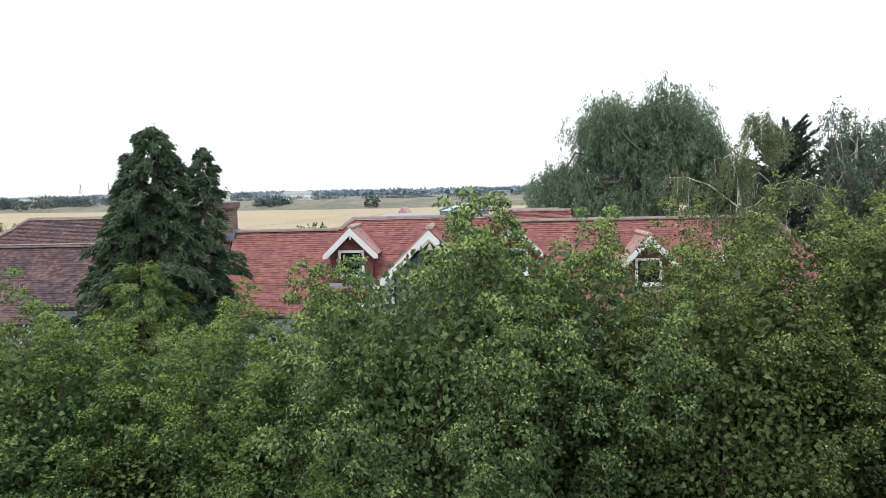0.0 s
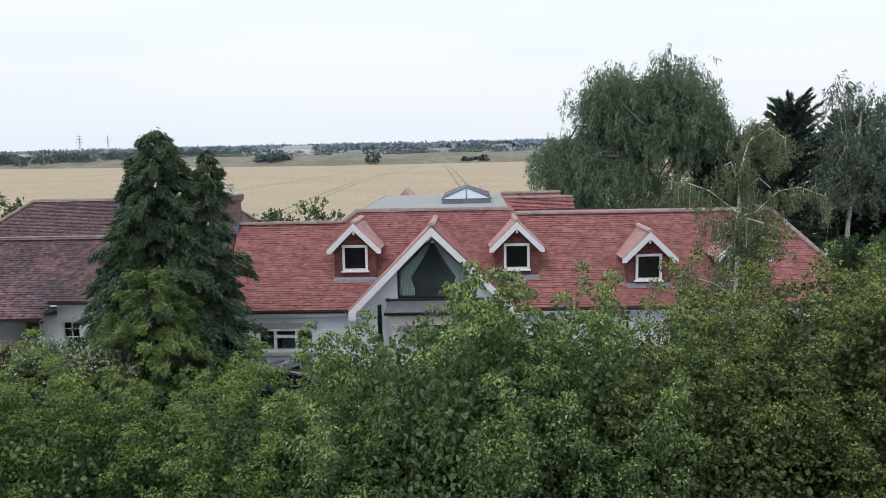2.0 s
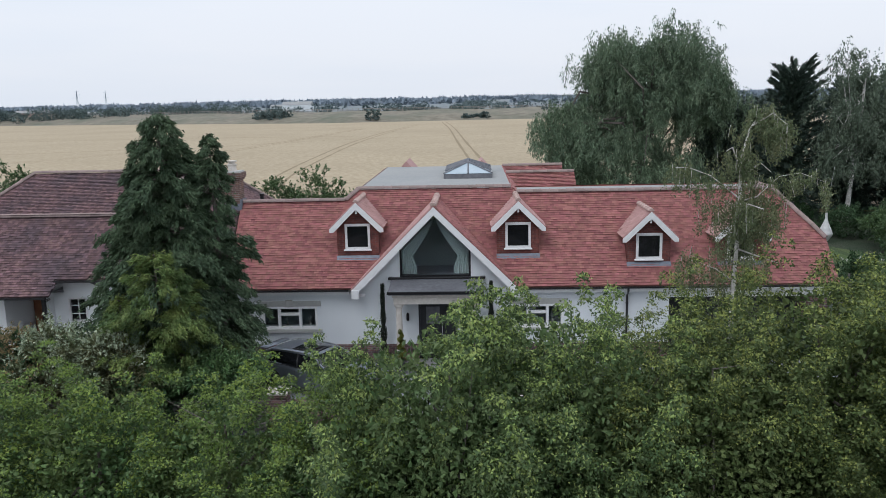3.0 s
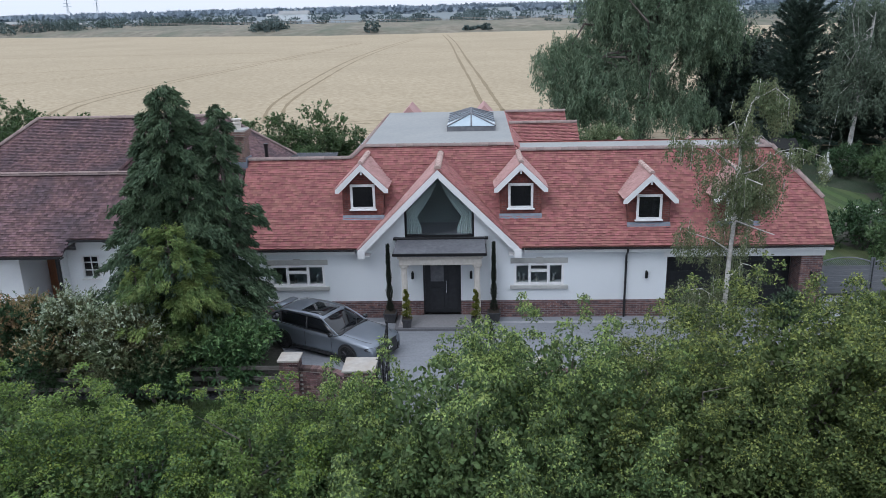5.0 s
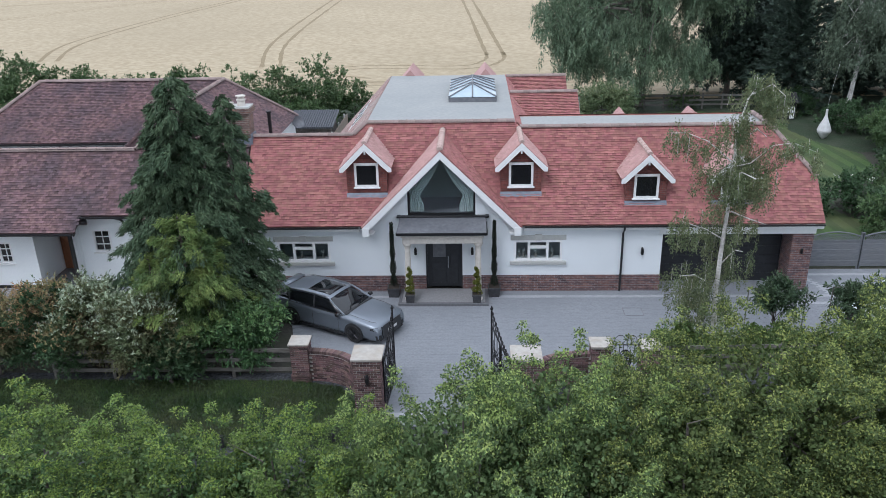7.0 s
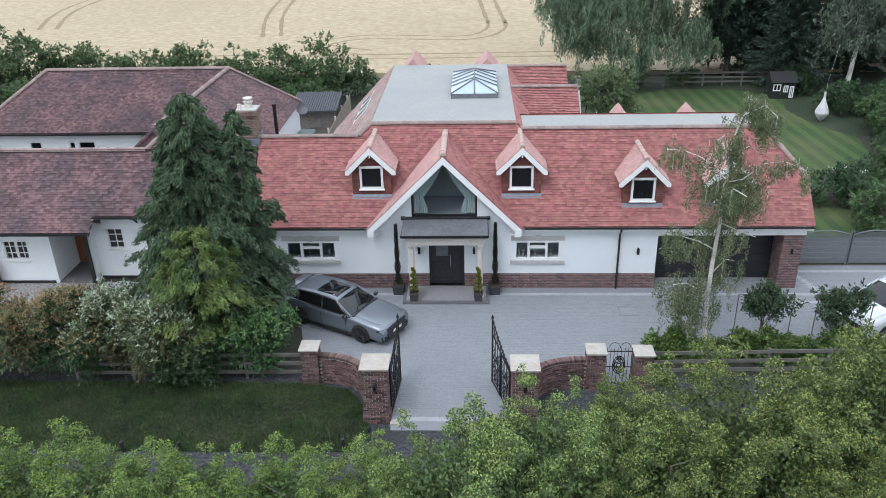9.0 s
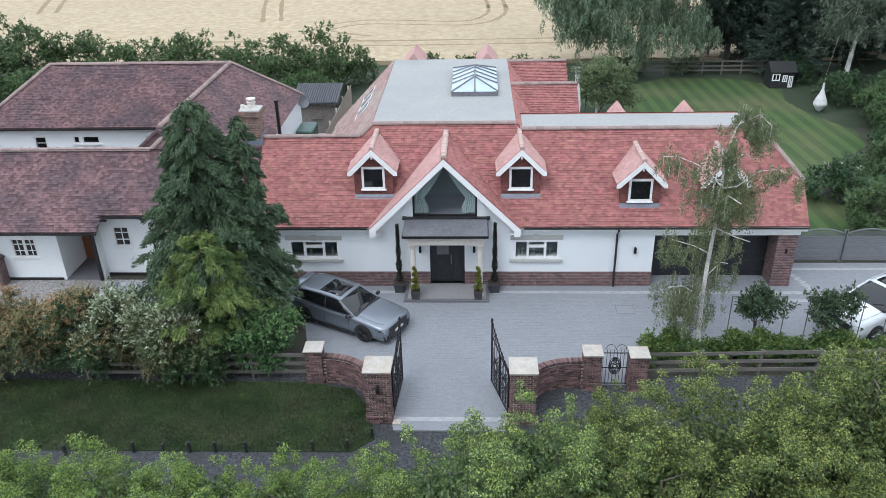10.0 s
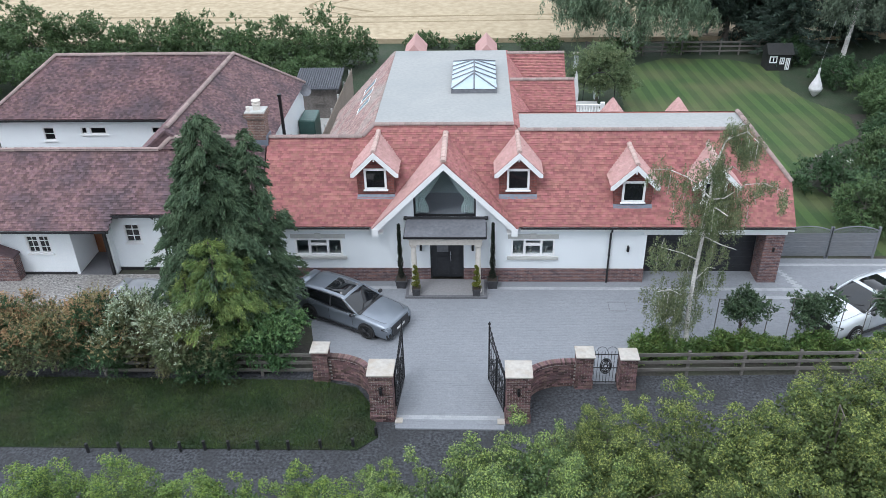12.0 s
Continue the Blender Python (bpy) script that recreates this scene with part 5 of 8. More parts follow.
lathe(bm, (-8.05, 2.6, 7.04), [(0.17, 0), (0.16, 0.2), (0.19, 0.24), (0.19, 0.28), (0.13, 0.3), (0.13, 0.36), (0.2, 0.38), (0.2, 0.42)], 14)
part("chimney_pot", bm, CREAM_STONE, chimney, "pale chimney pot with cowl")
bm = bmesh.new()
lathe(bm, (-8.38, 2.4, 7.04), [(0.1, 0), (0.08, 0.16), (0.09, 0.2)], 10)
part("chimney_pot", bm, CREAM_STONE, chimney)
part("flashing", boxes((-8.5, -7.66, 2.2, 2.24, 5.5, 5.8), (-7.72, -7.66, 2.24, 2.92, 5.5, 5.95)), FLASHING, chimney)
bm = bmesh.new()
tube(bm, [(-8.75, 9.2, 1.0), (-8.75, 9.2, 5.3)], 0.09, 8)
lathe(bm, (-8.75, 9.2, 5.3), [(0.12, 0), (0.12, 0.1)], 8)
part("flue", bm, BLACK, cottage, "black metal flue pipe")
part("brick_buttress", slab([(-20.8, -0.1, 0), (-19.1, -0.1, 0), (-19.1, -0.1, 1.2), (-20.8, -0.1, 1.95)], (0, 0.5, 0)), BRICK, cottage, "low sloping brick side wall")
part("coping", slab([(-19.06, -0.14, 1.18), (-19.06, -0.14, 1.27), (-20.84, -0.14, 2.05), (-20.84, -0.14, 1.96)], (0, 0.58, 0)), OLD_TILE, cottage, "dark tile coping on brick wall")

bm = bmesh.new()
lathe(bm, (0, 0, 0), [(0.04, 0.0), (0.2, 0.03), (0.34, 0.1), (0.345, 0.11), (0.2, 0.05), (0.04, 0.02)], 16)
bmesh.ops.transform(bm, matrix=pose(-8.85, 15.6, 3.35, 70, 0, 30), verts=bm.verts)
tube(bm, [(-9.2, 15.6, 3.2), (-8.85, 15.62, 3.35)], 0.025, 6)
part("satellite_dish", bm, LEAD, cottage, "dark grey satellite dish")

TANK_GREEN = material("tank_green", (0.035, 0.085, 0.075), (0.05, 0.11, 0.095), 4, 0.4)
tank = tagged(part("oil_tank", boxes((-9.1, -8.15, 14.0, 15.8, 0.25, 2.1), bevel=0.07), TANK_GREEN, None), "dark green plastic oil tank beside cottage", "tank")
part("tank_base", boxes((-9.12, -8.0, 13.9, 15.9, 0.0, 0.25)), STONE, None).name = "tank_base"
tagged(bpy.data.objects["tank_base"], "concrete base slab under the oil tank", "slab")

SHED_ROOF = material("corrugated_sheet", (0.07, 0.075, 0.085), (0.11, 0.115, 0.13), 5, 0.6, metal=0.3)
RAIL_DARK = material("grey_shed_timber", (0.13, 0.115, 0.105), (0.2, 0.18, 0.165), 9, 0.9, 0.3, 50, (0.1, 0.09, 0.085), 0.8, 0.5)
shed = thing("shed", "small timber shed with dark corrugated roof", "shed", (-9.0, 20.8, 0))
part("wall", boxes((-10.3, -7.75, 19.75, 21.9, 0.0, 2.1)), RAIL_DARK, shed)
for k in range(14):
    part("cladding_board", slab([(-10.32, 19.72, 0.05 + k * 0.145), (-7.73, 19.72, 0.05 + k * 0.145), (-7.73, 19.742, 0.2 + k * 0.145), (-10.32, 19.742, 0.2 + k * 0.145)], (0, 0.008, 0)), RAIL_DARK, shed)
part("window_sill", boxes((-9.3, -8.6, 19.6, 19.72, 1.0, 1.05)), RAIL_DARK, shed)
part("window", boxes((-9.25, -8.65, 19.7, 19.735, 1.06, 1.6)), RAIL_DARK, shed)
for k in range(20):
    x = -10.45 + k * 0.15
    bm = bmesh.new()
    tube(bm, [(x, 19.35, 2.12), (x, 22.1, 2.62)], 0.075, 6)
    part("roof_sheet", bm, SHED_ROOF, shed)
FENCE_TAN = material("tan_fence_timber", (0.27, 0.215, 0.175), (0.37, 0.3, 0.25), 10, 0.9, 0.3, 40, (0.22, 0.19, 0.16), 0.8, 0.5, stretch=(1, 1, 8))
side_fence = thing("garden_fence", "close-boarded timber fence between the houses", "fence", (-7.5, 16, 0))
for k in range(124):
    y = 5.8 + k * 0.15
    part("board", boxes((-7.42, -7.39, y, y + 0.146, 0.05, 1.88 + 0.02 * (k % 2))), FENCE_TAN, side_fence)
for z in (0.4, 1.5):
    part("rail", boxes((-7.48, -7.43, 5.8, 24.4, z, z + 0.08)), FENCE_TAN, side_fence)
for k in range(8):
    y = 6.0 + k * 2.5
    part("post", boxes((-7.52, -7.42, y, y + 0.1, 0, 2.05), bevel=0.008), STONE, side_fence, "pale concrete fence post")
sheet("side_path", [(-9.1, 5.6), (-7.6, 5.6), (-7.6, 21.4), (-10.4, 21.4), (-10.4, 16.5), (-9.1, 16.5)], 0.012, STONE, "worn concrete path between the houses", "path")

# ---- paved drive ----
DRIVE = [(-6.95, -0.04), (-5.45, -3.0), (-4.62, -6.2), (-4.0, -6.45), (-3.2, -6.65), (-2.4, -7.3), (-1.46, -8.1), (-1.46, -9.0), (2.32, -9.0), (2.32, -8.1), (3.2, -7.3), (4.0, -6.85), (4.85, -6.75), (7.0, -6.75), (7.0, -4.7), (21, -4.3), (21, 2.0), (14.3, 2.0), (14.22, 0.88), (8.5, 0.88), (8.36, -0.04)]
sheet("drive_bed", DRIVE, 0.036, JOINT, "sand bed under the grey block paving", "drive")


def pale_band(x, y):
    """Where the border courses of paler blocks run."""
    b = (np.abs(y + 0.55) < 0.11) & (x > 1.9) & (x < 15.2)
    b |= (np.abs(y + 0.55) < 0.11) & (x < -1.9)
    b |= (np.abs(y - 1.45) < 0.11) & (x > 14.6)
    b |= (np.abs((x - 14.55) + (y - 1.3) * 0.33) < 0.12) & (y > -1.2) & (y < 1.4)
    b |= (np.abs(y + 1.2) < 0.1) & (x > 12.8) & (x < 15.6)
    b |= (np.abs(y + 8.62) < 0.1) & (x > -1.46) & (x < 2.32)
    return b


def paving():
    rng = np.random.default_rng(77)
    xs, ys = [], []
    for i, y in enumerate(np.arange(-9.0, 2.05, 0.105)):
        x = np.arange(-7.2 + (i % 2) * 0.105, 21.1, 0.21)
        xs.append(x)
        ys.append(np.full(len(x), y))
    x, y = np.concatenate(xs), np.concatenate(ys)
    keep = inside(DRIVE, x, y) & inside(DRIVE, x - 0.09, y) & inside(DRIVE, x + 0.09, y)
    keep &= ~((x > -1.72) & (x < 1.83) & (y > -1.42))
    keep &= ~((np.abs(x - 7.17) < 0.36) & (np.abs(y + 1.88) < 0.33))
    keep &= ~((x > 13.3) & (x < 14.3) & (y > -0.05))
    x, y = x[keep], y[keep]
    pale = pale_band(x, y)
    drive = thing("block_paving", "grey block paved drive with paler border courses", "drive", (2, -3, 0), kind="structure")
    for name, sel, mat in (("blocks", ~pale, PAVER), ("border_blocks", pale, PAVER_PALE)):
        px, py = x[sel], y[sel]
        n = len(px)
        top = 0.045 + rng.normal(0, 0.0008, n)
        corner = []
        for sx, sy, f, up in ((-1, -1, 0.94, 1), (1, -1, 0.94, 1), (1, 1, 0.94, 1), (-1, 1, 0.94, 1), (-1, -1, 1, 0), (1, -1, 1, 0), (1, 1, 1, 0), (-1, 1, 1, 0)):
            corner.append(np.stack([px + sx * 0.102 * (1.015 if up else 1.02), py + sy * 0.0515 * (0.995 if up else 1.005), top if up else np.full(n, 0.034)], 1))
        v = np.stack(corner, 1).reshape(-1, 3)
        quad = np.array([[0, 1, 2, 3], [4, 5, 1, 0], [5, 6, 2, 1], [6, 7, 3, 2], [7, 4, 0, 3]])
        part(name, mesh_of(name, v, (np.arange(n)[:, None, None] * 8 + quad).reshape(-1, 4)), mat, drive, kind="stuff")
    return drive


paving()
part("threshold", boxes((-1.42, 2.28, -9.2, -9.02, 0.0, 0.06), bevel=0.01), PAVER, None)
tagged(bpy.data.objects["threshold"], "pale stone kerb across the gateway", "kerb", kind="structure")
for k, xg in enumerate((-1.32, 2.18)):
    tagged(part("gate_stop", boxes((xg - 0.13, xg + 0.13, -8.95, -8.7, 0.04, 0.09), bevel=0.01), CAP_STONE, None), "small pale stone block at gate foot", "stone", "gate foot stones")
manhole = thing("manhole_cover", "square inset paving manhole cover in drive", "manhole", (7.17, -1.88, 0.02))
part("cover", boxes((6.84, 7.5, -2.18, -1.58, 0.0, 0.042)), PAVER, manhole)
for r in ((6.81, 6.84, -2.21, -1.55, 0, 0.047), (7.5, 7.53, -2.21, -1.55, 0, 0.047), (6.84, 7.5, -2.21, -2.18, 0, 0.047), (6.84, 7.5, -1.58, -1.55, 0, 0.047)):
    part("frame", boxes(r), LEAD, manhole)

# ---- gate piers, walls and gates ----
BRICK_PIECE = material("pier_brick", (0.12, 0.07, 0.068), (0.18, 0.108, 0.102), 12, 0.9, 0.4, 60, (0.08, 0.056, 0.058), 2.5, 0.6, "object", 0.6)
BRICK_REST = material("wall_brick", (0.12, 0.07, 0.068), (0.18, 0.108, 0.102), 12, 0.9, 0.4, 60, (0.08, 0.056, 0.058), 2.5, 0.6, "island", 0.6)
MORTAR = material("lime_mortar", (0.36, 0.34, 0.32), (0.46, 0.44, 0.41), 20, 0.95)
BRICK_MESH = {}


def brick_mesh(l, d, h, mat):
    key = (l, d, h, mat.name)
    if key not in BRICK_MESH:
        bm = boxes((-l / 2, l / 2, -d / 2, d / 2, -h / 2, h / 2), bevel=0.006)
        bmesh.ops.recalc_face_normals(bm, faces=bm.faces)
        me = bpy.data.meshes.new("brick")
        bm.to_mesh(me)
        bm.free()
        me.materials.append(mat)
        BRICK_MESH[key] = me
    return BRICK_MESH[key]


def brick_pier(name, label, x0, x1, y0, y1, top, cap_out, singles):
    """A square brick pier: courses of bricks over a mortar core, under a shallow stone cap."""
    rng = random.Random(int(x0 * 100))
    t = thing(name, label, "gate pier", ((x0 + x1) / 2, (y0 + y1) / 2, 0), "gate piers")
    at = Vector(t.location)
    part("core", boxes((x0 + 0.012, x1 - 0.012, y0 + 0.012, y1 - 0.012, 0, top)), MORTAR, t)
    rest = bmesh.new()
    courses = int(top / 0.075)
    n = max(2, round((x1 - x0) / 0.225))
    l = (x1 - x0) / n
    foot = 4
    for k in range(courses):
        z = 0.0375 + k * 0.075
        grow = 0.035 if k < foot else 0.0
        for face in range(4):
            for i in range(n + k % 2):
                a = (i - 0.5 * (k % 2)) * l
                lo, hi = max(a, 0.0), min(a + l, x1 - x0)
                if hi - lo < 0.05:
                    continue
                half = hi - lo < l * 0.75
                m = (lo + hi) / 2
                c, turn = {0: ((x0 + m, y0 + 0.03 - grow), 0), 1: ((x1 - 0.03 + grow, y0 + m), 90), 2: ((x0 + m, y1 - 0.03 + grow), 0), 3: ((x0 + 0.03 - grow, y0 + m), 90)}[face]
                push = rng.uniform(-0.004, 0.004)
                if singles and face in (0, 1 if x0 < 0 else 3):
                    ob = new("brick", brick_mesh(l * (0.5 if half else 1) - 0.014, 0.07, 0.06, BRICK_PIECE))
                    ob.parent = t
                    ob.matrix_parent_inverse = Matrix.Translation(-at)
                    ob.matrix_basis = pose(c[0], c[1] + push, z, 0, 0, turn)
                else:
                    w = (hi - lo) / 2 - 0.005
                    if turn:
                        box(rest, c[0] - 0.035, c[0] + 0.035, c[1] - w, c[1] + w, z - 0.03, z + 0.03)
                    else:
                        box(rest, c[0] - w, c[0] + w, c[1] - 0.035, c[1] + 0.035, z - 0.03, z + 0.03)
    part("bricks", rest, BRICK_REST, t, kind="stuff")
    cx0, cx1, cy0, cy1 = x0 - cap_out, x1 + cap_out, y0 - cap_out, y1 + cap_out
    bm = boxes((cx0, cx1, cy0, cy1, top, top + 0.06), bevel=0.008)
    v = [bm.verts.new(p) for p in ((cx0 + 0.02, cy0 + 0.02, top + 0.058), (cx1 - 0.02, cy0 + 0.02, top + 0.058), (cx1 - 0.02, cy1 - 0.02, top + 0.058), (cx0 + 0.02, cy1 - 0.02, top + 0.058), ((cx0 + cx1) / 2, (cy0 + cy1) / 2, top + 0.10))]
    for i in range(4):
        bm.faces.new((v[i], v[(i + 1) % 4], v[4]))
    part("cap", bm, CAP_STONE, t, "pale stone cap")
    return t


pier_a = brick_pier("gate_pier", "tall red brick gate pier with pale stone cap", -2.27, -1.47, -8.82, -8.02, 2.0, 0.055, True)
pier_b = brick_pier("gate_pier", "tall red brick gate pier with pale stone cap", 2.34, 3.14, -8.84, -8.04, 2.0, 0.055, True)
brick_pier("gate_pier", "low red brick pier with stone cap at fence end", -4.6, -4.04, -6.8, -6.24, 1.36, 0.05, False)
brick_pier("gate_pier", "low red brick pier with stone cap beside wall", 4.88, 5.46, -7.02, -6.44, 1.4, 0.05, False)
brick_pier("gate_pier", "low red brick pier with stone cap beside fence", 6.42, 7.0, -7.06, -6.48, 1.36, 0.05, False)
for p, xl in ((pier_a, -1.87), (pier_b, 2.74)):
    part("lamp", boxes((xl - 0.05, xl + 0.05, -8.93, -8.83, 1.3, 1.5), (xl - 0.035, xl + 0.035, -8.92, -8.84, 1.24, 1.56), bevel=0.01), BLACK, p, "small black pier lamp")


def curved_wall(path, height, label):
    """A curved garden wall of bricks under a brick-on-edge coping."""
    t = thing("garden_wall", label, "wall", (*path[len(path) // 2], 0), "curved gate walls")
    pts = [Vector((x, y, 0)) for x, y in path]
    fine = []
    for i in range(len(pts) - 1):
        p0, p1, p2, p3 = pts[max(i - 1, 0)], pts[i], pts[i + 1], pts[min(i + 2, len(pts) - 1)]
        for k in range(12):
            s = k / 12
            fine.append(0.5 * ((2 * p1) + (p2 - p0) * s + (2 * p0 - 5 * p1 + 4 * p2 - p3) * s * s + (3 * p1 - p0 - 3 * p2 + p3) * s ** 3))
    fine.append(pts[-1])
    run = [0.0]
    for a, b in zip(fine, fine[1:]):
        run.append(run[-1] + (b - a).length)

    def at(s):
        s = min(max(s, 0), run[-1] - 1e-4)
        i = max(j for j in range(len(run) - 1) if run[j] <= s)
        f = (s - run[i]) / (run[i + 1] - run[i])
        d = (fine[i + 1] - fine[i]).normalized()
        return fine[i].lerp(fine[i + 1], f), math.degrees(math.atan2(d.y, d.x))

    core = bmesh.new()
    prev = None
    for i in range(len(fine)):
        p, ang = at(run[i])
        n = Vector((-math.sin(radians(ang)), math.cos(radians(ang)), 0)) * 0.1
        ring = [core.verts.new(p + n), core.verts.new(p - n), core.verts.new(p - n + Vector((0, 0, height))), core.verts.new(p + n + Vector((0, 0, height)))]
        if prev:
            for k in range(4):
                core.faces.new((prev[k], ring[k], ring[(k + 1) % 4], prev[(k + 1) % 4]))
        prev = ring
    part("core", core, MORTAR, t)
    rest = bmesh.new()
    for k in range(int(height / 0.075)):
        s = 0.1125 + (k % 2) * 0.1125
        while s < run[-1] - 0.06:
            p, ang = at(s)
            bmesh.ops.create_cube(rest, size=1.0, matrix=Matrix.Translation(p + Vector((0, 0, 0.0375 + k * 0.075))) @ Matrix.Rotation(radians(ang), 4, "Z") @ Matrix.Diagonal((0.215, 0.225 + 0.006 * random.random(), 0.064, 1)))
            s += 0.225
    part("bricks", rest, BRICK_REST, t, kind="stuff")
    s = 0.04
    me = brick_mesh(0.064, 0.25, 0.11, BRICK_PIECE)
    while s < run[-1] - 0.03:
        p, ang = at(s)
        ob = new("coping_brick", me)
        ob.parent = t
        ob.matrix_parent_inverse = Matrix.Translation(-Vector(t.location))
        ob.matrix_basis = pose(p.x, p.y, height + 0.056, 0, 0, ang)
        s += 0.076
    return t


curved_wall([(-4.04, -6.56), (-3.3, -6.68), (-2.62, -7.1), (-2.15, -8.0)], 1.0, "curved red brick wall with brick-on-edge coping")
curved_wall([(2.95, -8.02), (3.3, -7.25), (4.0, -6.86), (4.88, -6.76)], 1.0, "curved red brick wall with brick-on-edge coping")


def iron_gate(name, label, hinge, end, h0, h1):
    """A leaf of wrought iron, its scrolled top sweeping up from hinge to free end."""
    t = thing(name, label, "gate", (*hinge, 0), "entrance gates")
    a, b = Vector((*hinge, 0)), Vector((*end, 0))
    long = (b - a).length
    d = (b - a) / long

    def at(s, z):
        return a + d * s + Vector((0, 0, z))

    def bar(nm, pts, r, seg=6):
        bm = bmesh.new()
        tube(bm, pts, r, seg)
        part(nm, bm, BLACK, t)

    top = lambda s: h0 + (h1 - h0) * (s / long) ** 1.6
    bar("stile", [at(0.03, 0.06), at(0.03, h0 + 0.05)], 0.032)
    bar("stile", [at(long - 0.03, 0.06), at(long - 0.03, h1)], 0.032)
    lathe_bm = bmesh.new()
    lathe(lathe_bm, at(long - 0.03, h1), [(0.02, 0), (0.05, 0.03), (0.055, 0.07), (0.03, 0.1), (0.01, 0.16)], 8)
    part("finial", lathe_bm, BLACK, t)
    bar("bottom_rail", [at(0, 0.1), at(long, 0.1)], 0.028)
    mid = lambda s: h0 - 0.1 + 0.35 * (s / long) ** 1.3
    bar("middle_rail", [at(long * k / 8, mid(long * k / 8)) for k in range(9)], 0.026)
    bar("top_rail", [at(long * k / 12, top(long * k / 12)) for k in range(13)], 0.022)
    bar("centre_stile", [at(long * 0.5, 0.1), at(long * 0.5, mid(long * 0.5))], 0.026)
    # rings, scrolls and sunbursts of cast iron
    def ring(s, z, r, w=0.011):
        return [at(s + r * math.cos(u), z + r * math.sin(u)) for u in [k * math.pi / 8 for k in range(17)]], w
    fill = bmesh.new()
    for half in (0, 1):
        s0 = long * (0.25 + 0.5 * half)
        for r in (0.36, 0.24, 0.12):
            tube(fill, *ring(s0, 0.95, r, 0.013), 5)
        for k in range(12):
            u = k * math.pi / 6
            tube(fill, [at(s0 + 0.12 * math.cos(u), 0.95 + 0.12 * math.sin(u)), at(s0 + 0.36 * math.cos(u), 0.95 + 0.36 * math.sin(u))], 0.014, 4)
        for z in (0.3, 0.48):
            for o in (-0.28, -0.1, 0.1, 0.28):
                tube(fill, *ring(s0 + o, z, 0.085), 5)
        for o in (-0.3, 0.3):
            for z in (0.62, 1.28, 1.45):
                tube(fill, *ring(s0 + o, z, 0.09), 5)
        for o in (-0.36, -0.12, 0.12, 0.36):
            tube(fill, [at(s0 + o, 0.1), at(s0 + o, mid(s0 + o))], 0.012, 5)
    k = 0.1
    while k < long - 0.05:
        z0, z1 = mid(k), top(k)
        gap = z1 - z0
        m = max(1, int(gap / 0.17))
        for j in range(m):
            tube(fill, *ring(k, z0 + gap * (j + 0.5) / m, min(0.085, gap / m * 0.5)), 5)
        tube(fill, *ring(k, z1 + 0.05, 0.05), 5)
        k += 0.16
    part("scrollwork", fill, BLACK, t, "cast iron scrolls and sunbursts")
    return t


iron_gate("entrance_gate", "tall black wrought iron entrance gate standing open", (-1.44, -8.36), (-1.31, -6.52), 1.72, 2.5)
iron_gate("entrance_gate", "tall black wrought iron entrance gate standing open", (2.3, -8.36), (1.78, -6.58), 1.72, 2.5)


def side_gate():
    t = thing("side_gate", "narrow black iron side gate with oval ornament", "gate", (5.94, -6.75, 0))
    for k in range(8):
        x = 5.54 + k * 0.115
        bm = bmesh.new()
        tube(bm, [(x, -6.75, 0.06), (x, -6.75, 1.5)], 0.009, 5)
        part("bar", bm, BLACK, t)
    for z in (0.1, 0.75, 1.35):
        part("rail", boxes((5.5, 6.39, -6.765, -6.735, z, z + 0.025)), BLACK, t)
    for x in (5.77, 6.12):
        bm = bmesh.new()
        tube(bm, [(x + 0.17 * math.cos(u), -6.75, 1.5 + 0.2 * math.sin(u)) for u in [k * math.pi / 8 for k in range(9)]], 0.009, 5)
        part("hoop", bm, BLACK, t)
    bm = bmesh.new()
    for r0, r1 in ((0.2, 0.34), (0.15, 0.27)):
        tube(bm, [(5.945 + r0 * math.cos(u), -6.77, 0.85 + r1 * math.sin(u)) for u in [k * math.pi / 10 for k in range(21)]], 0.02, 5)
    for z, x, r in ((0.85, 0, 0.07), (1.0, -0.07, 0.06), (1.0, 0.07, 0.06), (0.7, -0.07, 0.06), (0.7, 0.07, 0.06), (1.12, 0, 0.05), (0.58, 0, 0.05), (0.85, -0.12, 0.05), (0.85, 0.12, 0.05)):
        tube(bm, [(5.945 + x + r * math.cos(u), -6.775, z + r * math.sin(u)) for u in [k * math.pi / 5 for k in range(11)]], 0.016, 5)
    part("ornament", bm, BLACK, t)


side_gate()

RAIL = material("grey_timber_rail", (0.101, 0.0936, 0.084), (0.164, 0.152, 0.14), 9, 0.9, 0.3, 50, (0.078, 0.078, 0.068), 0.8, 0.5, stretch=(0.4, 6, 6))


def rail_fence(x0, x1, y0, y1, label, n):
    t = thing("rail_fence", label, "fence", ((x0 + x1) / 2, (y0 + y1) / 2, 0))
    yy = lambda x: y0 + (y1 - y0) * (x - x0) / (x1 - x0)
    for k in range(n + 1):
        x = x0 + (x1 - x0) * k / n
        part("post", boxes((x - 0.05, x + 0.05, yy(x) + 0.02, yy(x) + 0.12, 0, 1.12), bevel=0.008), RAIL, t)
    for k in range(n):
        xa, xb = x0 + (x1 - x0) * k / n, x0 + (x1 - x0) * (k + 1) / n
        for z in (0.28, 0.62, 0.96):
            dz = random.uniform(-0.015, 0.015)
            part("rail", slab([(xa, yy(xa) - 0.018, z + dz), (xb, yy(xb) - 0.018, z), (xb, yy(xb) - 0.018, z + 0.13), (xa, yy(xa) - 0.018, z + dz + 0.13)], (0, 0.036, 0)), RAIL, t)


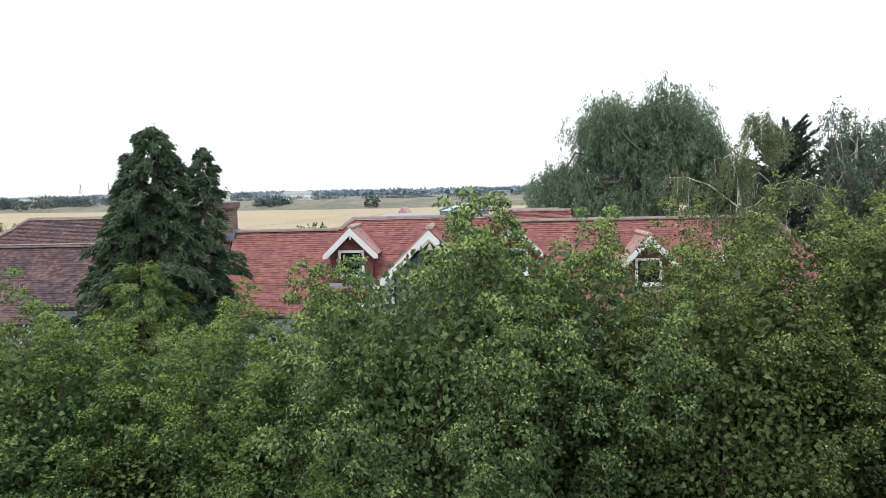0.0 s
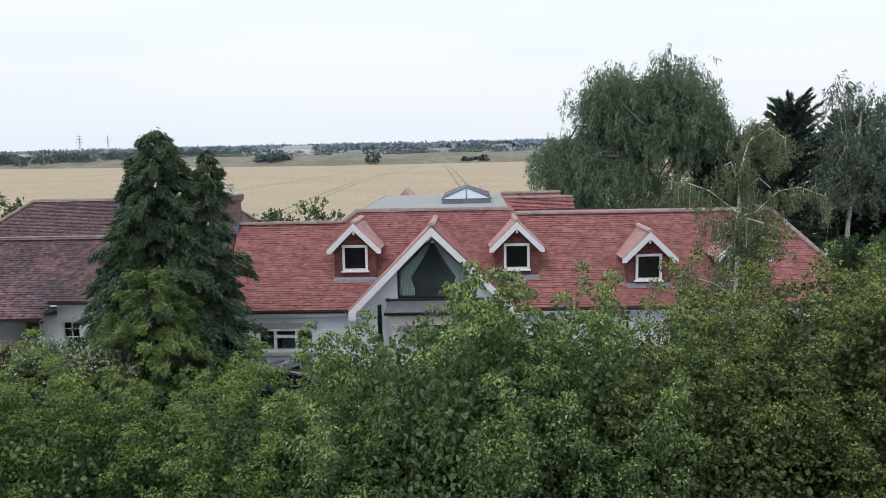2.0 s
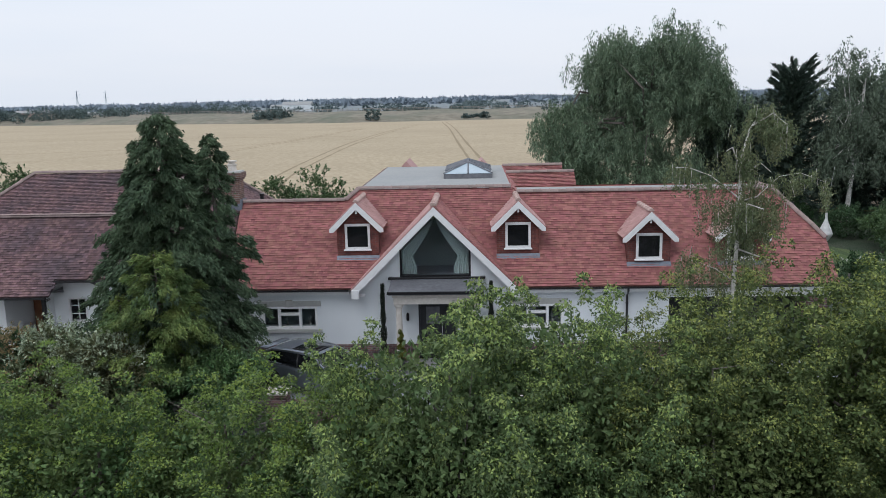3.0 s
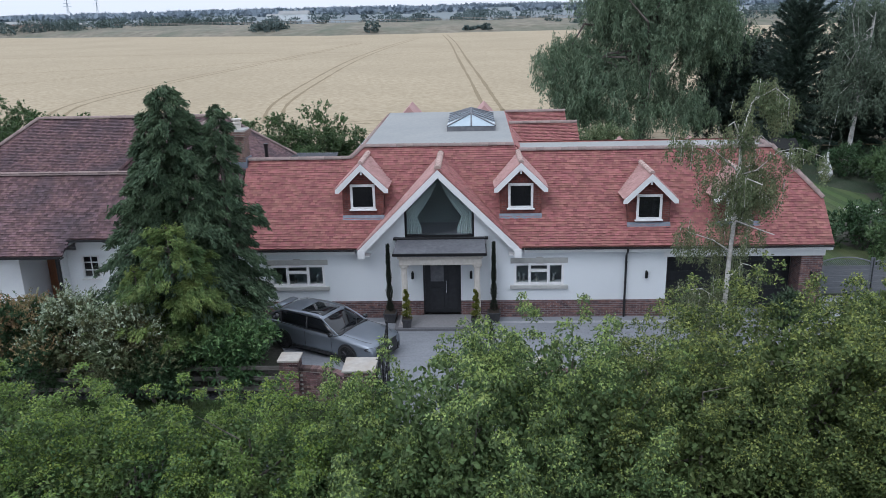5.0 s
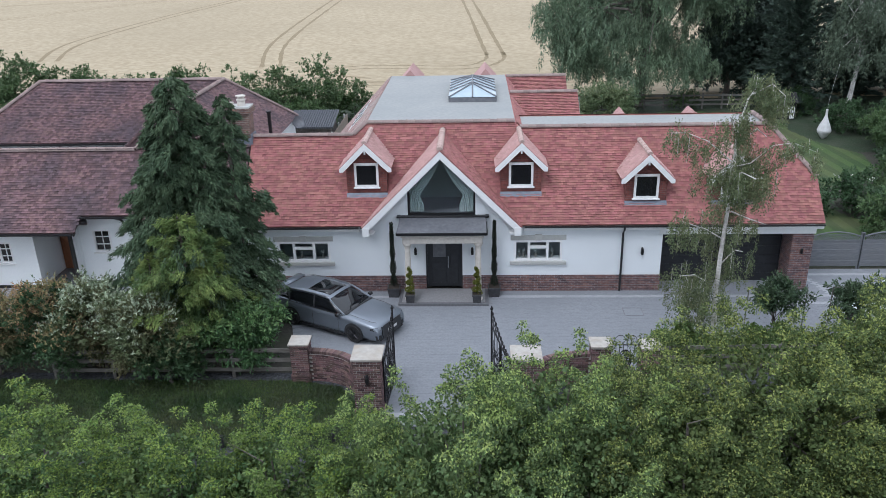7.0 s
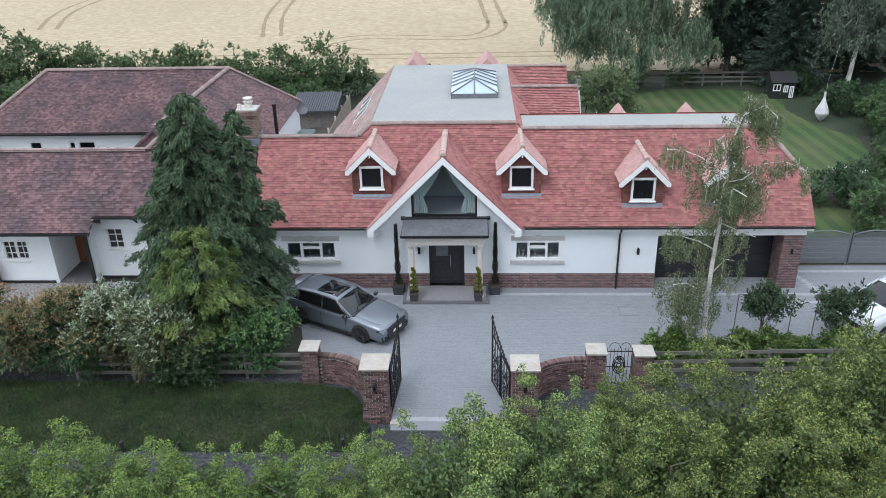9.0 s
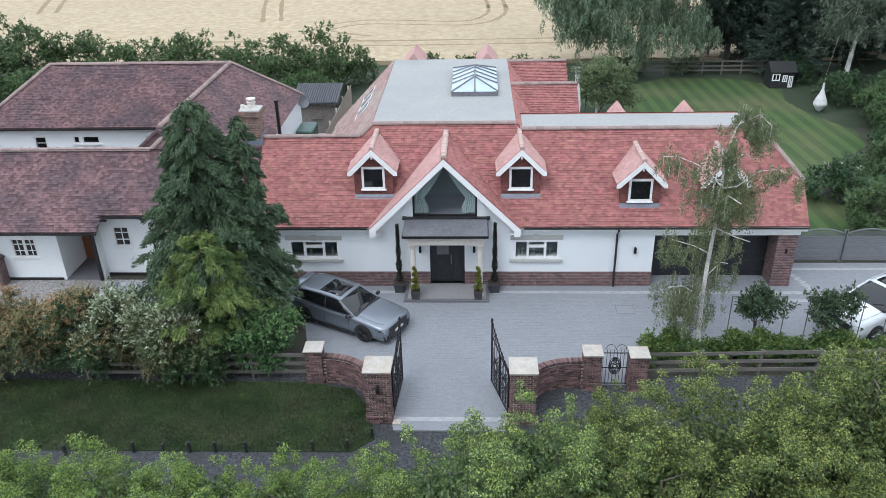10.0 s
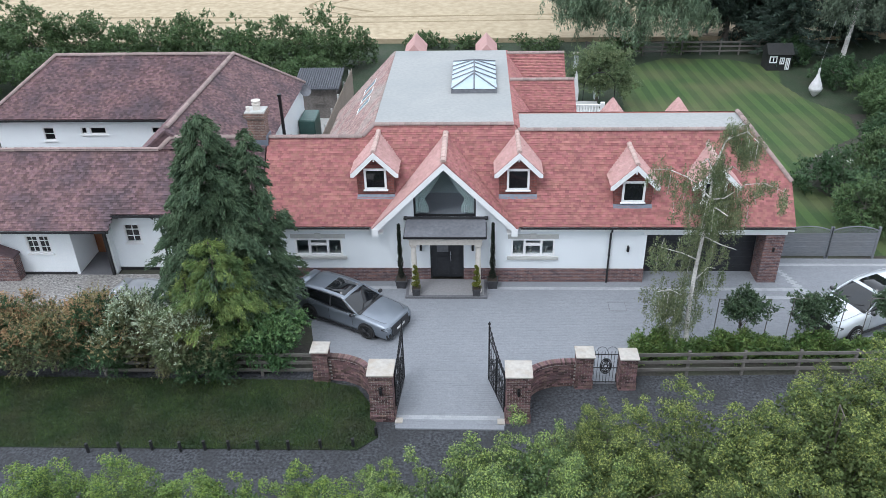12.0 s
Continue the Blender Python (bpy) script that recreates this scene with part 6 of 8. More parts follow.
rail_fence(-12.5, -4.64, -6.62, -6.5, "grey timber post and rail fence below hedge", 4)
rail_fence(7.02, 25.0, -6.35, -5.8, "grey timber post and rail fence along drive", 9)
for i, (x, y) in enumerate(((-11.5, -10.45), (-10.45, -10.39), (-9.4, -10.29), (-8.43, -10.33), (-7.64, -10.26), (-6.83, -10.24), (-5.87, -10.23), (-4.85, -10.21), (-3.8, -10.15), (-2.73, -10.07), (-2.02, -9.53))):
    tagged(part("verge_post", boxes((x - 0.045, x + 0.045, y - 0.045, y + 0.045, 0.0, 0.42), bevel=0.012), BLACK_PLASTIC, None), "short dark timber post on verge edge", "post", "verge posts")

# arched lattice panels between garage and boundary
PANEL = material("grey_fence_panel", (0.12, 0.125, 0.135), (0.18, 0.19, 0.205), 8, 0.85, 0.2, 40, (0.15, 0.15, 0.15), 0.9, 0.5, stretch=(0.5, 4, 8))


def lattice_panel(x0, x1, y, label):
    t = thing("fence_panel", label, "fence panel", ((x0 + x1) / 2, y, 0), "arched fence panels")
    arch = lambda x: 1.42 + 0.22 * (1 - ((x - (x0 + x1) / 2) / ((x1 - x0) / 2)) ** 2)
    for k in range(9):
        z = 0.12 + k * 0.125
        part("slat", slab([(x0 + 0.04, y - 0.012 - 0.012 * (k % 2), z), (x1 - 0.04, y - 0.012 - 0.012 * (k % 2), z), (x1 - 0.04, y - 0.012 - 0.012 * (k % 2), z + 0.135), (x0 + 0.04, y - 0.012 - 0.012 * (k % 2), z + 0.135)], (0, 0.012, 0)), PANEL, t)
    for xx in (x0, x1):
        part("post", boxes((xx - 0.05, xx + 0.05, y - 0.05, y + 0.05, 0, 1.62), bevel=0.008), PANEL, t)
    bm = bmesh.new()
    tube(bm, [(x0 + (x1 - x0) * k / 14, y, arch(x0 + (x1 - x0) * k / 14)) for k in range(15)], 0.03, 6)
    part("arch_rail", bm, PANEL, t)
    part("rail", boxes((x0 + 0.04, x1 - 0.04, y - 0.03, y + 0.03, 1.24, 1.29)), PANEL, t)
    bm = bmesh.new()
    n = 24
    for k in range(-3, n):
        for s in (-1, 1):
            xa = x0 + 0.05 + (x1 - x0 - 0.1) * k / n
            xb = xa + 0.32
            pts = []
            for j in range(5):
                x = xa + (xb - xa) * j / 4
                z = 1.29 + (0.34 * j / 4 if s > 0 else 0.34 - 0.34 * j / 4)
                if x0 + 0.05 < x < x1 - 0.05 and z < arch(x) - 0.01:
                    pts.append((x, y + 0.006 * s, z))
            if len(pts) > 1:
                tube(bm, pts, 0.011, 4)
    part("lattice", bm, PANEL, t, kind="stuff")


lattice_panel(15.05, 17.12, 2.1, "grey timber fence panel with arched lattice top")
lattice_panel(17.16, 19.2, 2.1, "grey timber fence panel with arched lattice top")

# ---- pots and clipped plants by the door ----
POT = material("dark_planter", (0.035, 0.035, 0.04), (0.06, 0.06, 0.065), 10, 0.7)
SPIRAL = material("clipped_golden_leaf", (0.12, 0.14, 0.022), (0.19, 0.2, 0.04), 6, 0.6, 0, 1, None, 1, 0, "island", 0.3, thin=0.2)
DARK_SPRAY = material("dark_cypress_leaf", (0.012, 0.02, 0.012), (0.025, 0.035, 0.02), 6, 0.7, 0, 1, None, 1, 0, "island", 0.3)
SOIL = material("pot_soil", (0.03, 0.022, 0.016), (0.05, 0.038, 0.028), 20, 0.95)


def planter(t, x, y, z, w, h):
    bm = bmesh.new()
    bmesh.ops.create_cone(bm, cap_ends=True, segments=4, radius1=w * 0.6, radius2=w * 0.707, depth=h, matrix=Matrix.Translation((x, y, z + h / 2)) @ Matrix.Rotation(radians(45), 4, "Z"))
    box(bm, x - w * 0.54, x + w * 0.54, y - w * 0.54, y + w * 0.54, z + h - 0.05, z + h + 0.003, 0.008)
    part("planter", bm, POT, t, "square dark planter")
    part("soil", boxes((x - w * 0.45, x + w * 0.45, y - w * 0.45, y + w * 0.45, z + h, z + h + 0.012)), SOIL, t)


def spiral_topiary(x, y, z, height):
    rng = np.random.default_rng(int(abs(x) * 100))
    t = thing("spiral_topiary", "yellow-green spiral topiary in square dark planter", "potted plant", (x, y, z), "spiral topiaries")
    planter(t, x, y, z, 0.34, 0.34)
    bm = bmesh.new()
    tube(bm, [(x, y, z + 0.3), (x, y, z + height)], [0.025, 0.01], 6)
    part("stem", bm, EARTH, t)
    n = 4200
    s = rng.random(n)
    turn = s * 2 * math.pi * 3.6
    r = 0.16 * (1 - 0.75 * s) * (0.8 + 0.3 * rng.random(n))
    c = np.stack([x + r * 0.75 * np.cos(turn), y + r * 0.75 * np.sin(turn), z + 0.38 + s * (height - 0.4)], 1)
    off = rng.normal(size=(n, 3))
    off *= (0.085 * (1 - 0.5 * s) / np.linalg.norm(off, axis=1))[:, None]
    v, f = leaf_quads(c + off, off + rng.normal(0, 0.03, (n, 3)), 0.035, 0.02, rng)
    part("foliage", mesh_of("foliage", v, f), SPIRAL, t, kind="stuff")


spiral_topiary(-1.22, -1.2, 0.15, 1.45)
spiral_topiary(1.34, -1.2, 0.15, 1.45)


def pot_cypress(x, y, height):
    rng = np.random.default_rng(int(abs(x) * 77))
    t = thing("pencil_cypress", "thin dark pencil cypress in square planter", "potted plant", (x, y, 0.04), "pencil cypresses")
    planter(t, x, y, 0.04, 0.46, 0.4)
    bm = bmesh.new()
    tube(bm, [(x, y, 0.4), (x, y, height)], [0.035, 0.01], 6)
    part("stem", bm, EARTH, t)
    n = 5200
    s = rng.random(n)
    r = (0.05 + 0.1 * (1 - s) * np.abs(np.sin(s * 13 + 1))) * rng.uniform(0.4, 1, n)
    a = rng.uniform(0, 6.28, n)
    c = np.stack([x + r * np.cos(a), y + r * np.sin(a), 0.5 + s * (height - 0.5)], 1)
    d = np.stack([np.cos(a) * 0.4, np.sin(a) * 0.4, np.ones(n)], 1) + rng.normal(0, 0.3, (n, 3))
    v, f = leaf_quads(c, d, 0.06, 0.018, rng)
    part("foliage", mesh_of("foliage", v, f), DARK_SPRAY, t, kind="stuff")


pot_cypress(-1.92, -0.42, 3.1)
pot_cypress(2.02, -0.42, 3.15)

# ---- roadside trees ----
BARK = material("grey_bark", (0.07, 0.06, 0.05), (0.13, 0.115, 0.1), 14, 0.95, 0.6, 40)
LEAF_MID = material("maple_leaf", (0.062, 0.105, 0.04), (0.105, 0.158, 0.06), 3, 0.5, 0, 1, (0.145, 0.195, 0.08), 1.1, 0.7, "island", 0.3, thin=0.18)
LEAF_LEFT = material("bright_leaf", (0.0516, 0.101, 0.0376), (0.0907, 0.15, 0.0536), 3, 0.45, 0, 1, (0.157, 0.201, 0.0644), 1.1, 0.8, "island", 0.3, thin=0.18)
LEAF_RIGHT = material("dark_leaf", (0.06, 0.092, 0.031), (0.1, 0.138, 0.046), 3, 0.55, 0, 1, (0.116, 0.146, 0.0554), 1.1, 0.6, "island", 0.3, thin=0.15)


# fresh tips are paler by nature; their brightness also paints light from above
YOUNG_LIT_MID = material("maple_lit_tip_leaf", (0.27, 0.36, 0.115), (0.42, 0.5, 0.175), 3, 0.5, 0, 1, (0.276, 0.376, 0.106), 1.1, 0.7, "island", 0.25, thin=0.4)
YOUNG_LIT_LEFT = material("yellow_lit_tip_leaf", (0.208, 0.29, 0.063), (0.32, 0.405, 0.105), 3, 0.45, 0, 1, (0.132, 0.232, 0.0674), 1.1, 0.7, "island", 0.25, thin=0.4)
YOUNG_LIT_RIGHT = material("dark_lit_tip_leaf", (0.2, 0.25, 0.07), (0.33, 0.37, 0.115), 3, 0.55, 0, 1, (0.314, 0.352, 0.0986), 1.1, 0.6, "island", 0.25, thin=0.35)


def tuft_leaves(rng, centres, radii, count, leaf, width, droop=0.6, squash=0.8, young_from=0.0, young_range=1.0, young_share=0.8):
    """Rounded tufts of overlapping leaves that hang outward like shingles; gives the older leaves and, apart, the young ones on top."""
    P, D, N, T = [], [], [], []
    mean = np.mean(radii)
    for c, r in zip(centres, radii):
        k = max(12, int(count * (r / mean) ** 2))
        v = rng.normal(size=(k, 3))
        v /= np.linalg.norm(v, axis=1, keepdims=True)
        v[:, 2] = np.where(v[:, 2] < -0.4, -v[:, 2], v[:, 2])
        P.append(c + v * [1, 1, squash] * (r * rng.uniform(0.5, 1.12, k))[:, None])
        D.append(v * [0.9, 0.9, 0.25] + [0, 0, -droop] + rng.normal(0, 0.6, (k, 3)))
        N.append(v + rng.normal(0, 0.5, (k, 3)) + [0, 0, 0.1])
        # pale leaves only high up and on tuft tops, as painted top light
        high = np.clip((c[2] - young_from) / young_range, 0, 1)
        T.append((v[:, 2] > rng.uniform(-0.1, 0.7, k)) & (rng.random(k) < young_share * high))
    P, D, N, T = (np.concatenate(q) for q in (P, D, N, T))
    D /= np.linalg.norm(D, axis=1, keepdims=True)
    S = np.cross(D, N)
    S /= np.linalg.norm(S, axis=1, keepdims=True) + 1e-9
    ln = leaf * rng.uniform(0.6, 1.35, len(P))[:, None]
    wd = width * rng.uniform(0.65, 1.3, len(P))[:, None]
    mid = P + D * ln * 0.45
    quads = np.stack([P, mid + S * wd * 0.5, P + D * ln, mid - S * wd * 0.5], 1)
    return [(q.reshape(-1, 3), np.arange(4 * len(q)).reshape(-1, 4)) for q in (quads[~T], quads[T])]


def bough_tufts(rng, centre, radii, boughs, per, bough_r, tuft_r, low=-0.7):
    """Tufts gathered into upright tapering plumes on separate boughs, so that dark gaps stay between them."""
    heads = np.concatenate([lumpy_points(rng, boughs, centre, radii, 0.6, low), lumpy_points(rng, 16, (centre[0], centre[1], centre[2] - radii[2] * 0.8), (radii[0] * 0.95, radii[1] * 0.95, radii[2] * 0.5), 0.5, -1.0)])
    core = np.array(centre) - [0, 0, radii[2] * 0.5]
    cs, rs = [], []
    for h in heads:
        r = bough_r * rng.uniform(0.7, 1.25)
        tall = r * rng.uniform(1.7, 2.5)
        out = (h - core) / (np.linalg.norm(h - core) + 1e-6)
        for i in range(per):
            u, turn = ((i + rng.random()) / per) ** 0.85, rng.uniform(0, 2 * math.pi)
            q = r * (1 - 0.85 * u) * math.sqrt(rng.uniform(0.25, 1))
            cs.append(h + [math.cos(turn) * q + out[0] * 0.3 * u, math.sin(turn) * q + out[1] * 0.3 * u, (u - 0.45) * tall])
            rs.append(tuft_r * (1.3 - 0.75 * u) * rng.uniform(0.75, 1.25))
    return heads, np.array(cs), np.array(rs)


def roadside(kind, seed):
    """One of three kinds of roadside tree, standing at the origin, 6 m high."""
    leafmat, young, leaf, width, label = {"mid": (LEAF_MID, YOUNG_LIT_MID, 0.042, 0.034, "leafy green maple with pale fresh tips"), "left": (LEAF_LEFT, YOUNG_LIT_LEFT, 0.044, 0.036, "leafy roadside tree with yellow-green oval leaves"),
                                          "right": (LEAF_RIGHT, YOUNG_LIT_RIGHT, 0.038, 0.033, "dense roadside tree with small dark green leaves")}[kind]
    boughs, per, bough_r, tuft_r, count, droop = {"mid": (50, 10, 0.5, 0.18, 160, 0.6), "left": (46, 10, 0.5, 0.175, 122, 0.2), "right": (48, 10, 0.48, 0.17, 118, 0.25)}[kind]
    rng = np.random.default_rng(seed)
    t = thing("roadside_tree", label, "tree", (0, 0, 0), "roadside trees")
    heads, cs, rs = bough_tufts(rng, (0, 0, 3.7), (1.7, 1.7, 1.85), boughs, per, bough_r, tuft_r, -1.0)
    part("trunk", trunk_mesh(rng, (0, 0, 0), (0.1, 0, 5.0), 0.07, heads[rng.choice(len(heads), 22, False)]), BARK, t)
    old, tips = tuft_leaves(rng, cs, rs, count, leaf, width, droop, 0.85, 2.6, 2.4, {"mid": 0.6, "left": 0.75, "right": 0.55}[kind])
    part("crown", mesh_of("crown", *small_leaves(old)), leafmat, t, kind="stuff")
    part("fresh_growth", mesh_of("fresh_growth", *small_leaves(tips)), young, t, "paler young leaves, kept to the top as painted light", "stuff")
    # older, larger leaves in the shade of the crown
    n = 10500
    v = rng.normal(size=(n, 3))
    v *= (rng.uniform(0.3, 0.88, n) / np.linalg.norm(v, axis=1))[:, None]
    inner = leaf_quads(np.array([0, 0, 3.35]) + v * [1.7, 1.7, 2.15], v + rng.normal(0, 0.9, (n, 3)), 0.085, 0.065, rng)
    part("inner_foliage", mesh_of("inner_foliage", *inner), leafmat, t, "shaded older leaves", "stuff")
    return t


FRONT = {"mid": [(0.95, -17.9, 7.6, 1.1), (2.9, -16.8, 7.5, 1.1), (0.0, -17.3, 6.7, 0.9), (2.0, -21.0, 4.8, 0.95)],
         "left": [(-8.8, -17.0, 6.3, 1.2), (-6.3, -17.2, 6.3, 1.1), (-4.2, -17.4, 6.3, 1.05), (-2.3, -17.2, 6.05, 1.0), (-0.8, -17.8, 6.0, 0.95), (-4.6, -20.4, 4.6, 0.95)],
         "right": [(4.9, -17.3, 6.9, 1.05), (6.7, -16.2, 7.8, 1.2), (9.3, -15.4, 8.1, 1.25), (12.0, -15.2, 8.4, 1.3), (4.6, -14.7, 6.3, 0.85), (8.4, -18.4, 6.9, 1.1)]}


def plant_row():
    for k, (kind, places) in enumerate(FRONT.items()):
        models = [roadside(kind, 40 + 3 * k + j) for j in range(2)]
        for i, (x, y, top, wide) in enumerate(places):
            m = Matrix.Translation((x, y, 0)) @ Matrix.Rotation(i * 2.1 + k, 4, "Z") @ Matrix.Diagonal((wide, wide, top / 6.15, 1))
            if i < 2:
                models[i].matrix_basis = m
            else:
                plant_copy(models[i % 2], m)


def plant_copy(ob, m):
    keep = ob.matrix_basis.copy()
    ob.matrix_basis = Matrix.Identity(4)
    made = copy_thing(ob, m)
    ob.matrix_basis = keep
    return made


plant_row()

# ---- shrubs and trees in the gardens ----
CONIFER = material("cypress_leaf", (0.04, 0.07, 0.04), (0.085, 0.128, 0.068), 2, 0.6, 0, 1, (0.105, 0.15, 0.082), 0.9, 0.5, "island", 0.35, thin=0.1)
GOLDEN = material("golden_cypress_leaf", (0.09, 0.145, 0.042), (0.24, 0.3, 0.088), 1.6, 0.6, 0, 1, (0.05, 0.098, 0.045), 0.9, 0.8, "island", 0.35, thin=0.15)
LAUREL = material("laurel_leaf", (0.042, 0.09, 0.036), (0.085, 0.155, 0.058), 3, 0.3, 0, 1, (0.0625, 0.125, 0.06), 1.0, 0.5, "island", 0.3, thin=0.1)
GREY_LEAF = material("variegated_leaf", (0.247, 0.305, 0.195), (0.494, 0.546, 0.416), 3, 0.55, 0, 1, (0.195, 0.26, 0.143), 1.2, 0.6, "island", 0.45, thin=0.2)
RED_LEAF = material("russet_leaf", (0.221, 0.156, 0.078), (0.416, 0.267, 0.15), 2, 0.55, 0, 1, (0.182, 0.202, 0.091), 0.9, 0.7, "island", 0.4, thin=0.25)
BIRCH_LEAF = material("birch_leaf", (0.105, 0.14, 0.07), (0.2, 0.24, 0.125), 3, 0.5, 0, 1, (0.22, 0.2, 0.11), 1.4, 0.4, "island", 0.35, thin=0.25)
BIRCH_BARK = material("birch_bark", (0.5, 0.48, 0.45), (0.74, 0.72, 0.69), 6, 0.8, 0.3, 30, (0.1, 0.09, 0.08), 3.0, 0.55, stretch=(1, 1, 3))
WILLOW = material("willow_leaf", (0.103, 0.154, 0.0976), (0.184, 0.243, 0.155), 1, 0.45, 0, 1, (0.126, 0.178, 0.103), 0.3, 0.6, "island", 0.4, thin=0.2)
DARK_FIR = material("dark_fir_leaf", (0.0315, 0.0535, 0.0409), (0.0567, 0.0882, 0.063), 1, 0.65, 0, 1, None, 1, 0, "island", 0.4)
BED_LEAF = material("bed_laurel_leaf", (0.065, 0.12, 0.035), (0.17, 0.235, 0.07), 3, 0.35, 0, 1, (0.0425, 0.0902, 0.034), 1.4, 0.6, "island", 0.35, thin=0.2)
LAUREL_TIP = material("laurel_tip_leaf", (0.1, 0.18, 0.07), (0.18, 0.28, 0.11), 3, 0.3, 0, 1, (0.09, 0.17, 0.08), 1.0, 0.5, "island", 0.3, thin=0.15)
PLEACHED = material("pleached_leaf", (0.035, 0.062, 0.034), (0.075, 0.115, 0.058), 3, 0.4, 0, 1, (0.06, 0.09, 0.05), 1.2, 0.4, "island", 0.3, thin=0.1)
MIXED_LEAF = material("mixed_hedge_leaf", (0.0862, 0.121, 0.0575), (0.161, 0.19, 0.0978), 3, 0.5, 0, 1, (0.161, 0.109, 0.0575), 0.8, 0.7, "island", 0.4, thin=0.25)
BIRCH_FAR = material("hazy_birch_leaf", (0.101, 0.135, 0.0945), (0.155, 0.196, 0.135), 1, 0.6, 0, 1, (0.081, 0.108, 0.081), 0.5, 0.6, "island", 0.3, thin=0.2)
SHRUB = material("garden_shrub_leaf", (0.0368, 0.075, 0.0325), (0.0644, 0.115, 0.052), 3, 0.5, 0, 1, (0.0828, 0.13, 0.065), 0.7, 0.5, "island", 0.3, thin=0.2)
HEDGE = material("field_hedge_leaf", (0.058, 0.103, 0.042), (0.108, 0.168, 0.068), 2, 0.55, 0, 1, (0.106, 0.144, 0.0715), 0.4, 0.6, "island", 0.3, thin=0.2)
APPLE = material("fruit_tree_leaf", (0.085, 0.13, 0.06), (0.17, 0.22, 0.11), 3, 0.5, 0, 1, (0.2, 0.23, 0.12), 0.8, 0.6, "island", 0.35, thin=0.25)
FLOWER = material("white_flower", (0.55, 0.56, 0.5), (0.68, 0.68, 0.62), 4, 0.6)


def drooping_conifer(name, label, axes, leafmat, seed, branches=120, tufts=12, leaves=26, leaf=0.15, width=0.045, z_low=0.4, category="conifer", droop=0.55, hang=0.5, tuft_r=0.08, out=0.35, rise=0.3, power=0.7):
    """A conifer of one or more leaders (x, y, height, spread): arching branches of uneven length, hung with separate tufts."""
    rng = np.random.default_rng(seed)
    t = thing(name, label, category, (axes[0][0], axes[0][1], 0))
    P, D = [], []
    wood = bmesh.new()
    for k, (x, y, h, spread) in enumerate(axes):
        lean = rng.normal(0, 0.12, 2)
        tube(wood, [(x, y, 0), (x + lean[0], y + lean[1], h * 0.5), (x, y, h * 0.97)], [0.16, 0.1, 0.015], 8)
        n = max(12, int(branches * (h / axes[0][2]) * (1 if k == 0 else 0.6)))
        for i in range(n):
            f = ((i + rng.random()) / n) ** 0.9
            z0 = z_low + f * (h - z_low)
            long = spread * max(0.04, (1 - f) ** power) * rng.choice([rng.uniform(0.4, 0.7), rng.uniform(0.7, 0.95), rng.uniform(1.0, 1.5)]) + rng.uniform(0.05, 0.3)
            a = i * 2.4 + rng.normal(0, 0.4)
            d = np.array([math.cos(a), math.sin(a), 0])
            e = np.array([-d[1], d[0], 0])
            m = max(4, int(tufts * (0.3 + 0.7 * long / spread)))
            for j in range(m):
                s = rng.uniform(0.2, 1) ** 0.75 if j else 1.0
                q = np.array([x, y, z0 + long * (rise * s - droop * s * s)]) + d * long * s + e * rng.normal(0, 0.17) * long * s
                go = d * out + e * rng.normal(0, 0.25) + np.array([0, 0, -1.0 + rng.normal(0, 0.2)])
                go /= np.linalg.norm(go)
                ln = hang * rng.uniform(0.5, 1.25) * (0.35 + 0.65 * min(1, long / 1.2))
                u = rng.random(leaves)
                P.append(np.maximum(q + go * (u * ln)[:, None] + rng.normal(0, tuft_r, (leaves, 3)) * (1.15 - 0.8 * u)[:, None], [-99, -99, 0.12]))
                D.append(go + d * 0.25 + rng.normal(0, 0.33, (leaves, 3)))
            if i % 3 == 0:
                tube(wood, [(x, y, z0), tuple(np.array([x, y, z0]) + d * long * 0.5 + [0, 0, long * (rise * 0.5 - droop * 0.25)]), tuple(np.array([x, y, z0]) + d * long * 0.92 + [0, 0, long * (rise * 0.92 - droop * 0.85)])], [0.03, 0.018, 0.006], 4)
    part("trunk", wood, BARK, t)
    v, f = leaf_quads(np.concatenate(P), np.concatenate(D), leaf, width, rng, 0.12, flat=0.3)
    part("crown", mesh_of("crown", *small_leaves((v, f))), leafmat, t, kind="stuff")
    return t


drooping_conifer("drooping_cypress", "tall dark green drooping cypress with two leaders", [(-8.15, -4.2, 9.35, 2.0), (-7.65, -4.1, 8.4, 1.5), (-6.7, -3.9, 8.7, 0.95), (-9.2, -4.5, 6.4, 1.65), (-8.75, -4.3, 8.5, 1.25)], CONIFER, 11, 135, 22, 38, 0.125, 0.046, 2.3, power=0.78, hang=0.42, out=0.95, rise=0.42, droop=0.55, tuft_r=0.06)
drooping_conifer("golden_cypress", "smaller yellow-green cypress before the dark one", [(-7.95, -5.8, 5.3, 1.5), (-7.1, -5.5, 3.9, 0.85), (-9.0, -6.0, 4.0, 1.0), (-7.4, -5.7, 4.8, 1.05)], GOLDEN, 12, 70, 16, 40, 0.11, 0.036, 1.5, droop=0.2, hang=0.34, tuft_r=0.06, out=1.6, rise=0.5, power=0.75)


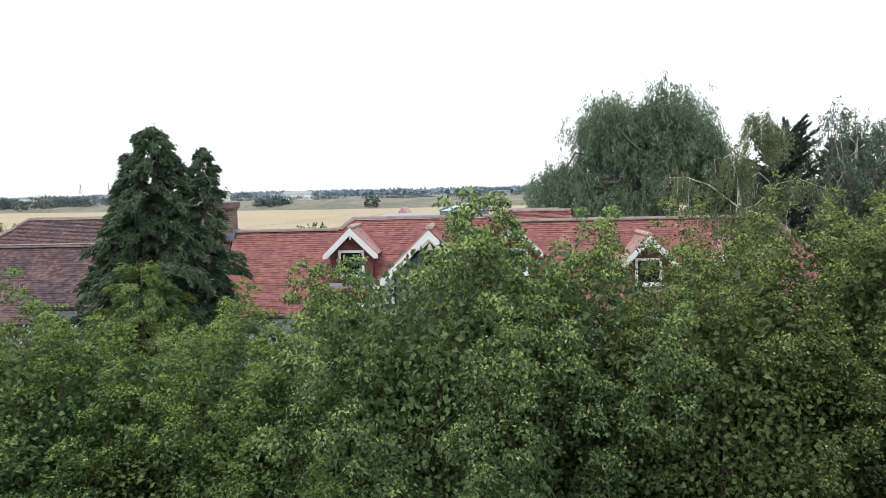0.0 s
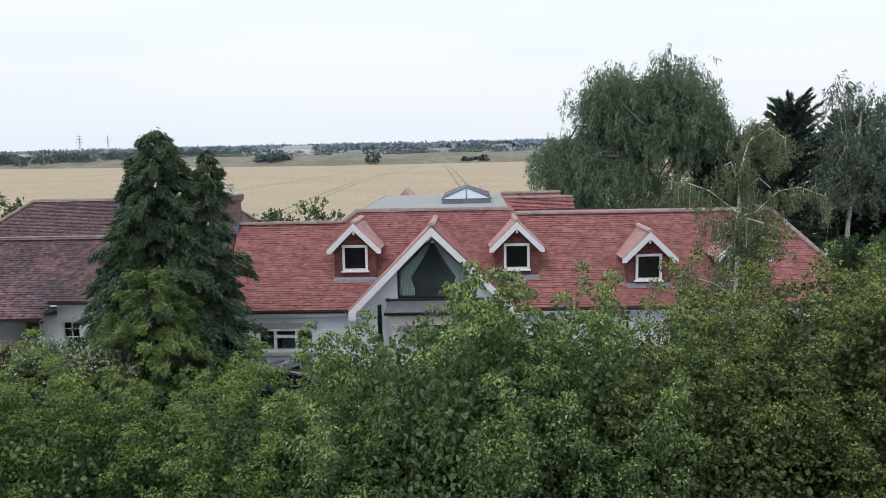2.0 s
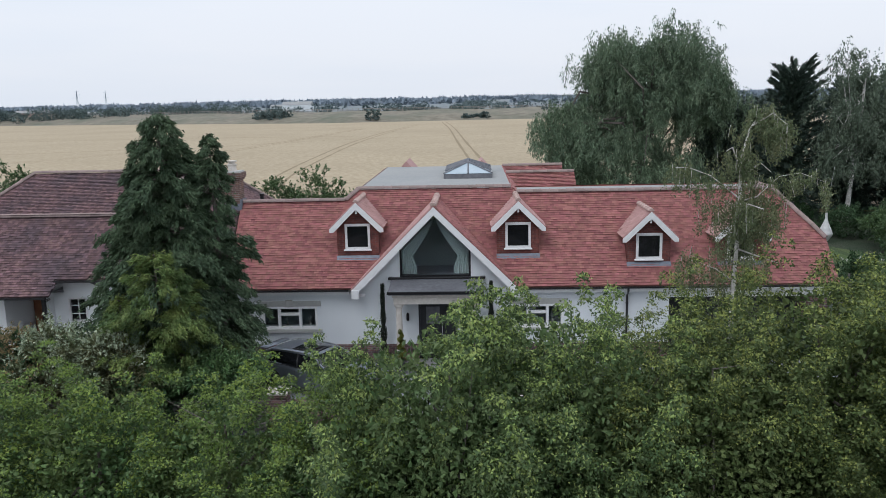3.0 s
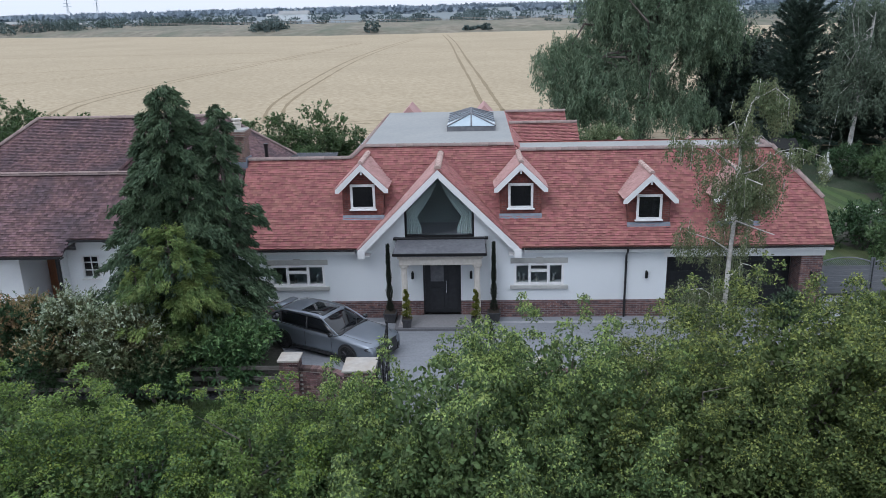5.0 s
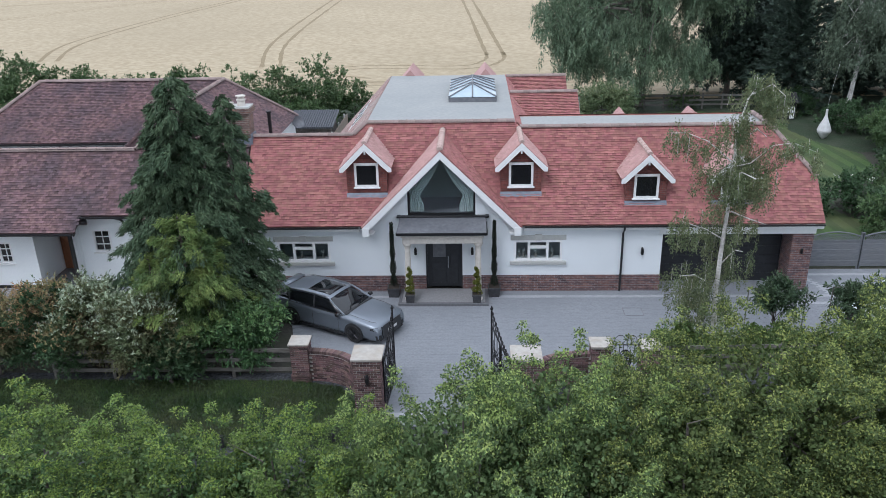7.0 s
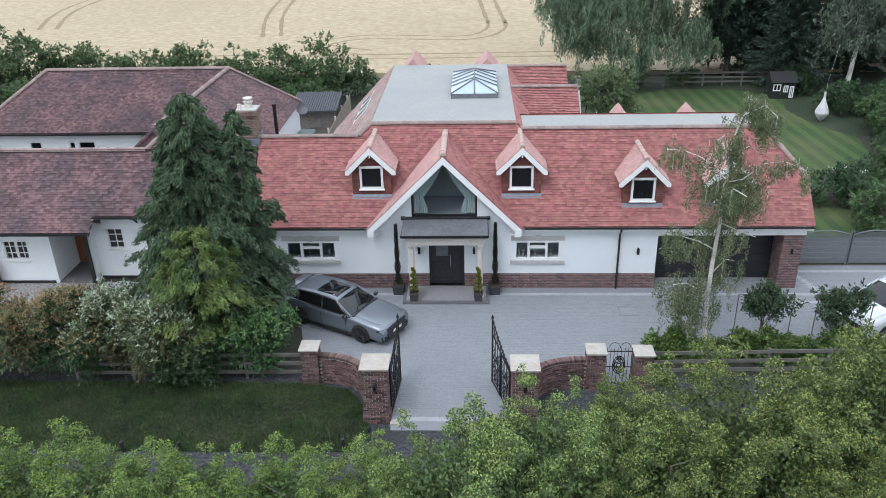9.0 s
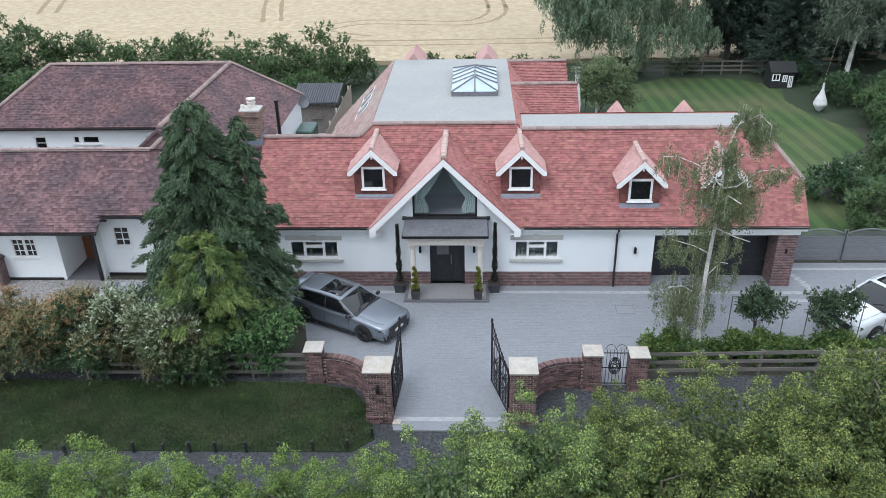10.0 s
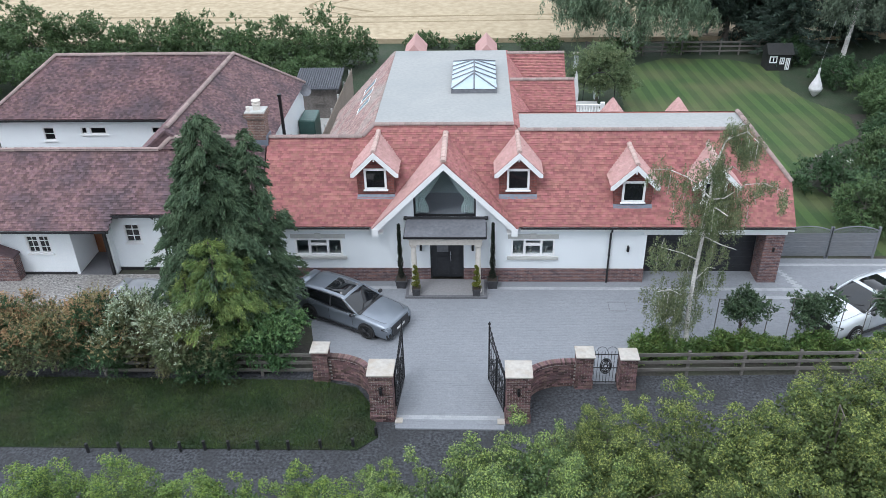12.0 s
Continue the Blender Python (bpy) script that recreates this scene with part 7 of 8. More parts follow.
def shrub(name, label, x, y, height, rx, ry, leafmat, seed, leaf=0.09, width=0.045, dense=1.0, droop=0.0, group="", clump=0.3, low=-0.95, base=0.0, oval=False):
    area = rx * ry + (rx + ry) * height / 2
    return broadleaf(name, label, (x, y, base), (x, y, base + height * 0.7), (x, y, base + height * 0.5), (rx, ry, height * 0.5), leafmat, BARK, seed, clumps=max(14, int(26 * area * dense / (clump / 0.3) ** 2)), clump_r=clump, twigs=15, per_twig=9,
                     leaf=leaf, width=width, droop=droop, trunk=0.05, limbs=10, group=group, category="shrub", inner=0.5, low=low, twig_long=0.22, oval=oval)


leafy_bush("laurel", "glossy dark green laurel bush over rail fence", -6.15, -5.75, 2.2, 0.95, 0.9, LAUREL, LAUREL_TIP, 21, 0.13, 0.062, 40, 40, 0.5, oval=True)
leafy_bush("laurel", "glossy dark green laurel bush over rail fence", -7.2, -6.0, 2.0, 0.95, 0.7, LAUREL, LAUREL_TIP, 22, 0.13, 0.062, 30, 38, 0.5, oval=True)
shrub("ivy_bush", "dark ivy-clad bush against the cypress", -6.55, -3.3, 2.8, 0.6, 0.8, CONIFER, 23, 0.09, 0.06, 1.1)
leafy_bush("variegated_bush", "pale grey-green variegated bush on fence line", -9.5, -6.4, 3.4, 1.25, 1.15, MIXED_LEAF, GREY_LEAF, 24, 0.095, 0.05, 54, 40, 0.35)
leafy_bush("variegated_bush", "pale grey-green variegated bush on fence line", -11.0, -6.1, 3.45, 1.2, 1.15, MIXED_LEAF, GREY_LEAF, 25, 0.095, 0.05, 48, 40, 0.35)
leafy_bush("green_bush", "low green-leaved bush spilling over fence", -8.5, -6.9, 1.9, 0.9, 0.7, SHRUB, MIXED_LEAF, 30, 0.1, 0.055, 28, 36, 0.4)
for k, x in enumerate((-12.5, -14.5, -16.5, -18.7, -21.0)):
    leafy_bush("russet_bush", "russet and green hedge bush above verge", x, -6.2 - 0.1 * (k % 2), 3.15 - 0.07 * k, 1.45, 1.3, MIXED_LEAF if k % 2 else SHRUB, RED_LEAF, 26 + 10 * k, 0.095, 0.052, 54, 38, 0.3, "russet hedge")


def birch(x, y):
    """A slender birch: a white stem, a few long arching boughs, and foliage hanging from them in separate masses."""
    rng = np.random.default_rng(71)
    t = thing("silver_birch", "slender silver birch with sparse hanging leaves", "tree", (x, y, 0))
    at = lambda u, z, d=0.0: np.array([u, y + d, z])
    stem = [at(9.3, 0), at(9.22, 1.0), at(9.16, 2.4), at(9.17, 3.7), at(9.22, 4.95), at(9.24, 6.7), at(9.22, 7.7), at(9.43, 8.6), at(9.8, 9.2)]
    wood = bmesh.new()
    tube(wood, stem, [0.105, 0.09, 0.08, 0.072, 0.062, 0.05, 0.038, 0.026, 0.012], 8)
    boughs = [[at(9.25, 6.5), at(9.66, 6.66, -0.2), at(10.2, 7.26, -0.4), at(10.75, 7.36, -0.5), at(11.4, 7.1, -0.6)],
              [at(9.22, 6.6), at(8.45, 7.25, 0.2), at(7.8, 7.5, 0.3), at(7.3, 7.5, 0.3)],
              [at(9.18, 4.1), at(8.55, 4.55, -0.3), at(7.75, 4.85, -0.4)],
              [at(9.16, 2.4), at(8.35, 2.95, -0.2), at(7.85, 2.95, -0.3)],
              [at(9.2, 5.1), at(9.8, 4.9, -0.3), at(10.35, 4.7, -0.3)],
              [at(9.17, 3.2), at(9.7, 3.6, 0.3), at(10.0, 3.5, 0.4)],
              [at(9.25, 7.2), at(9.9, 7.6, 0.3), at(10.3, 7.3, 0.5)],
              [at(9.5, 8.7), at(10.0, 9.05, -0.2), at(10.4, 8.7, -0.3)],
              [at(9.2, 6.0), at(9.5, 6.6, 0.5), at(9.9, 6.6, 0.9)],
              [at(9.2, 6.0), at(9.3, 6.5, -0.6), at(9.6, 6.4, -1.0)],
              [at(9.2, 7.5), at(8.9, 8.1, -0.2), at(8.7, 8.0, -0.3)],
              [at(9.16, 1.8), at(8.8, 2.2, 0.4), at(8.5, 2.1, 0.6)]]
    for b in boughs:
        tube(wood, b, [0.028, 0.019, 0.012, 0.008, 0.005][: len(b)], 6)
    # where foliage hangs: point, spread across, strands, length
    masses = [(at(10.9, 7.3, -0.5), 0.4, 15, 0.6), (at(11.3, 7.1, -0.6), 0.16, 7, 0.6), (at(10.2, 7.2, -0.4), 0.3, 8, 0.5), (at(7.7, 7.45, 0.3), 0.26, 15, 0.85), (at(8.3, 7.2, 0.2), 0.22, 8, 0.7), (at(8.6, 6.4, 0.1), 0.25, 8, 0.8),
              (at(7.8, 4.85, -0.4), 0.3, 24, 0.95), (at(8.4, 4.5, -0.3), 0.22, 7, 0.6), (at(8.0, 2.95, -0.3), 0.36, 26, 1.3), (at(8.55, 2.8, -0.1), 0.35, 20, 1.2), (at(8.7, 1.9, 0.3), 0.35, 16, 1.1),
              (at(9.7, 6.7, 0.2), 0.36, 34, 1.1), (at(9.5, 6.4, -0.5), 0.4, 30, 1.1), (at(9.9, 6.0, 0.2), 0.25, 12, 0.9), (at(9.7, 4.95, -0.3), 0.3, 11, 0.8), (at(9.75, 3.6, 0.3), 0.3, 18, 1.0), (at(9.3, 5.6, 0.0), 0.3, 14, 0.9),
              (at(9.4, 8.0, 0.0), 0.3, 16, 0.8), (at(9.9, 8.75, -0.1), 0.35, 26, 0.9), (at(10.25, 8.7, -0.3), 0.2, 14, 0.8), (at(9.3, 7.3, 0.2), 0.35, 18, 0.8), (at(9.5, 2.0, 0.2), 0.35, 14, 0.9), (at(8.8, 8.0, -0.2), 0.2, 8, 0.7), (at(9.0, 3.3, 0.1), 0.3, 12, 0.9), (at(9.2, 6.3, 0.3), 0.4, 22, 1.0), (at(9.15, 5.2, 0.3), 0.4, 18, 1.0), (at(9.1, 4.3, 0.3), 0.36, 16, 1.0), (at(9.3, 3.0, 0.3), 0.4, 14, 0.9), (at(8.9, 1.7, 0.2), 0.4, 14, 1.0), (at(9.65, 9.05, 0.0), 0.16, 16, 0.7), (at(9.95, 9.1, -0.1), 0.14, 12, 0.8)]
    starts, falls = [], []
    for c, w, n, fall in masses:
        for _ in range(int(n * (1.35 if c[2] > 6 else 1.0))):
            starts.append(c + rng.normal(0, 1, 3) * [w, w * 0.8, 0.16])
            falls.append(fall * rng.uniform(0.35, 1.2))
    for p, f in zip(starts[::3], falls[::3]):
        tube(wood, [p, p + np.r_[rng.normal(0, 0.05, 2), -f * 0.8]], [0.006, 0.003], 4)
    part("trunk", wood, BIRCH_BARK, t, "white and grey peeling bark")
    part("crown", mesh_of("crown", *small_leaves(hanging_leaves(rng, starts, falls, 105, 0.058, 0.042, 0.1, 0.06))), BIRCH_LEAF, t, kind="stuff")


birch(9.3, -4.8)

# bed along the right-hand rail fence
sheet("planting_bed", [(7.0, -6.3), (25, -5.8), (25, -4.35), (7.0, -4.72)], 0.02, EARTH, "dark earth planting bed beside the drive", "bed", 0.03)
for i in range(18):
    x = 7.4 + i * 0.76
    shrub("cherry_laurel", "young bright green laurel plant in bed", x, -5.15 + 0.12 * math.sin(i * 2.3), 0.82 + 0.25 * math.sin(i * 1.7), 0.29 + 0.08 * math.sin(i * 3.1), 0.3, BED_LEAF, 100 + i, 0.13, 0.07, 0.7, group="bed laurels", clump=0.2, oval=True)


def standard_tree(x, y, seed):
    t = broadleaf("standard_laurel", "small dark pleached standard tree with supports", (x, y, 0), (x, y, 1.75), (x, y, 2.05), (1.05, 0.5, 0.55), PLEACHED, BARK, seed, clumps=30, clump_r=0.19, twigs=15, per_twig=9, leaf=0.12, width=0.06, trunk=0.035, limbs=16,
                  group="standard trees", category="tree", inner=0.3, low=-1, twig_long=0.22, oval=True)
    for dx in (-0.95, 0.95):
        bm = bmesh.new()
        tube(bm, [(x + dx, y + 0.1, 0), (x + dx, y + 0.1, 2.3)], 0.018, 5)
        part("support", bm, RAIL, t)
    bm = bmesh.new()
    tube(bm, [(x - 0.95, y + 0.1, 2.28), (x + 0.95, y + 0.1, 2.28)], 0.016, 5)
    part("cross_bar", bm, RAIL, t)


standard_tree(11.25, -4.7, 151)
standard_tree(14.0, -4.65, 152)
standard_tree(16.8, -4.6, 153)

# big willow and dark trees behind the lawn
def weeping_tree(name, label, base, lobes, leafmat, barkmat, seed, strand, per_metre, leaf, width, trunk, stems=()):
    """A tree of hanging strands, gathered in clumps over one or more lobes: centre, radii, clumps, strands a clump."""
    rng = np.random.default_rng(seed)
    t = thing(name, label, "tree", base)
    starts, falls, ends = [], [], []
    for c, r, clumps, strands in lobes:
        for p in lumpy_points(rng, clumps, c, r, 0.6, -0.75):
            ends.append(p)
            w = rng.uniform(0.35, 0.75)
            for _ in range(strands):
                starts.append(p + rng.normal(0, w, 3) * [1, 1, 0.7])
                falls.append(strand * rng.uniform(0.4, 1.25))
    ends = np.array(ends)
    wood = trunk_mesh(rng, base, (lobes[0][0][0], lobes[0][0][1], lobes[0][0][2] + lobes[0][1][2] * 0.5), trunk, ends[rng.choice(len(ends), min(34, len(ends)), False)])
    for a in stems:
        tube(wood, a, [trunk * 0.5 * (1 - 0.8 * i / (len(a) - 1)) for i in range(len(a))], 6)
    part("trunk", wood, barkmat, t)
    part("crown", mesh_of("crown", *small_leaves(hanging_leaves(rng, starts, falls, per_metre, leaf, width, 0.25, 0.12))), leafmat, t, kind="stuff")


weeping_tree("willow", "large grey-green weeping willow behind lawn", (14.2, 34.5, 0), [((15.4, 34.5, 10.0), (5.2, 4.6, 4.9), 170, 12), ((13.2, 34.5, 11.6), (2.7, 3.0, 3.2), 60, 12), ((17.6, 34.5, 11.3), (3.0, 3.0, 3.3), 60, 12), ((9.2, 34.0, 6.6), (2.7, 3.4, 3.1), 70, 12), ((13.6, 33.4, 4.9), (6.2, 3.8, 2.6), 110, 11), ((19.4, 34.5, 9.6), (2.2, 2.6, 2.6), 36, 11)], WILLOW, BARK, 61, 1.25, 25, 0.26, 0.072, 0.45)
for x, y, h, rx, sd in ((21.8, 36.5, 9.6, 2.9, 62), (24.4, 38.0, 9.0, 3.0, 67), (33.5, 38.5, 9.5, 4.2, 68), (39.5, 36.0, 10.5, 4.6, 69)):
    broadleaf("dark_tree", "dark dense broadleaf tree behind lawn", (x, y, 0), (x, y, h * 0.7), (x, y, h * 0.5), (rx, rx * 0.85, h * 0.5), DARK_FIR, BARK, sd, clumps=120, clump_r=0.8, twigs=22, per_twig=12, leaf=0.3, width=0.15, trunk=0.25, limbs=20, inner=0.35, low=-1, twig_long=0.5, group="dark trees")


def spiky_fir(x, y, h, spread, seed):
    """A dark fir whose stiff upper branches stand up like spikes."""
    rng = np.random.default_rng(seed)
    t = thing("fir_tree", "tall dark fir with spiky upright top", "conifer", (x, y, 0))
    wood = bmesh.new()
    tube(wood, [(x, y, 0), (x, y, h * 0.95)], [0.3, 0.03], 8)
    P, D = [], []
    for i in range(190):
        f = (i + rng.random()) / 190
        z0 = 0.6 + f * (h * 0.88 - 0.6)
        long = spread * (0.72 + 0.5 * (1 - f)) * rng.uniform(0.6, 1.1)
        a = i * 2.4
        go = np.array([math.cos(a), math.sin(a), -0.15 + 0.95 * f])
        go /= np.linalg.norm(go)
        n = 210
        u = rng.random(n)
        P.append(np.array([x, y, z0]) + go * (u * long)[:, None] + rng.normal(0, 0.09, (n, 3)) * (1.35 - u)[:, None])
        D.append(go * 0.9 + rng.normal(0, 0.35, (n, 3)))
        if i % 4 == 0:
            tube(wood, [(x, y, z0), tuple(np.array([x, y, z0]) + go * long * 0.9)], [0.05, 0.01], 4)
    part("trunk", wood, BARK, t)
    part("crown", mesh_of("crown", *small_leaves(leaf_quads(np.concatenate(P), np.concatenate(D), 0.34, 0.1, rng, 0.1))), DARK_FIR, t, kind="stuff")


spiky_fir(25.4, 32.5, 12.4, 3.1, 63)
spiky_fir(31.5, 36.5, 11.5, 2.6, 64)
weeping_tree("garden_birch", "tall hazy birch with hanging foliage at garden edge", (28.4, 29.5, 0), [((29.3, 29.8, 8.6), (2.5, 2.4, 4.0), 80, 8), ((28.4, 29.5, 5.6), (2.2, 2.2, 2.4), 34, 8)], BIRCH_FAR, BIRCH_BARK, 65, 1.3, 18, 0.22, 0.09, 0.2)
weeping_tree("garden_birch", "tall hazy birch with hanging foliage at garden edge", (33.0, 30.5, 0), [((33.3, 30.8, 7.8), (2.9, 2.6, 4.2), 90, 8)], BIRCH_FAR, BIRCH_BARK, 66, 1.3, 18, 0.22, 0.09, 0.2)
broadleaf("dark_tree", "dark dense broadleaf tree behind lawn", (37.5, 27.0, 0), (37.5, 27, 5), (37.5, 27, 4.2), (3.4, 3.0, 4.0), SHRUB, BARK, 70, clumps=90, clump_r=0.8, twigs=22, per_twig=12, leaf=0.28, width=0.14, trunk=0.25, limbs=20, inner=0.35, low=-1, twig_long=0.5, group="dark trees")
broadleaf("apple_tree", "round green fruit tree beside rear wing", (9.3, 21.4, 0), (9.3, 21.4, 3), (9.3, 21.3, 2.6), (2.15, 1.8, 1.65), APPLE, BARK, 68, clumps=110, clump_r=0.42, twigs=18, per_twig=11, leaf=0.13, width=0.065, trunk=0.12, limbs=18, inner=0.4, low=-0.8)
for i, (x, y, h, rx, ry, m) in enumerate(((19.8, 8.9, 1.9, 1.9, 1.5, SHRUB), (19.6, 4.6, 2.6, 1.3, 1.4, HEDGE), (21.6, 6.5, 2.8, 1.5, 1.8, SHRUB), (22.6, 10.5, 2.4, 1.6, 1.7, HEDGE), (24.6, 13, 2.6, 1.6, 1.8, SHRUB), (26.6, 16.5, 2.8, 1.6, 2.0, HEDGE), (27.2, 20.5, 3.0, 1.8, 2.2, HEDGE), (26.4, 25, 2.2, 1.6, 1.8, SHRUB), (29.5, 23.5, 3.2, 2, 2, SHRUB),
                                          (25.5, 30.8, 2.0, 1.2, 1.2, SHRUB), (22.5, 2.5, 3.4, 1.6, 1.6, HEDGE), (24.5, 5.5, 3.4, 2, 2, HEDGE), (12.5, 32.2, 1.8, 1.4, 1.0, HEDGE), (28, 10, 3.6, 2.4, 2.6, SHRUB), (17.6, 33.6, 1.3, 1.6, 0.8, HEDGE))):
    shrub("garden_shrub", "rounded leafy garden shrub beside lawn", x, y, h, rx, ry, m, 170 + i, 0.16, 0.09, 0.5, clump=0.42, group="garden shrubs")
rng_f = np.random.default_rng(5)
for x, y, z in ((19.6, 9.0, 1.95), (20.4, 8.7, 1.8), (19.2, 9.3, 1.8), (24.3, 12.2, 2.4)):
    c = np.array([x, y, z]) + rng_f.normal(0, 0.12, (12, 3)) * [1, 1, 0.4]
    v, f = leaf_quads(c, rng_f.normal(0, 1, (12, 3)) + [0, 0, 1], 0.07, 0.06, rng_f)
    tagged(part("flower_head", mesh_of("flower_head", v, f), FLOWER, None), "loose white flower head on garden shrub", "flowers", "white flowers", "stuff")

# hedge between the gardens and the field
for i, (x, y, h, rx, ry) in enumerate(((-42, 29, 6.2, 3.6, 3.2), (-37, 29.5, 6.0, 3.2, 3.0), (-33, 30, 5.4, 2.8, 2.6), (-29.6, 31, 4.4, 2.4, 2.4), (-26.4, 30.6, 3.7, 2.2, 2.2), (-23.4, 31.5, 3.4, 2.0, 2.2), (-21.2, 31.2, 4.6, 1.8, 2.0), (-18.6, 30.5, 3.2, 1.9, 2.2), (-16.0, 29.4, 3.7, 2.1, 2.4), (-13.0, 29, 4.2, 2.2, 2.5), (-10.2, 29.2, 4.9, 2.1, 2.4), (-7.9, 31, 2.8, 1.5, 1.8),
                                       (-30, 25.5, 3.0, 2.6, 2.2), (-25, 26, 2.4, 2.4, 2.0), (-35, 24, 3.6, 3, 3), (-14.5, 26, 2.4, 2.0, 1.6), (-11, 25.6, 2.4, 2.0, 1.5), (-19.5, 26.5, 2.2, 2.4, 1.6), (6.5, 35, 1.2, 2.0, 1.0), (1.5, 35.4, 1.0, 2.2, 0.8), (-3, 35.4, 1.1, 2.2, 0.8))):
    shrub("field_hedge", "overgrown green hedge bush beside wheat field", x, y, h, rx, ry, HEDGE, 200 + i, 0.17, 0.12, 0.5, clump=0.5, group="field hedge")

# things on the lawn
back_fence = thing("back_fence", "brown post and rail fence at garden end", "fence", (18, 33, 0))
for k in range(13):
    x = 10 + k * 1.5
    part("post", boxes((x - 0.06, x + 0.06, 33.0, 33.12, 0, 1.2)), RAIL, back_fence)
for k in range(12):
    for z in (0.3, 0.65, 1.0):
        part("rail", boxes((10 + k * 1.5, 11.5 + k * 1.5, 32.96, 33.0, z, z + 0.13)), RAIL, back_fence)
CANVAS = material("pale_canvas", (0.5, 0.5, 0.5), (0.62, 0.62, 0.62), 4, 0.7)
pod = thing("hanging_pod", "pale canvas pod tent hanging at lawn edge", "tent", (24.35, 23.4, 0))
bm = bmesh.new()
lathe(bm, (24.35, 23.4, 0.02), [(0.08, 0), (0.22, 0.14), (0.42, 0.45), (0.45, 0.58), (0.34, 0.9), (0.16, 1.3), (0.08, 1.55), (0.07, 1.95)], 12)
part("canvas", bm, CANVAS, pod)
bm = bmesh.new()
tube(bm, [(24.35, 23.4, 1.9), (24.4, 23.45, 2.6), (24.9, 23.9, 5.0)], 0.005, 4)
part("rope", bm, CANVAS, pod)
DARK_TIMBER = material("dark_stained_timber", (0.012, 0.013, 0.013), (0.022, 0.023, 0.022), 8, 0.8, 0.2, 40)
play = thing("playhouse", "dark timber playhouse with white framed windows", "playhouse", (23.9, 29.6, 0))
part("wall", boxes((22.9, 24.6, 29.0, 30.3, 0, 1.3)), DARK_TIMBER, play)
part("roof", slab([(22.8, 28.8, 1.25), (22.8, 30.5, 1.25), (22.8, 29.65, 1.9)], (1.9, 0, 0)), DARK_TIMBER, play)
for x, z, w, h in ((23.0, 0.6, 0.55, 0.5), (23.75, 0.5, 0.34, 0.5), (24.2, 0.1, 0.3, 0.85)):
    frame_part = part("frame", boxes((x, x + w, 28.95, 29.0, z, z + 0.07), (x, x + w, 28.95, 29.0, z + h - 0.07, z + h), (x, x + 0.07, 28.95, 29.0, z + 0.07, z + h - 0.07), (x + w - 0.07, x + w, 28.95, 29.0, z + 0.07, z + h - 0.07), (x + w / 2 - 0.03, x + w / 2 + 0.03, 28.95, 29.0, z + 0.07, z + h - 0.07)), WHITE, play, "white window frame")
    part("pane", boxes((x + 0.07, x + w - 0.07, 28.98, 28.995, z + 0.07, z + h - 0.07)), DARK_GLASS, frame_part)
balcony = thing("balustrade", "white painted balustrade round raised terrace", "balustrade", (8.0, 17.5, 1.0))
part("deck", boxes((6.4, 9.1, 16.7, 20.0, 0.9, 1.0)), STONE, balcony)
part("deck_wall", boxes((6.45, 9.0, 16.8, 19.9, 0, 0.9)), RENDER, balcony)
part("handrail", boxes((6.4, 9.1, 16.72, 16.84, 1.84, 1.94)), WHITE, balcony)
part("newel", boxes((8.85, 9.1, 16.68, 16.93, 1.0, 2.08), bevel=0.02), WHITE, balcony)
for k in range(13):
    bm = bmesh.new()
    lathe(bm, (6.55 + k * 0.175, 16.78, 1.0), [(0.055, 0), (0.055, 0.06), (0.03, 0.12), (0.065, 0.3), (0.03, 0.62), (0.055, 0.78), (0.055, 0.84)], 8)
    part("baluster", bm, WHITE, balcony)
parasol = thing("parasol", "closed grey parasol standing on rear terrace", "parasol", (7.35, 17.4, 1.0))
bm = bmesh.new()
tube(bm, [(7.35, 17.4, 1.0), (7.35, 17.4, 3.9)], 0.025, 6)
part("pole", bm, RAIL, parasol)
bm = bmesh.new()
lathe(bm, (7.35, 17.4, 1.9), [(0.12, 0), (0.18, 0.1), (0.2, 0.6), (0.14, 1.2), (0.06, 1.75), (0.02, 1.95)], 9)
part("canopy", bm, CANVAS, parasol, "folded grey canvas canopy")
arch = thing("garden_arch", "dark metal garden arch beside fruit tree", "arch", (9.0, 20.0, 0))
bm = bmesh.new()
tube(bm, [(8.2 + 1.0 * (1 - math.cos(k * math.pi / 12)), 20.0, 1.9 + 1.0 * math.sin(k * math.pi / 12)) for k in range(13)], 0.03, 6)
part("hoop", bm, BLACK, arch)
for x in (8.2, 10.2):
    bm = bmesh.new()
    tube(bm, [(x, 20.0, 0), (x, 20.0, 1.92)], 0.03, 6)
    part("post", bm, BLACK, arch)
for x in (8.05, 9.55):
    gate_post = thing("garden_pillar", "white square garden pillar with flat cap", "pillar", (x, 23.2, 0), "garden pillars")
    part("shaft", boxes((x - 0.16, x + 0.16, 23.04, 23.36, 0, 3.1)), RENDER, gate_post)
    part("cap", boxes((x - 0.23, x + 0.23, 22.97, 23.43, 3.1, 3.22), bevel=0.02), CAP_STONE, gate_post)

# ---- cars ----
GREY_PAINT = material("grey_car_paint", (0.215, 0.242, 0.28), (0.23, 0.257, 0.295), 3, 0.38, metal=0.6, coat=0.5)
WHITE_PAINT = material("white_car_paint", (0.6, 0.64, 0.68), (0.66, 0.69, 0.72), 3, 0.25, coat=0.6)
SILVER_PAINT = material("silver_car_paint", (0.3, 0.31, 0.33), (0.36, 0.37, 0.39), 3, 0.3, metal=0.3, coat=0.6)
BLACK_PAINT = material("black_car_paint", (0.012, 0.012, 0.014), (0.018, 0.018, 0.02), 3, 0.2, coat=0.8)
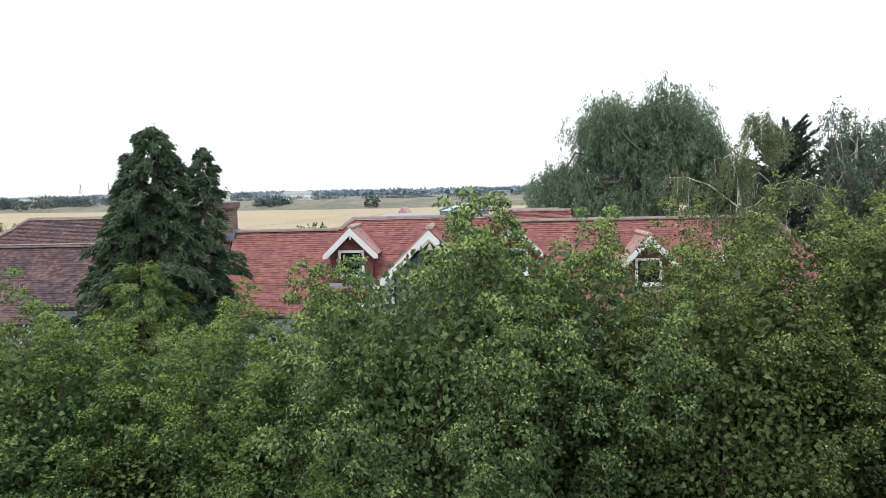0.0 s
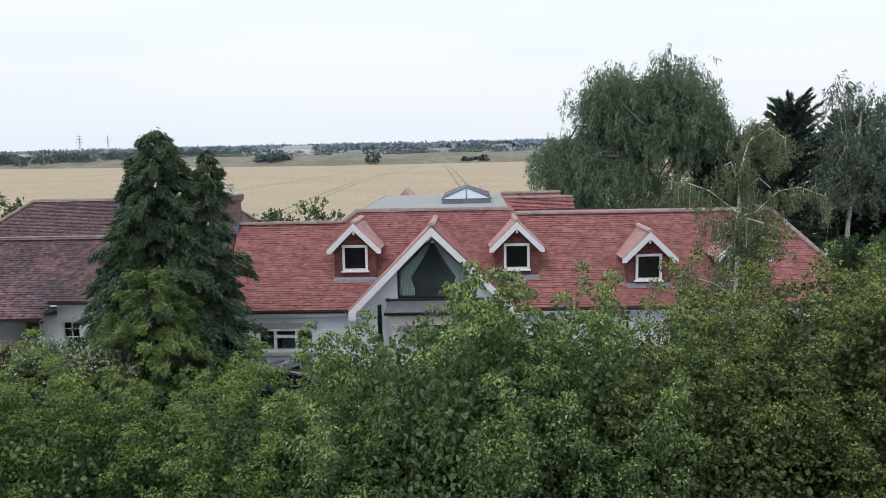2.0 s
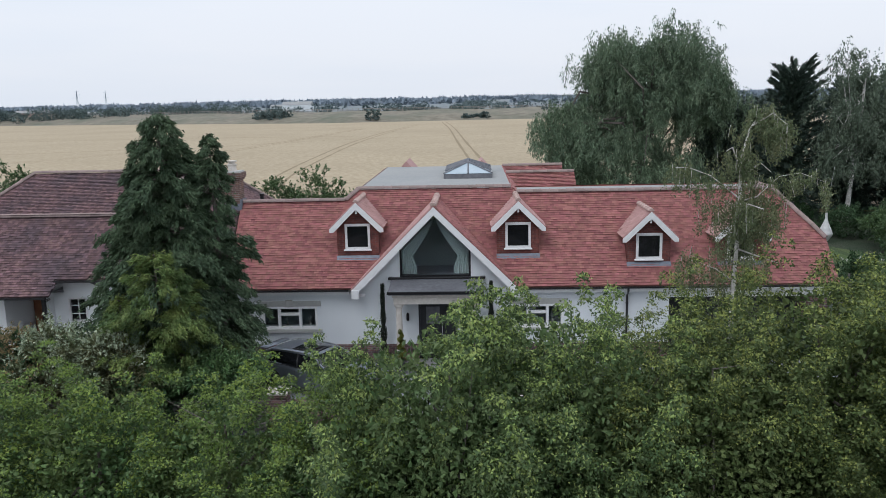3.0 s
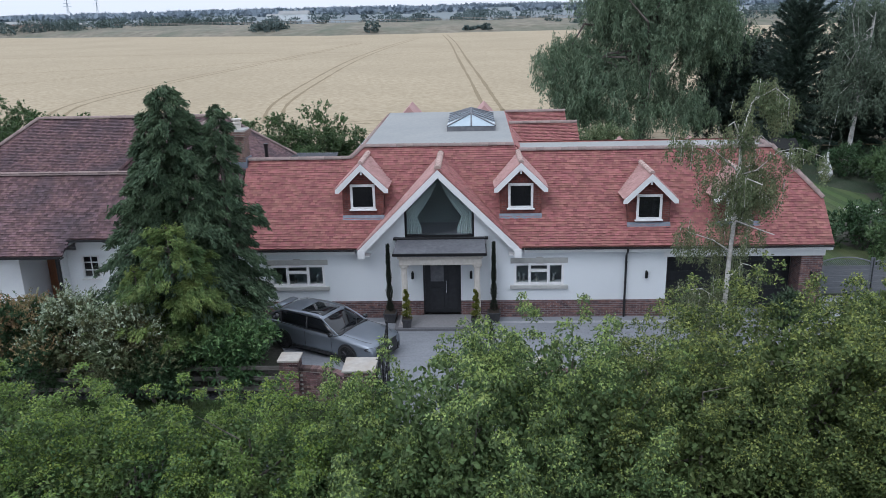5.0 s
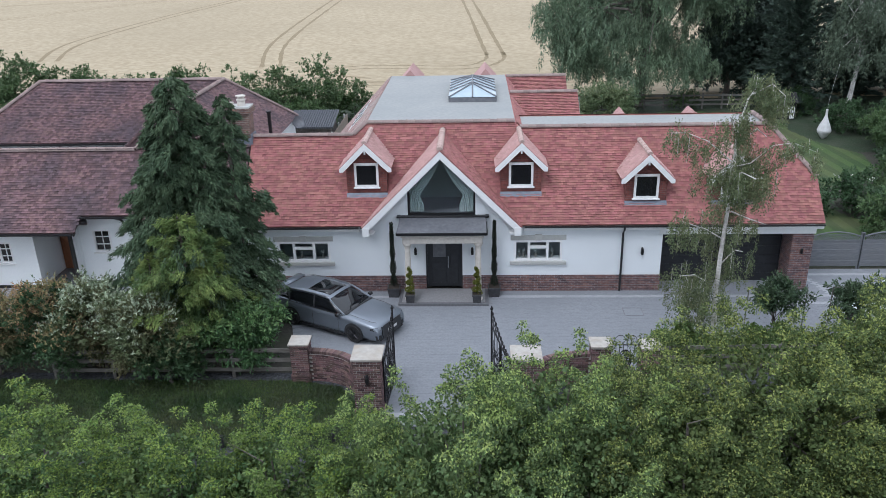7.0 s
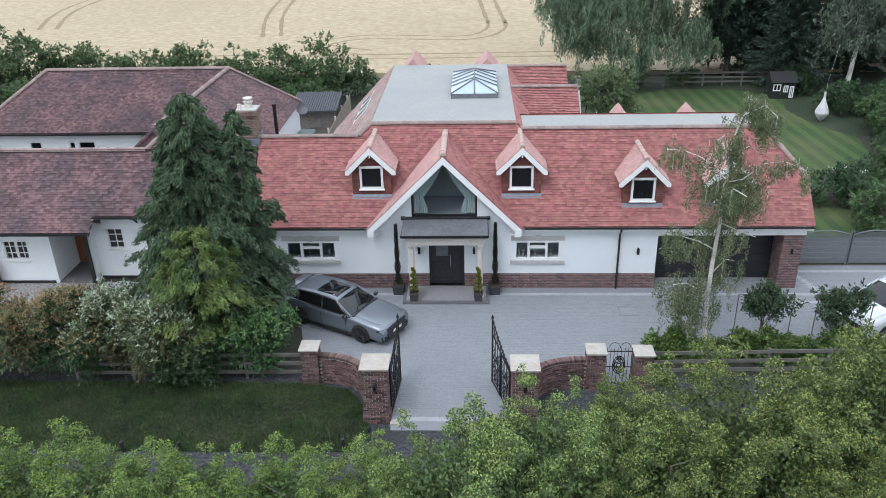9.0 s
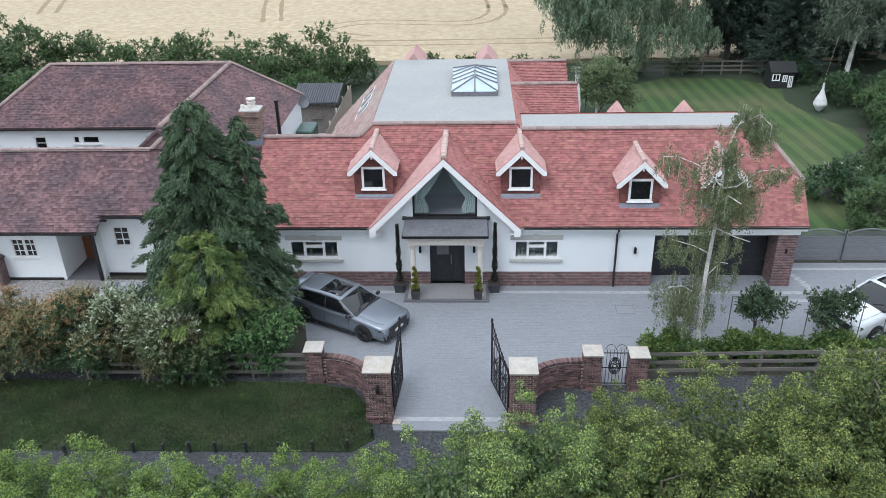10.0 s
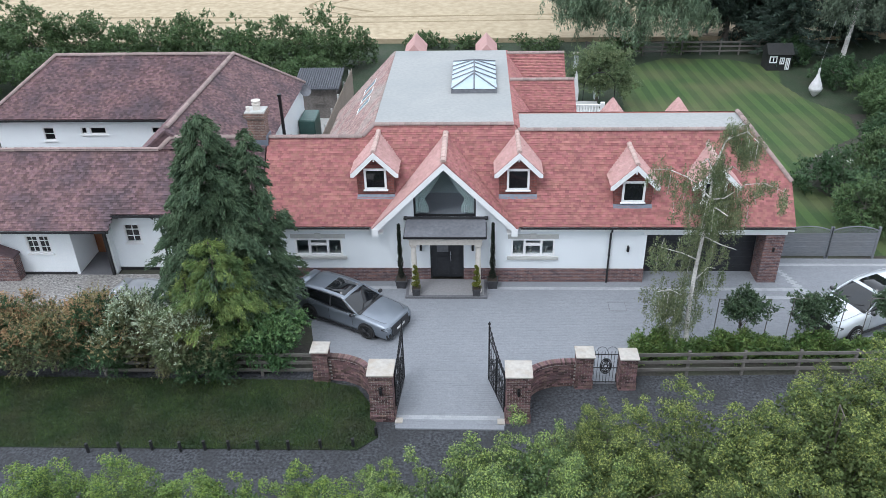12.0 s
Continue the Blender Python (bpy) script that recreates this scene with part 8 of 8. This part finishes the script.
TYRE = material("tyre_rubber", (0.012, 0.012, 0.012), (0.025, 0.025, 0.025), 20, 0.9)
RIM = material("dark_alloy", (0.03, 0.03, 0.033), (0.06, 0.06, 0.065), 5, 0.35, metal=0.8)
SILVER_RIM = material("silver_alloy", (0.4, 0.4, 0.42), (0.5, 0.5, 0.52), 5, 0.3, metal=0.9)
LAMP_GLASS = material("lamp_glass", (0.025, 0.027, 0.03), (0.12, 0.13, 0.14), 9, 0.08, specular=0.8)
TAIL = material("tail_lamp", (0.16, 0.008, 0.008), (0.24, 0.015, 0.012), 9, 0.15)
PLATE = material("plain_plate", (0.62, 0.62, 0.6), (0.68, 0.68, 0.66), 4, 0.5)


def loft(rows):
    """A closed skin through rows of points, each row from the left side over the top to the right."""
    bm = bmesh.new()
    rings = [[bm.verts.new(p) for p in r] for r in rows]
    for r, s in zip(rings, rings[1:]):
        for k in range(len(r) - 1):
            bm.faces.new((r[k], r[k + 1], s[k + 1], s[k]))
        bm.faces.new((r[-1], r[0], s[0], s[-1]))
    bm.faces.new(rings[0][::-1])
    bm.faces.new(rings[-1])
    for f in bm.faces:
        f.smooth = True
    return bm


def car(name, label, m, paint, rim, tall=1.0, sunroof=True):
    """A five-door car, drawn heading along +x at the origin, then set at the pose m."""
    t = thing(name, label, "car", (0, 0, 0))
    H = lambda z: z * tall
    body = []
    for x, w, zb, belt, crown in ((-2.40, 0.70, 0.42, 0.80, 0.0), (-2.36, 0.80, 0.34, 0.92, 0.02), (-2.2, 0.89, 0.28, 1.0, 0.03), (-1.75, 0.925, 0.24, 1.02, 0.03), (-1.0, 0.935, 0.21, 1.0, 0.02), (0.0, 0.935, 0.2, 0.975, 0.02), (0.8, 0.935, 0.2, 0.96, 0.03), (1.15, 0.93, 0.21, 0.94, 0.06),
                                  (1.5, 0.925, 0.23, 0.905, 0.07), (1.85, 0.915, 0.22, 0.865, 0.07), (2.1, 0.9, 0.2, 0.835, 0.06), (2.28, 0.875, 0.2, 0.795, 0.05), (2.38, 0.81, 0.22, 0.72, 0.03)):
        half = [(0.0, zb), (w * 0.55, zb), (w * 0.93, zb + 0.02), (w * 0.985, zb + 0.12), (w, 0.5), (w * 0.985, 0.66), (w * 0.985, belt - 0.14), (w * 0.955, belt - 0.04), (w * 0.87, belt + 0.005), (w * 0.5, belt + crown * 0.8), (0.0, belt + crown)]
        ring = [(x, y, H(z)) for y, z in half] + [(x, -y, H(z)) for y, z in half[-2:0:-1]]
        body.append(ring)
    part("body", loft(body), paint, t)
    glass = []
    for x, wb, wt, zb, zr in ((-2.22, 0.74, 0.66, 0.98, 1.06), (-1.95, 0.8, 0.64, 0.98, 1.26), (-1.6, 0.83, 0.63, 0.98, 1.385), (-0.9, 0.845, 0.64, 0.97, 1.425), (-0.2, 0.85, 0.64, 0.95, 1.43), (0.2, 0.85, 0.62, 0.95, 1.385), (0.5, 0.845, 0.64, 0.94, 1.245), (0.8, 0.83, 0.68, 0.93, 1.08), (0.99, 0.8, 0.7, 0.93, 0.975)):
        half = [(wb, zb), (wb - 0.035, zb + (zr - zb) * 0.35), (wt + 0.06, zb + (zr - zb) * 0.8), (wt, zr - 0.02), (wt * 0.6, zr), (0.0, zr + 0.01)]
        glass.append([(x, y, H(z)) for y, z in half] + [(x, -y, H(z)) for y, z in half[-2::-1]])
    part("glasshouse", loft(glass), DARK_GLASS, t, "dark car glass")
    roof = []
    for x, wt, zr in ((-2.27, 0.62, 1.09), (-2.0, 0.66, 1.275), (-1.6, 0.665, 1.405), (-0.9, 0.675, 1.445), (-0.2, 0.675, 1.45), (0.1, 0.66, 1.42), (0.22, 0.645, 1.385)):
        half = [(wt + 0.012, zr - 0.05), (wt, zr - 0.012), (wt * 0.6, zr + 0.006), (0.0, zr + 0.014)]
        roof.append([(x, y, H(z)) for y, z in half] + [(x, -y, H(z)) for y, z in half[-2::-1]])
    part("roof", loft(roof), paint, t)
    if sunroof:
        rows = []
        for x, z in ((-0.88, 1.468), (-0.2, 1.474), (0.1, 1.445)):
            rows.append([(x, y, H(z + 0.006 * (1 - abs(y) / 0.47))) for y in (-0.47, -0.2, 0.0, 0.2, 0.47)] + [(x, y, H(z) - 0.03) for y in (0.47, -0.47)])
        bm = loft(rows)
        part("sunroof", bm, DARK_GLASS, t, "black glass sunroof")
    for s in (-1, 1):
        bm = bmesh.new()
        tube(bm, [(-1.9, s * 0.66, H(1.33)), (-1.6, s * 0.67, H(1.42)), (-0.6, s * 0.675, H(1.46)), (0.1, s * 0.66, H(1.44)), (0.2, s * 0.65, H(1.40))], 0.016, 6)
        part("roof_rail", bm, SILVER_RIM, t)
        # pillars
        for xa, za, xb, zb2, wa, wb2 in ((0.97, 0.96, 0.2, 1.39, 0.81, 0.66), (-0.35, 0.95, -0.42, 1.41, 0.855, 0.695), (-1.5, 0.97, -1.62, 1.38, 0.845, 0.69)):
            bm = bmesh.new()
            tube(bm, [(xa, s * wa, H(za)), ((xa + xb) / 2, s * ((wa + wb2) / 2 + 0.03), H((za + zb2) / 2)), (xb, s * wb2, H(zb2))], 0.03, 6)
            part("pillar", bm, paint if xa > 0.9 else BLACK_PLASTIC, t)
        part("mirror", boxes((0.72, 0.86, min(s * 0.9, s * 1.08), max(s * 0.9, s * 1.08), H(0.95), H(1.08)), bevel=0.03), BLACK_PAINT, t)
        for x in (-1.3, -0.2):
            part("door_handle", boxes((x, x + 0.17, s * 0.93 - 0.015, s * 0.93 + 0.015, H(0.83), H(0.855)), bevel=0.006), paint, t)
        for x in (0.78, -0.38, -1.45):
            bm = bmesh.new()
            tube(bm, [(x, s * 0.938, H(0.3)), (x - 0.01, s * 0.94, H(0.55)), (x - 0.03, s * 0.925, H(0.9))], 0.006, 4)
            part("door_gap", bm, BLACK_PLASTIC, t)
        part("head_lamp", slab([(2.385, s * 0.52, H(0.6)), (2.32, s * 0.84, H(0.61)), (2.12, s * 0.915, H(0.67)), (2.14, s * 0.905, H(0.735)), (2.29, s * 0.8, H(0.76)), (2.37, s * 0.54, H(0.71))], (0.03, 0, 0.012)), LAMP_GLASS, t, "clear head lamp")
        part("tail_lamp", slab([(-2.3, s * 0.5, H(0.82)), (-2.1, s * 0.86, H(0.84)), (-2.1, s * 0.86, H(0.93)), (-2.3, s * 0.5, H(0.93))], (-0.05, 0, 0)), TAIL, t, "red tail lamp")
        part("air_intake", slab([(2.385, s * 0.62, H(0.24)), (2.32, s * 0.84, H(0.26)), (2.3, s * 0.87, H(0.46)), (2.385, s * 0.66, H(0.43))], (0.035, 0, 0)), BLACK_PLASTIC, t)
    # cowl, wipers, spoiler, trim along the belt, skirts and the seams of the bonnet
    part("cowl", loft([[(x, y, H(z)) for y in (-0.78, -0.4, 0.0, 0.4, 0.78)] + [(x, y, H(z) - 0.03) for y in (0.78, -0.78)] for x, z in ((0.88, 1.0), (1.05, 0.998))]), BLACK_PLASTIC, t, "black plastic cowl")
    for y in (-0.45, 0.2):
        bm = bmesh.new()
        tube(bm, [(0.98, y, H(1.01)), (0.78, y + 0.32, H(1.12))], 0.012, 4)
        part("wiper", bm, BLACK_PLASTIC, t)
    part("spoiler", loft([[(x, y, H(z)) for y in (-0.6, 0.0, 0.6)] + [(x, y, H(z) - 0.035) for y in (0.6, -0.6)] for x, z in ((-2.34, 1.33), (-2.18, 1.385), (-1.95, 1.37))]), paint, t, "roof spoiler")
    for s in (-1, 1):
        bm = bmesh.new()
        tube(bm, [(-1.95, s * 0.872, H(1.0)), (-1.0, s * 0.878, H(0.99)), (0.0, s * 0.88, H(0.97)), (0.95, s * 0.862, H(0.945))], 0.014, 5)
        part("belt_trim", bm, BLACK_PLASTIC, t)
        part("side_skirt", boxes((-1.0, 1.0, min(s * 0.9, s * 0.95), max(s * 0.9, s * 0.95), H(0.19), H(0.27)), bevel=0.015), BLACK_PLASTIC, t)
        bm = bmesh.new()
        tube(bm, [(1.07, s * 0.72, H(0.995)), (1.6, s * 0.74, H(0.955)), (2.0, s * 0.7, H(0.895)), (2.28, s * 0.55, H(0.81))], 0.007, 4)
        part("bonnet_seam", bm, BLACK_PLASTIC, t)
        part("door_gap", boxes((-1.5, 0.8, s * 0.925 - 0.004, s * 0.925 + 0.004, H(0.3), H(0.308))), BLACK_PLASTIC, t)
    part("grille", slab([(2.38, -0.5, H(0.22)), (2.38, 0.5, H(0.22)), (2.385, 0.6, H(0.44)), (2.36, 0.5, H(0.725)), (2.36, -0.5, H(0.725)), (2.385, -0.6, H(0.44))], (0.045, 0, 0.01)), BLACK_PLASTIC, t, "black grille")
    part("number_plate", boxes((2.425, 2.44, -0.26, 0.26, H(0.42), H(0.52))), PLATE, t, "plain pale plate")
    part("bumper", boxes((2.2, 2.42, -0.7, 0.7, H(0.19), H(0.25)), bevel=0.02), BLACK_PLASTIC, t)
    part("bumper", boxes((-2.42, -2.2, -0.7, 0.7, H(0.3), H(0.42)), bevel=0.02), BLACK_PLASTIC, t)
    for x in (1.41, -1.41):
        for s in (-1, 1):
            bm = bmesh.new()
            prof = [(0.20, -0.11), (0.31, -0.115), (0.335, -0.09), (0.34, 0.0), (0.335, 0.09), (0.31, 0.115), (0.20, 0.11)]
            n = 26
            rings = [[bm.verts.new((x + r * math.cos(2 * math.pi * k / n), s * 0.85 + y, 0.34 + r * math.sin(2 * math.pi * k / n))) for k in range(n)] for r, y in prof]
            for a, b in zip(rings, rings[1:] + rings[:1]):
                for k in range(n):
                    bm.faces.new((a[k], a[(k + 1) % n], b[(k + 1) % n], b[k]))
            w = part("wheel", bm, TYRE, t, "black tyre on alloy rim")
            bm = bmesh.new()
            for k in range(10):
                a = 2 * math.pi * k / 10
                tube(bm, [(x + 0.04 * math.cos(a), s * 0.95, 0.34 + 0.04 * math.sin(a)), (x + 0.235 * math.cos(a), s * 0.955, 0.34 + 0.235 * math.sin(a))], 0.017, 4)
            tube(bm, [(x + 0.245 * math.cos(2 * math.pi * k / 24), s * 0.955, 0.34 + 0.245 * math.sin(2 * math.pi * k / 24)) for k in range(25)], 0.015, 5)
            part("rim", bm, rim, w)
            # dark wheel arch
            bm = bmesh.new()
            n = 20
            c0 = [bm.verts.new((x + 0.395 * math.cos(math.pi * k / n), s * 0.94, 0.34 + 0.395 * math.sin(math.pi * k / n))) for k in range(n + 1)]
            c1 = [bm.verts.new((x + 0.395 * math.cos(math.pi * k / n), s * 0.7, 0.34 + 0.395 * math.sin(math.pi * k / n))) for k in range(n + 1)]
            for k in range(n):
                bm.faces.new((c0[k], c0[k + 1], c1[k + 1], c1[k]))
            bm.faces.new(c0 + [bm.verts.new((x - 0.395, s * 0.94, 0.2)), bm.verts.new((x + 0.395, s * 0.94, 0.2))])
            part("wheel_arch", bm, BLACK_PLASTIC, t)
    t.matrix_basis = m
    return t


car("estate_car", "grey estate car with black sunroof on drive", pose(-3.78, -2.72, 0.045, 0, 0, -28.6), GREY_PAINT, RIM, 0.95)
car("suv_car", "white sport utility car parked on drive", pose(16.7, -2.7, 0.045, 0, 0, 206), WHITE_PAINT, SILVER_RIM, 1.13)
car("parked_car", "pale silver car parked behind the hedge on gravel", pose(-11.3, -2.75, 0.02, 0, 0, -12), SILVER_PAINT, SILVER_RIM, 0.9, False)
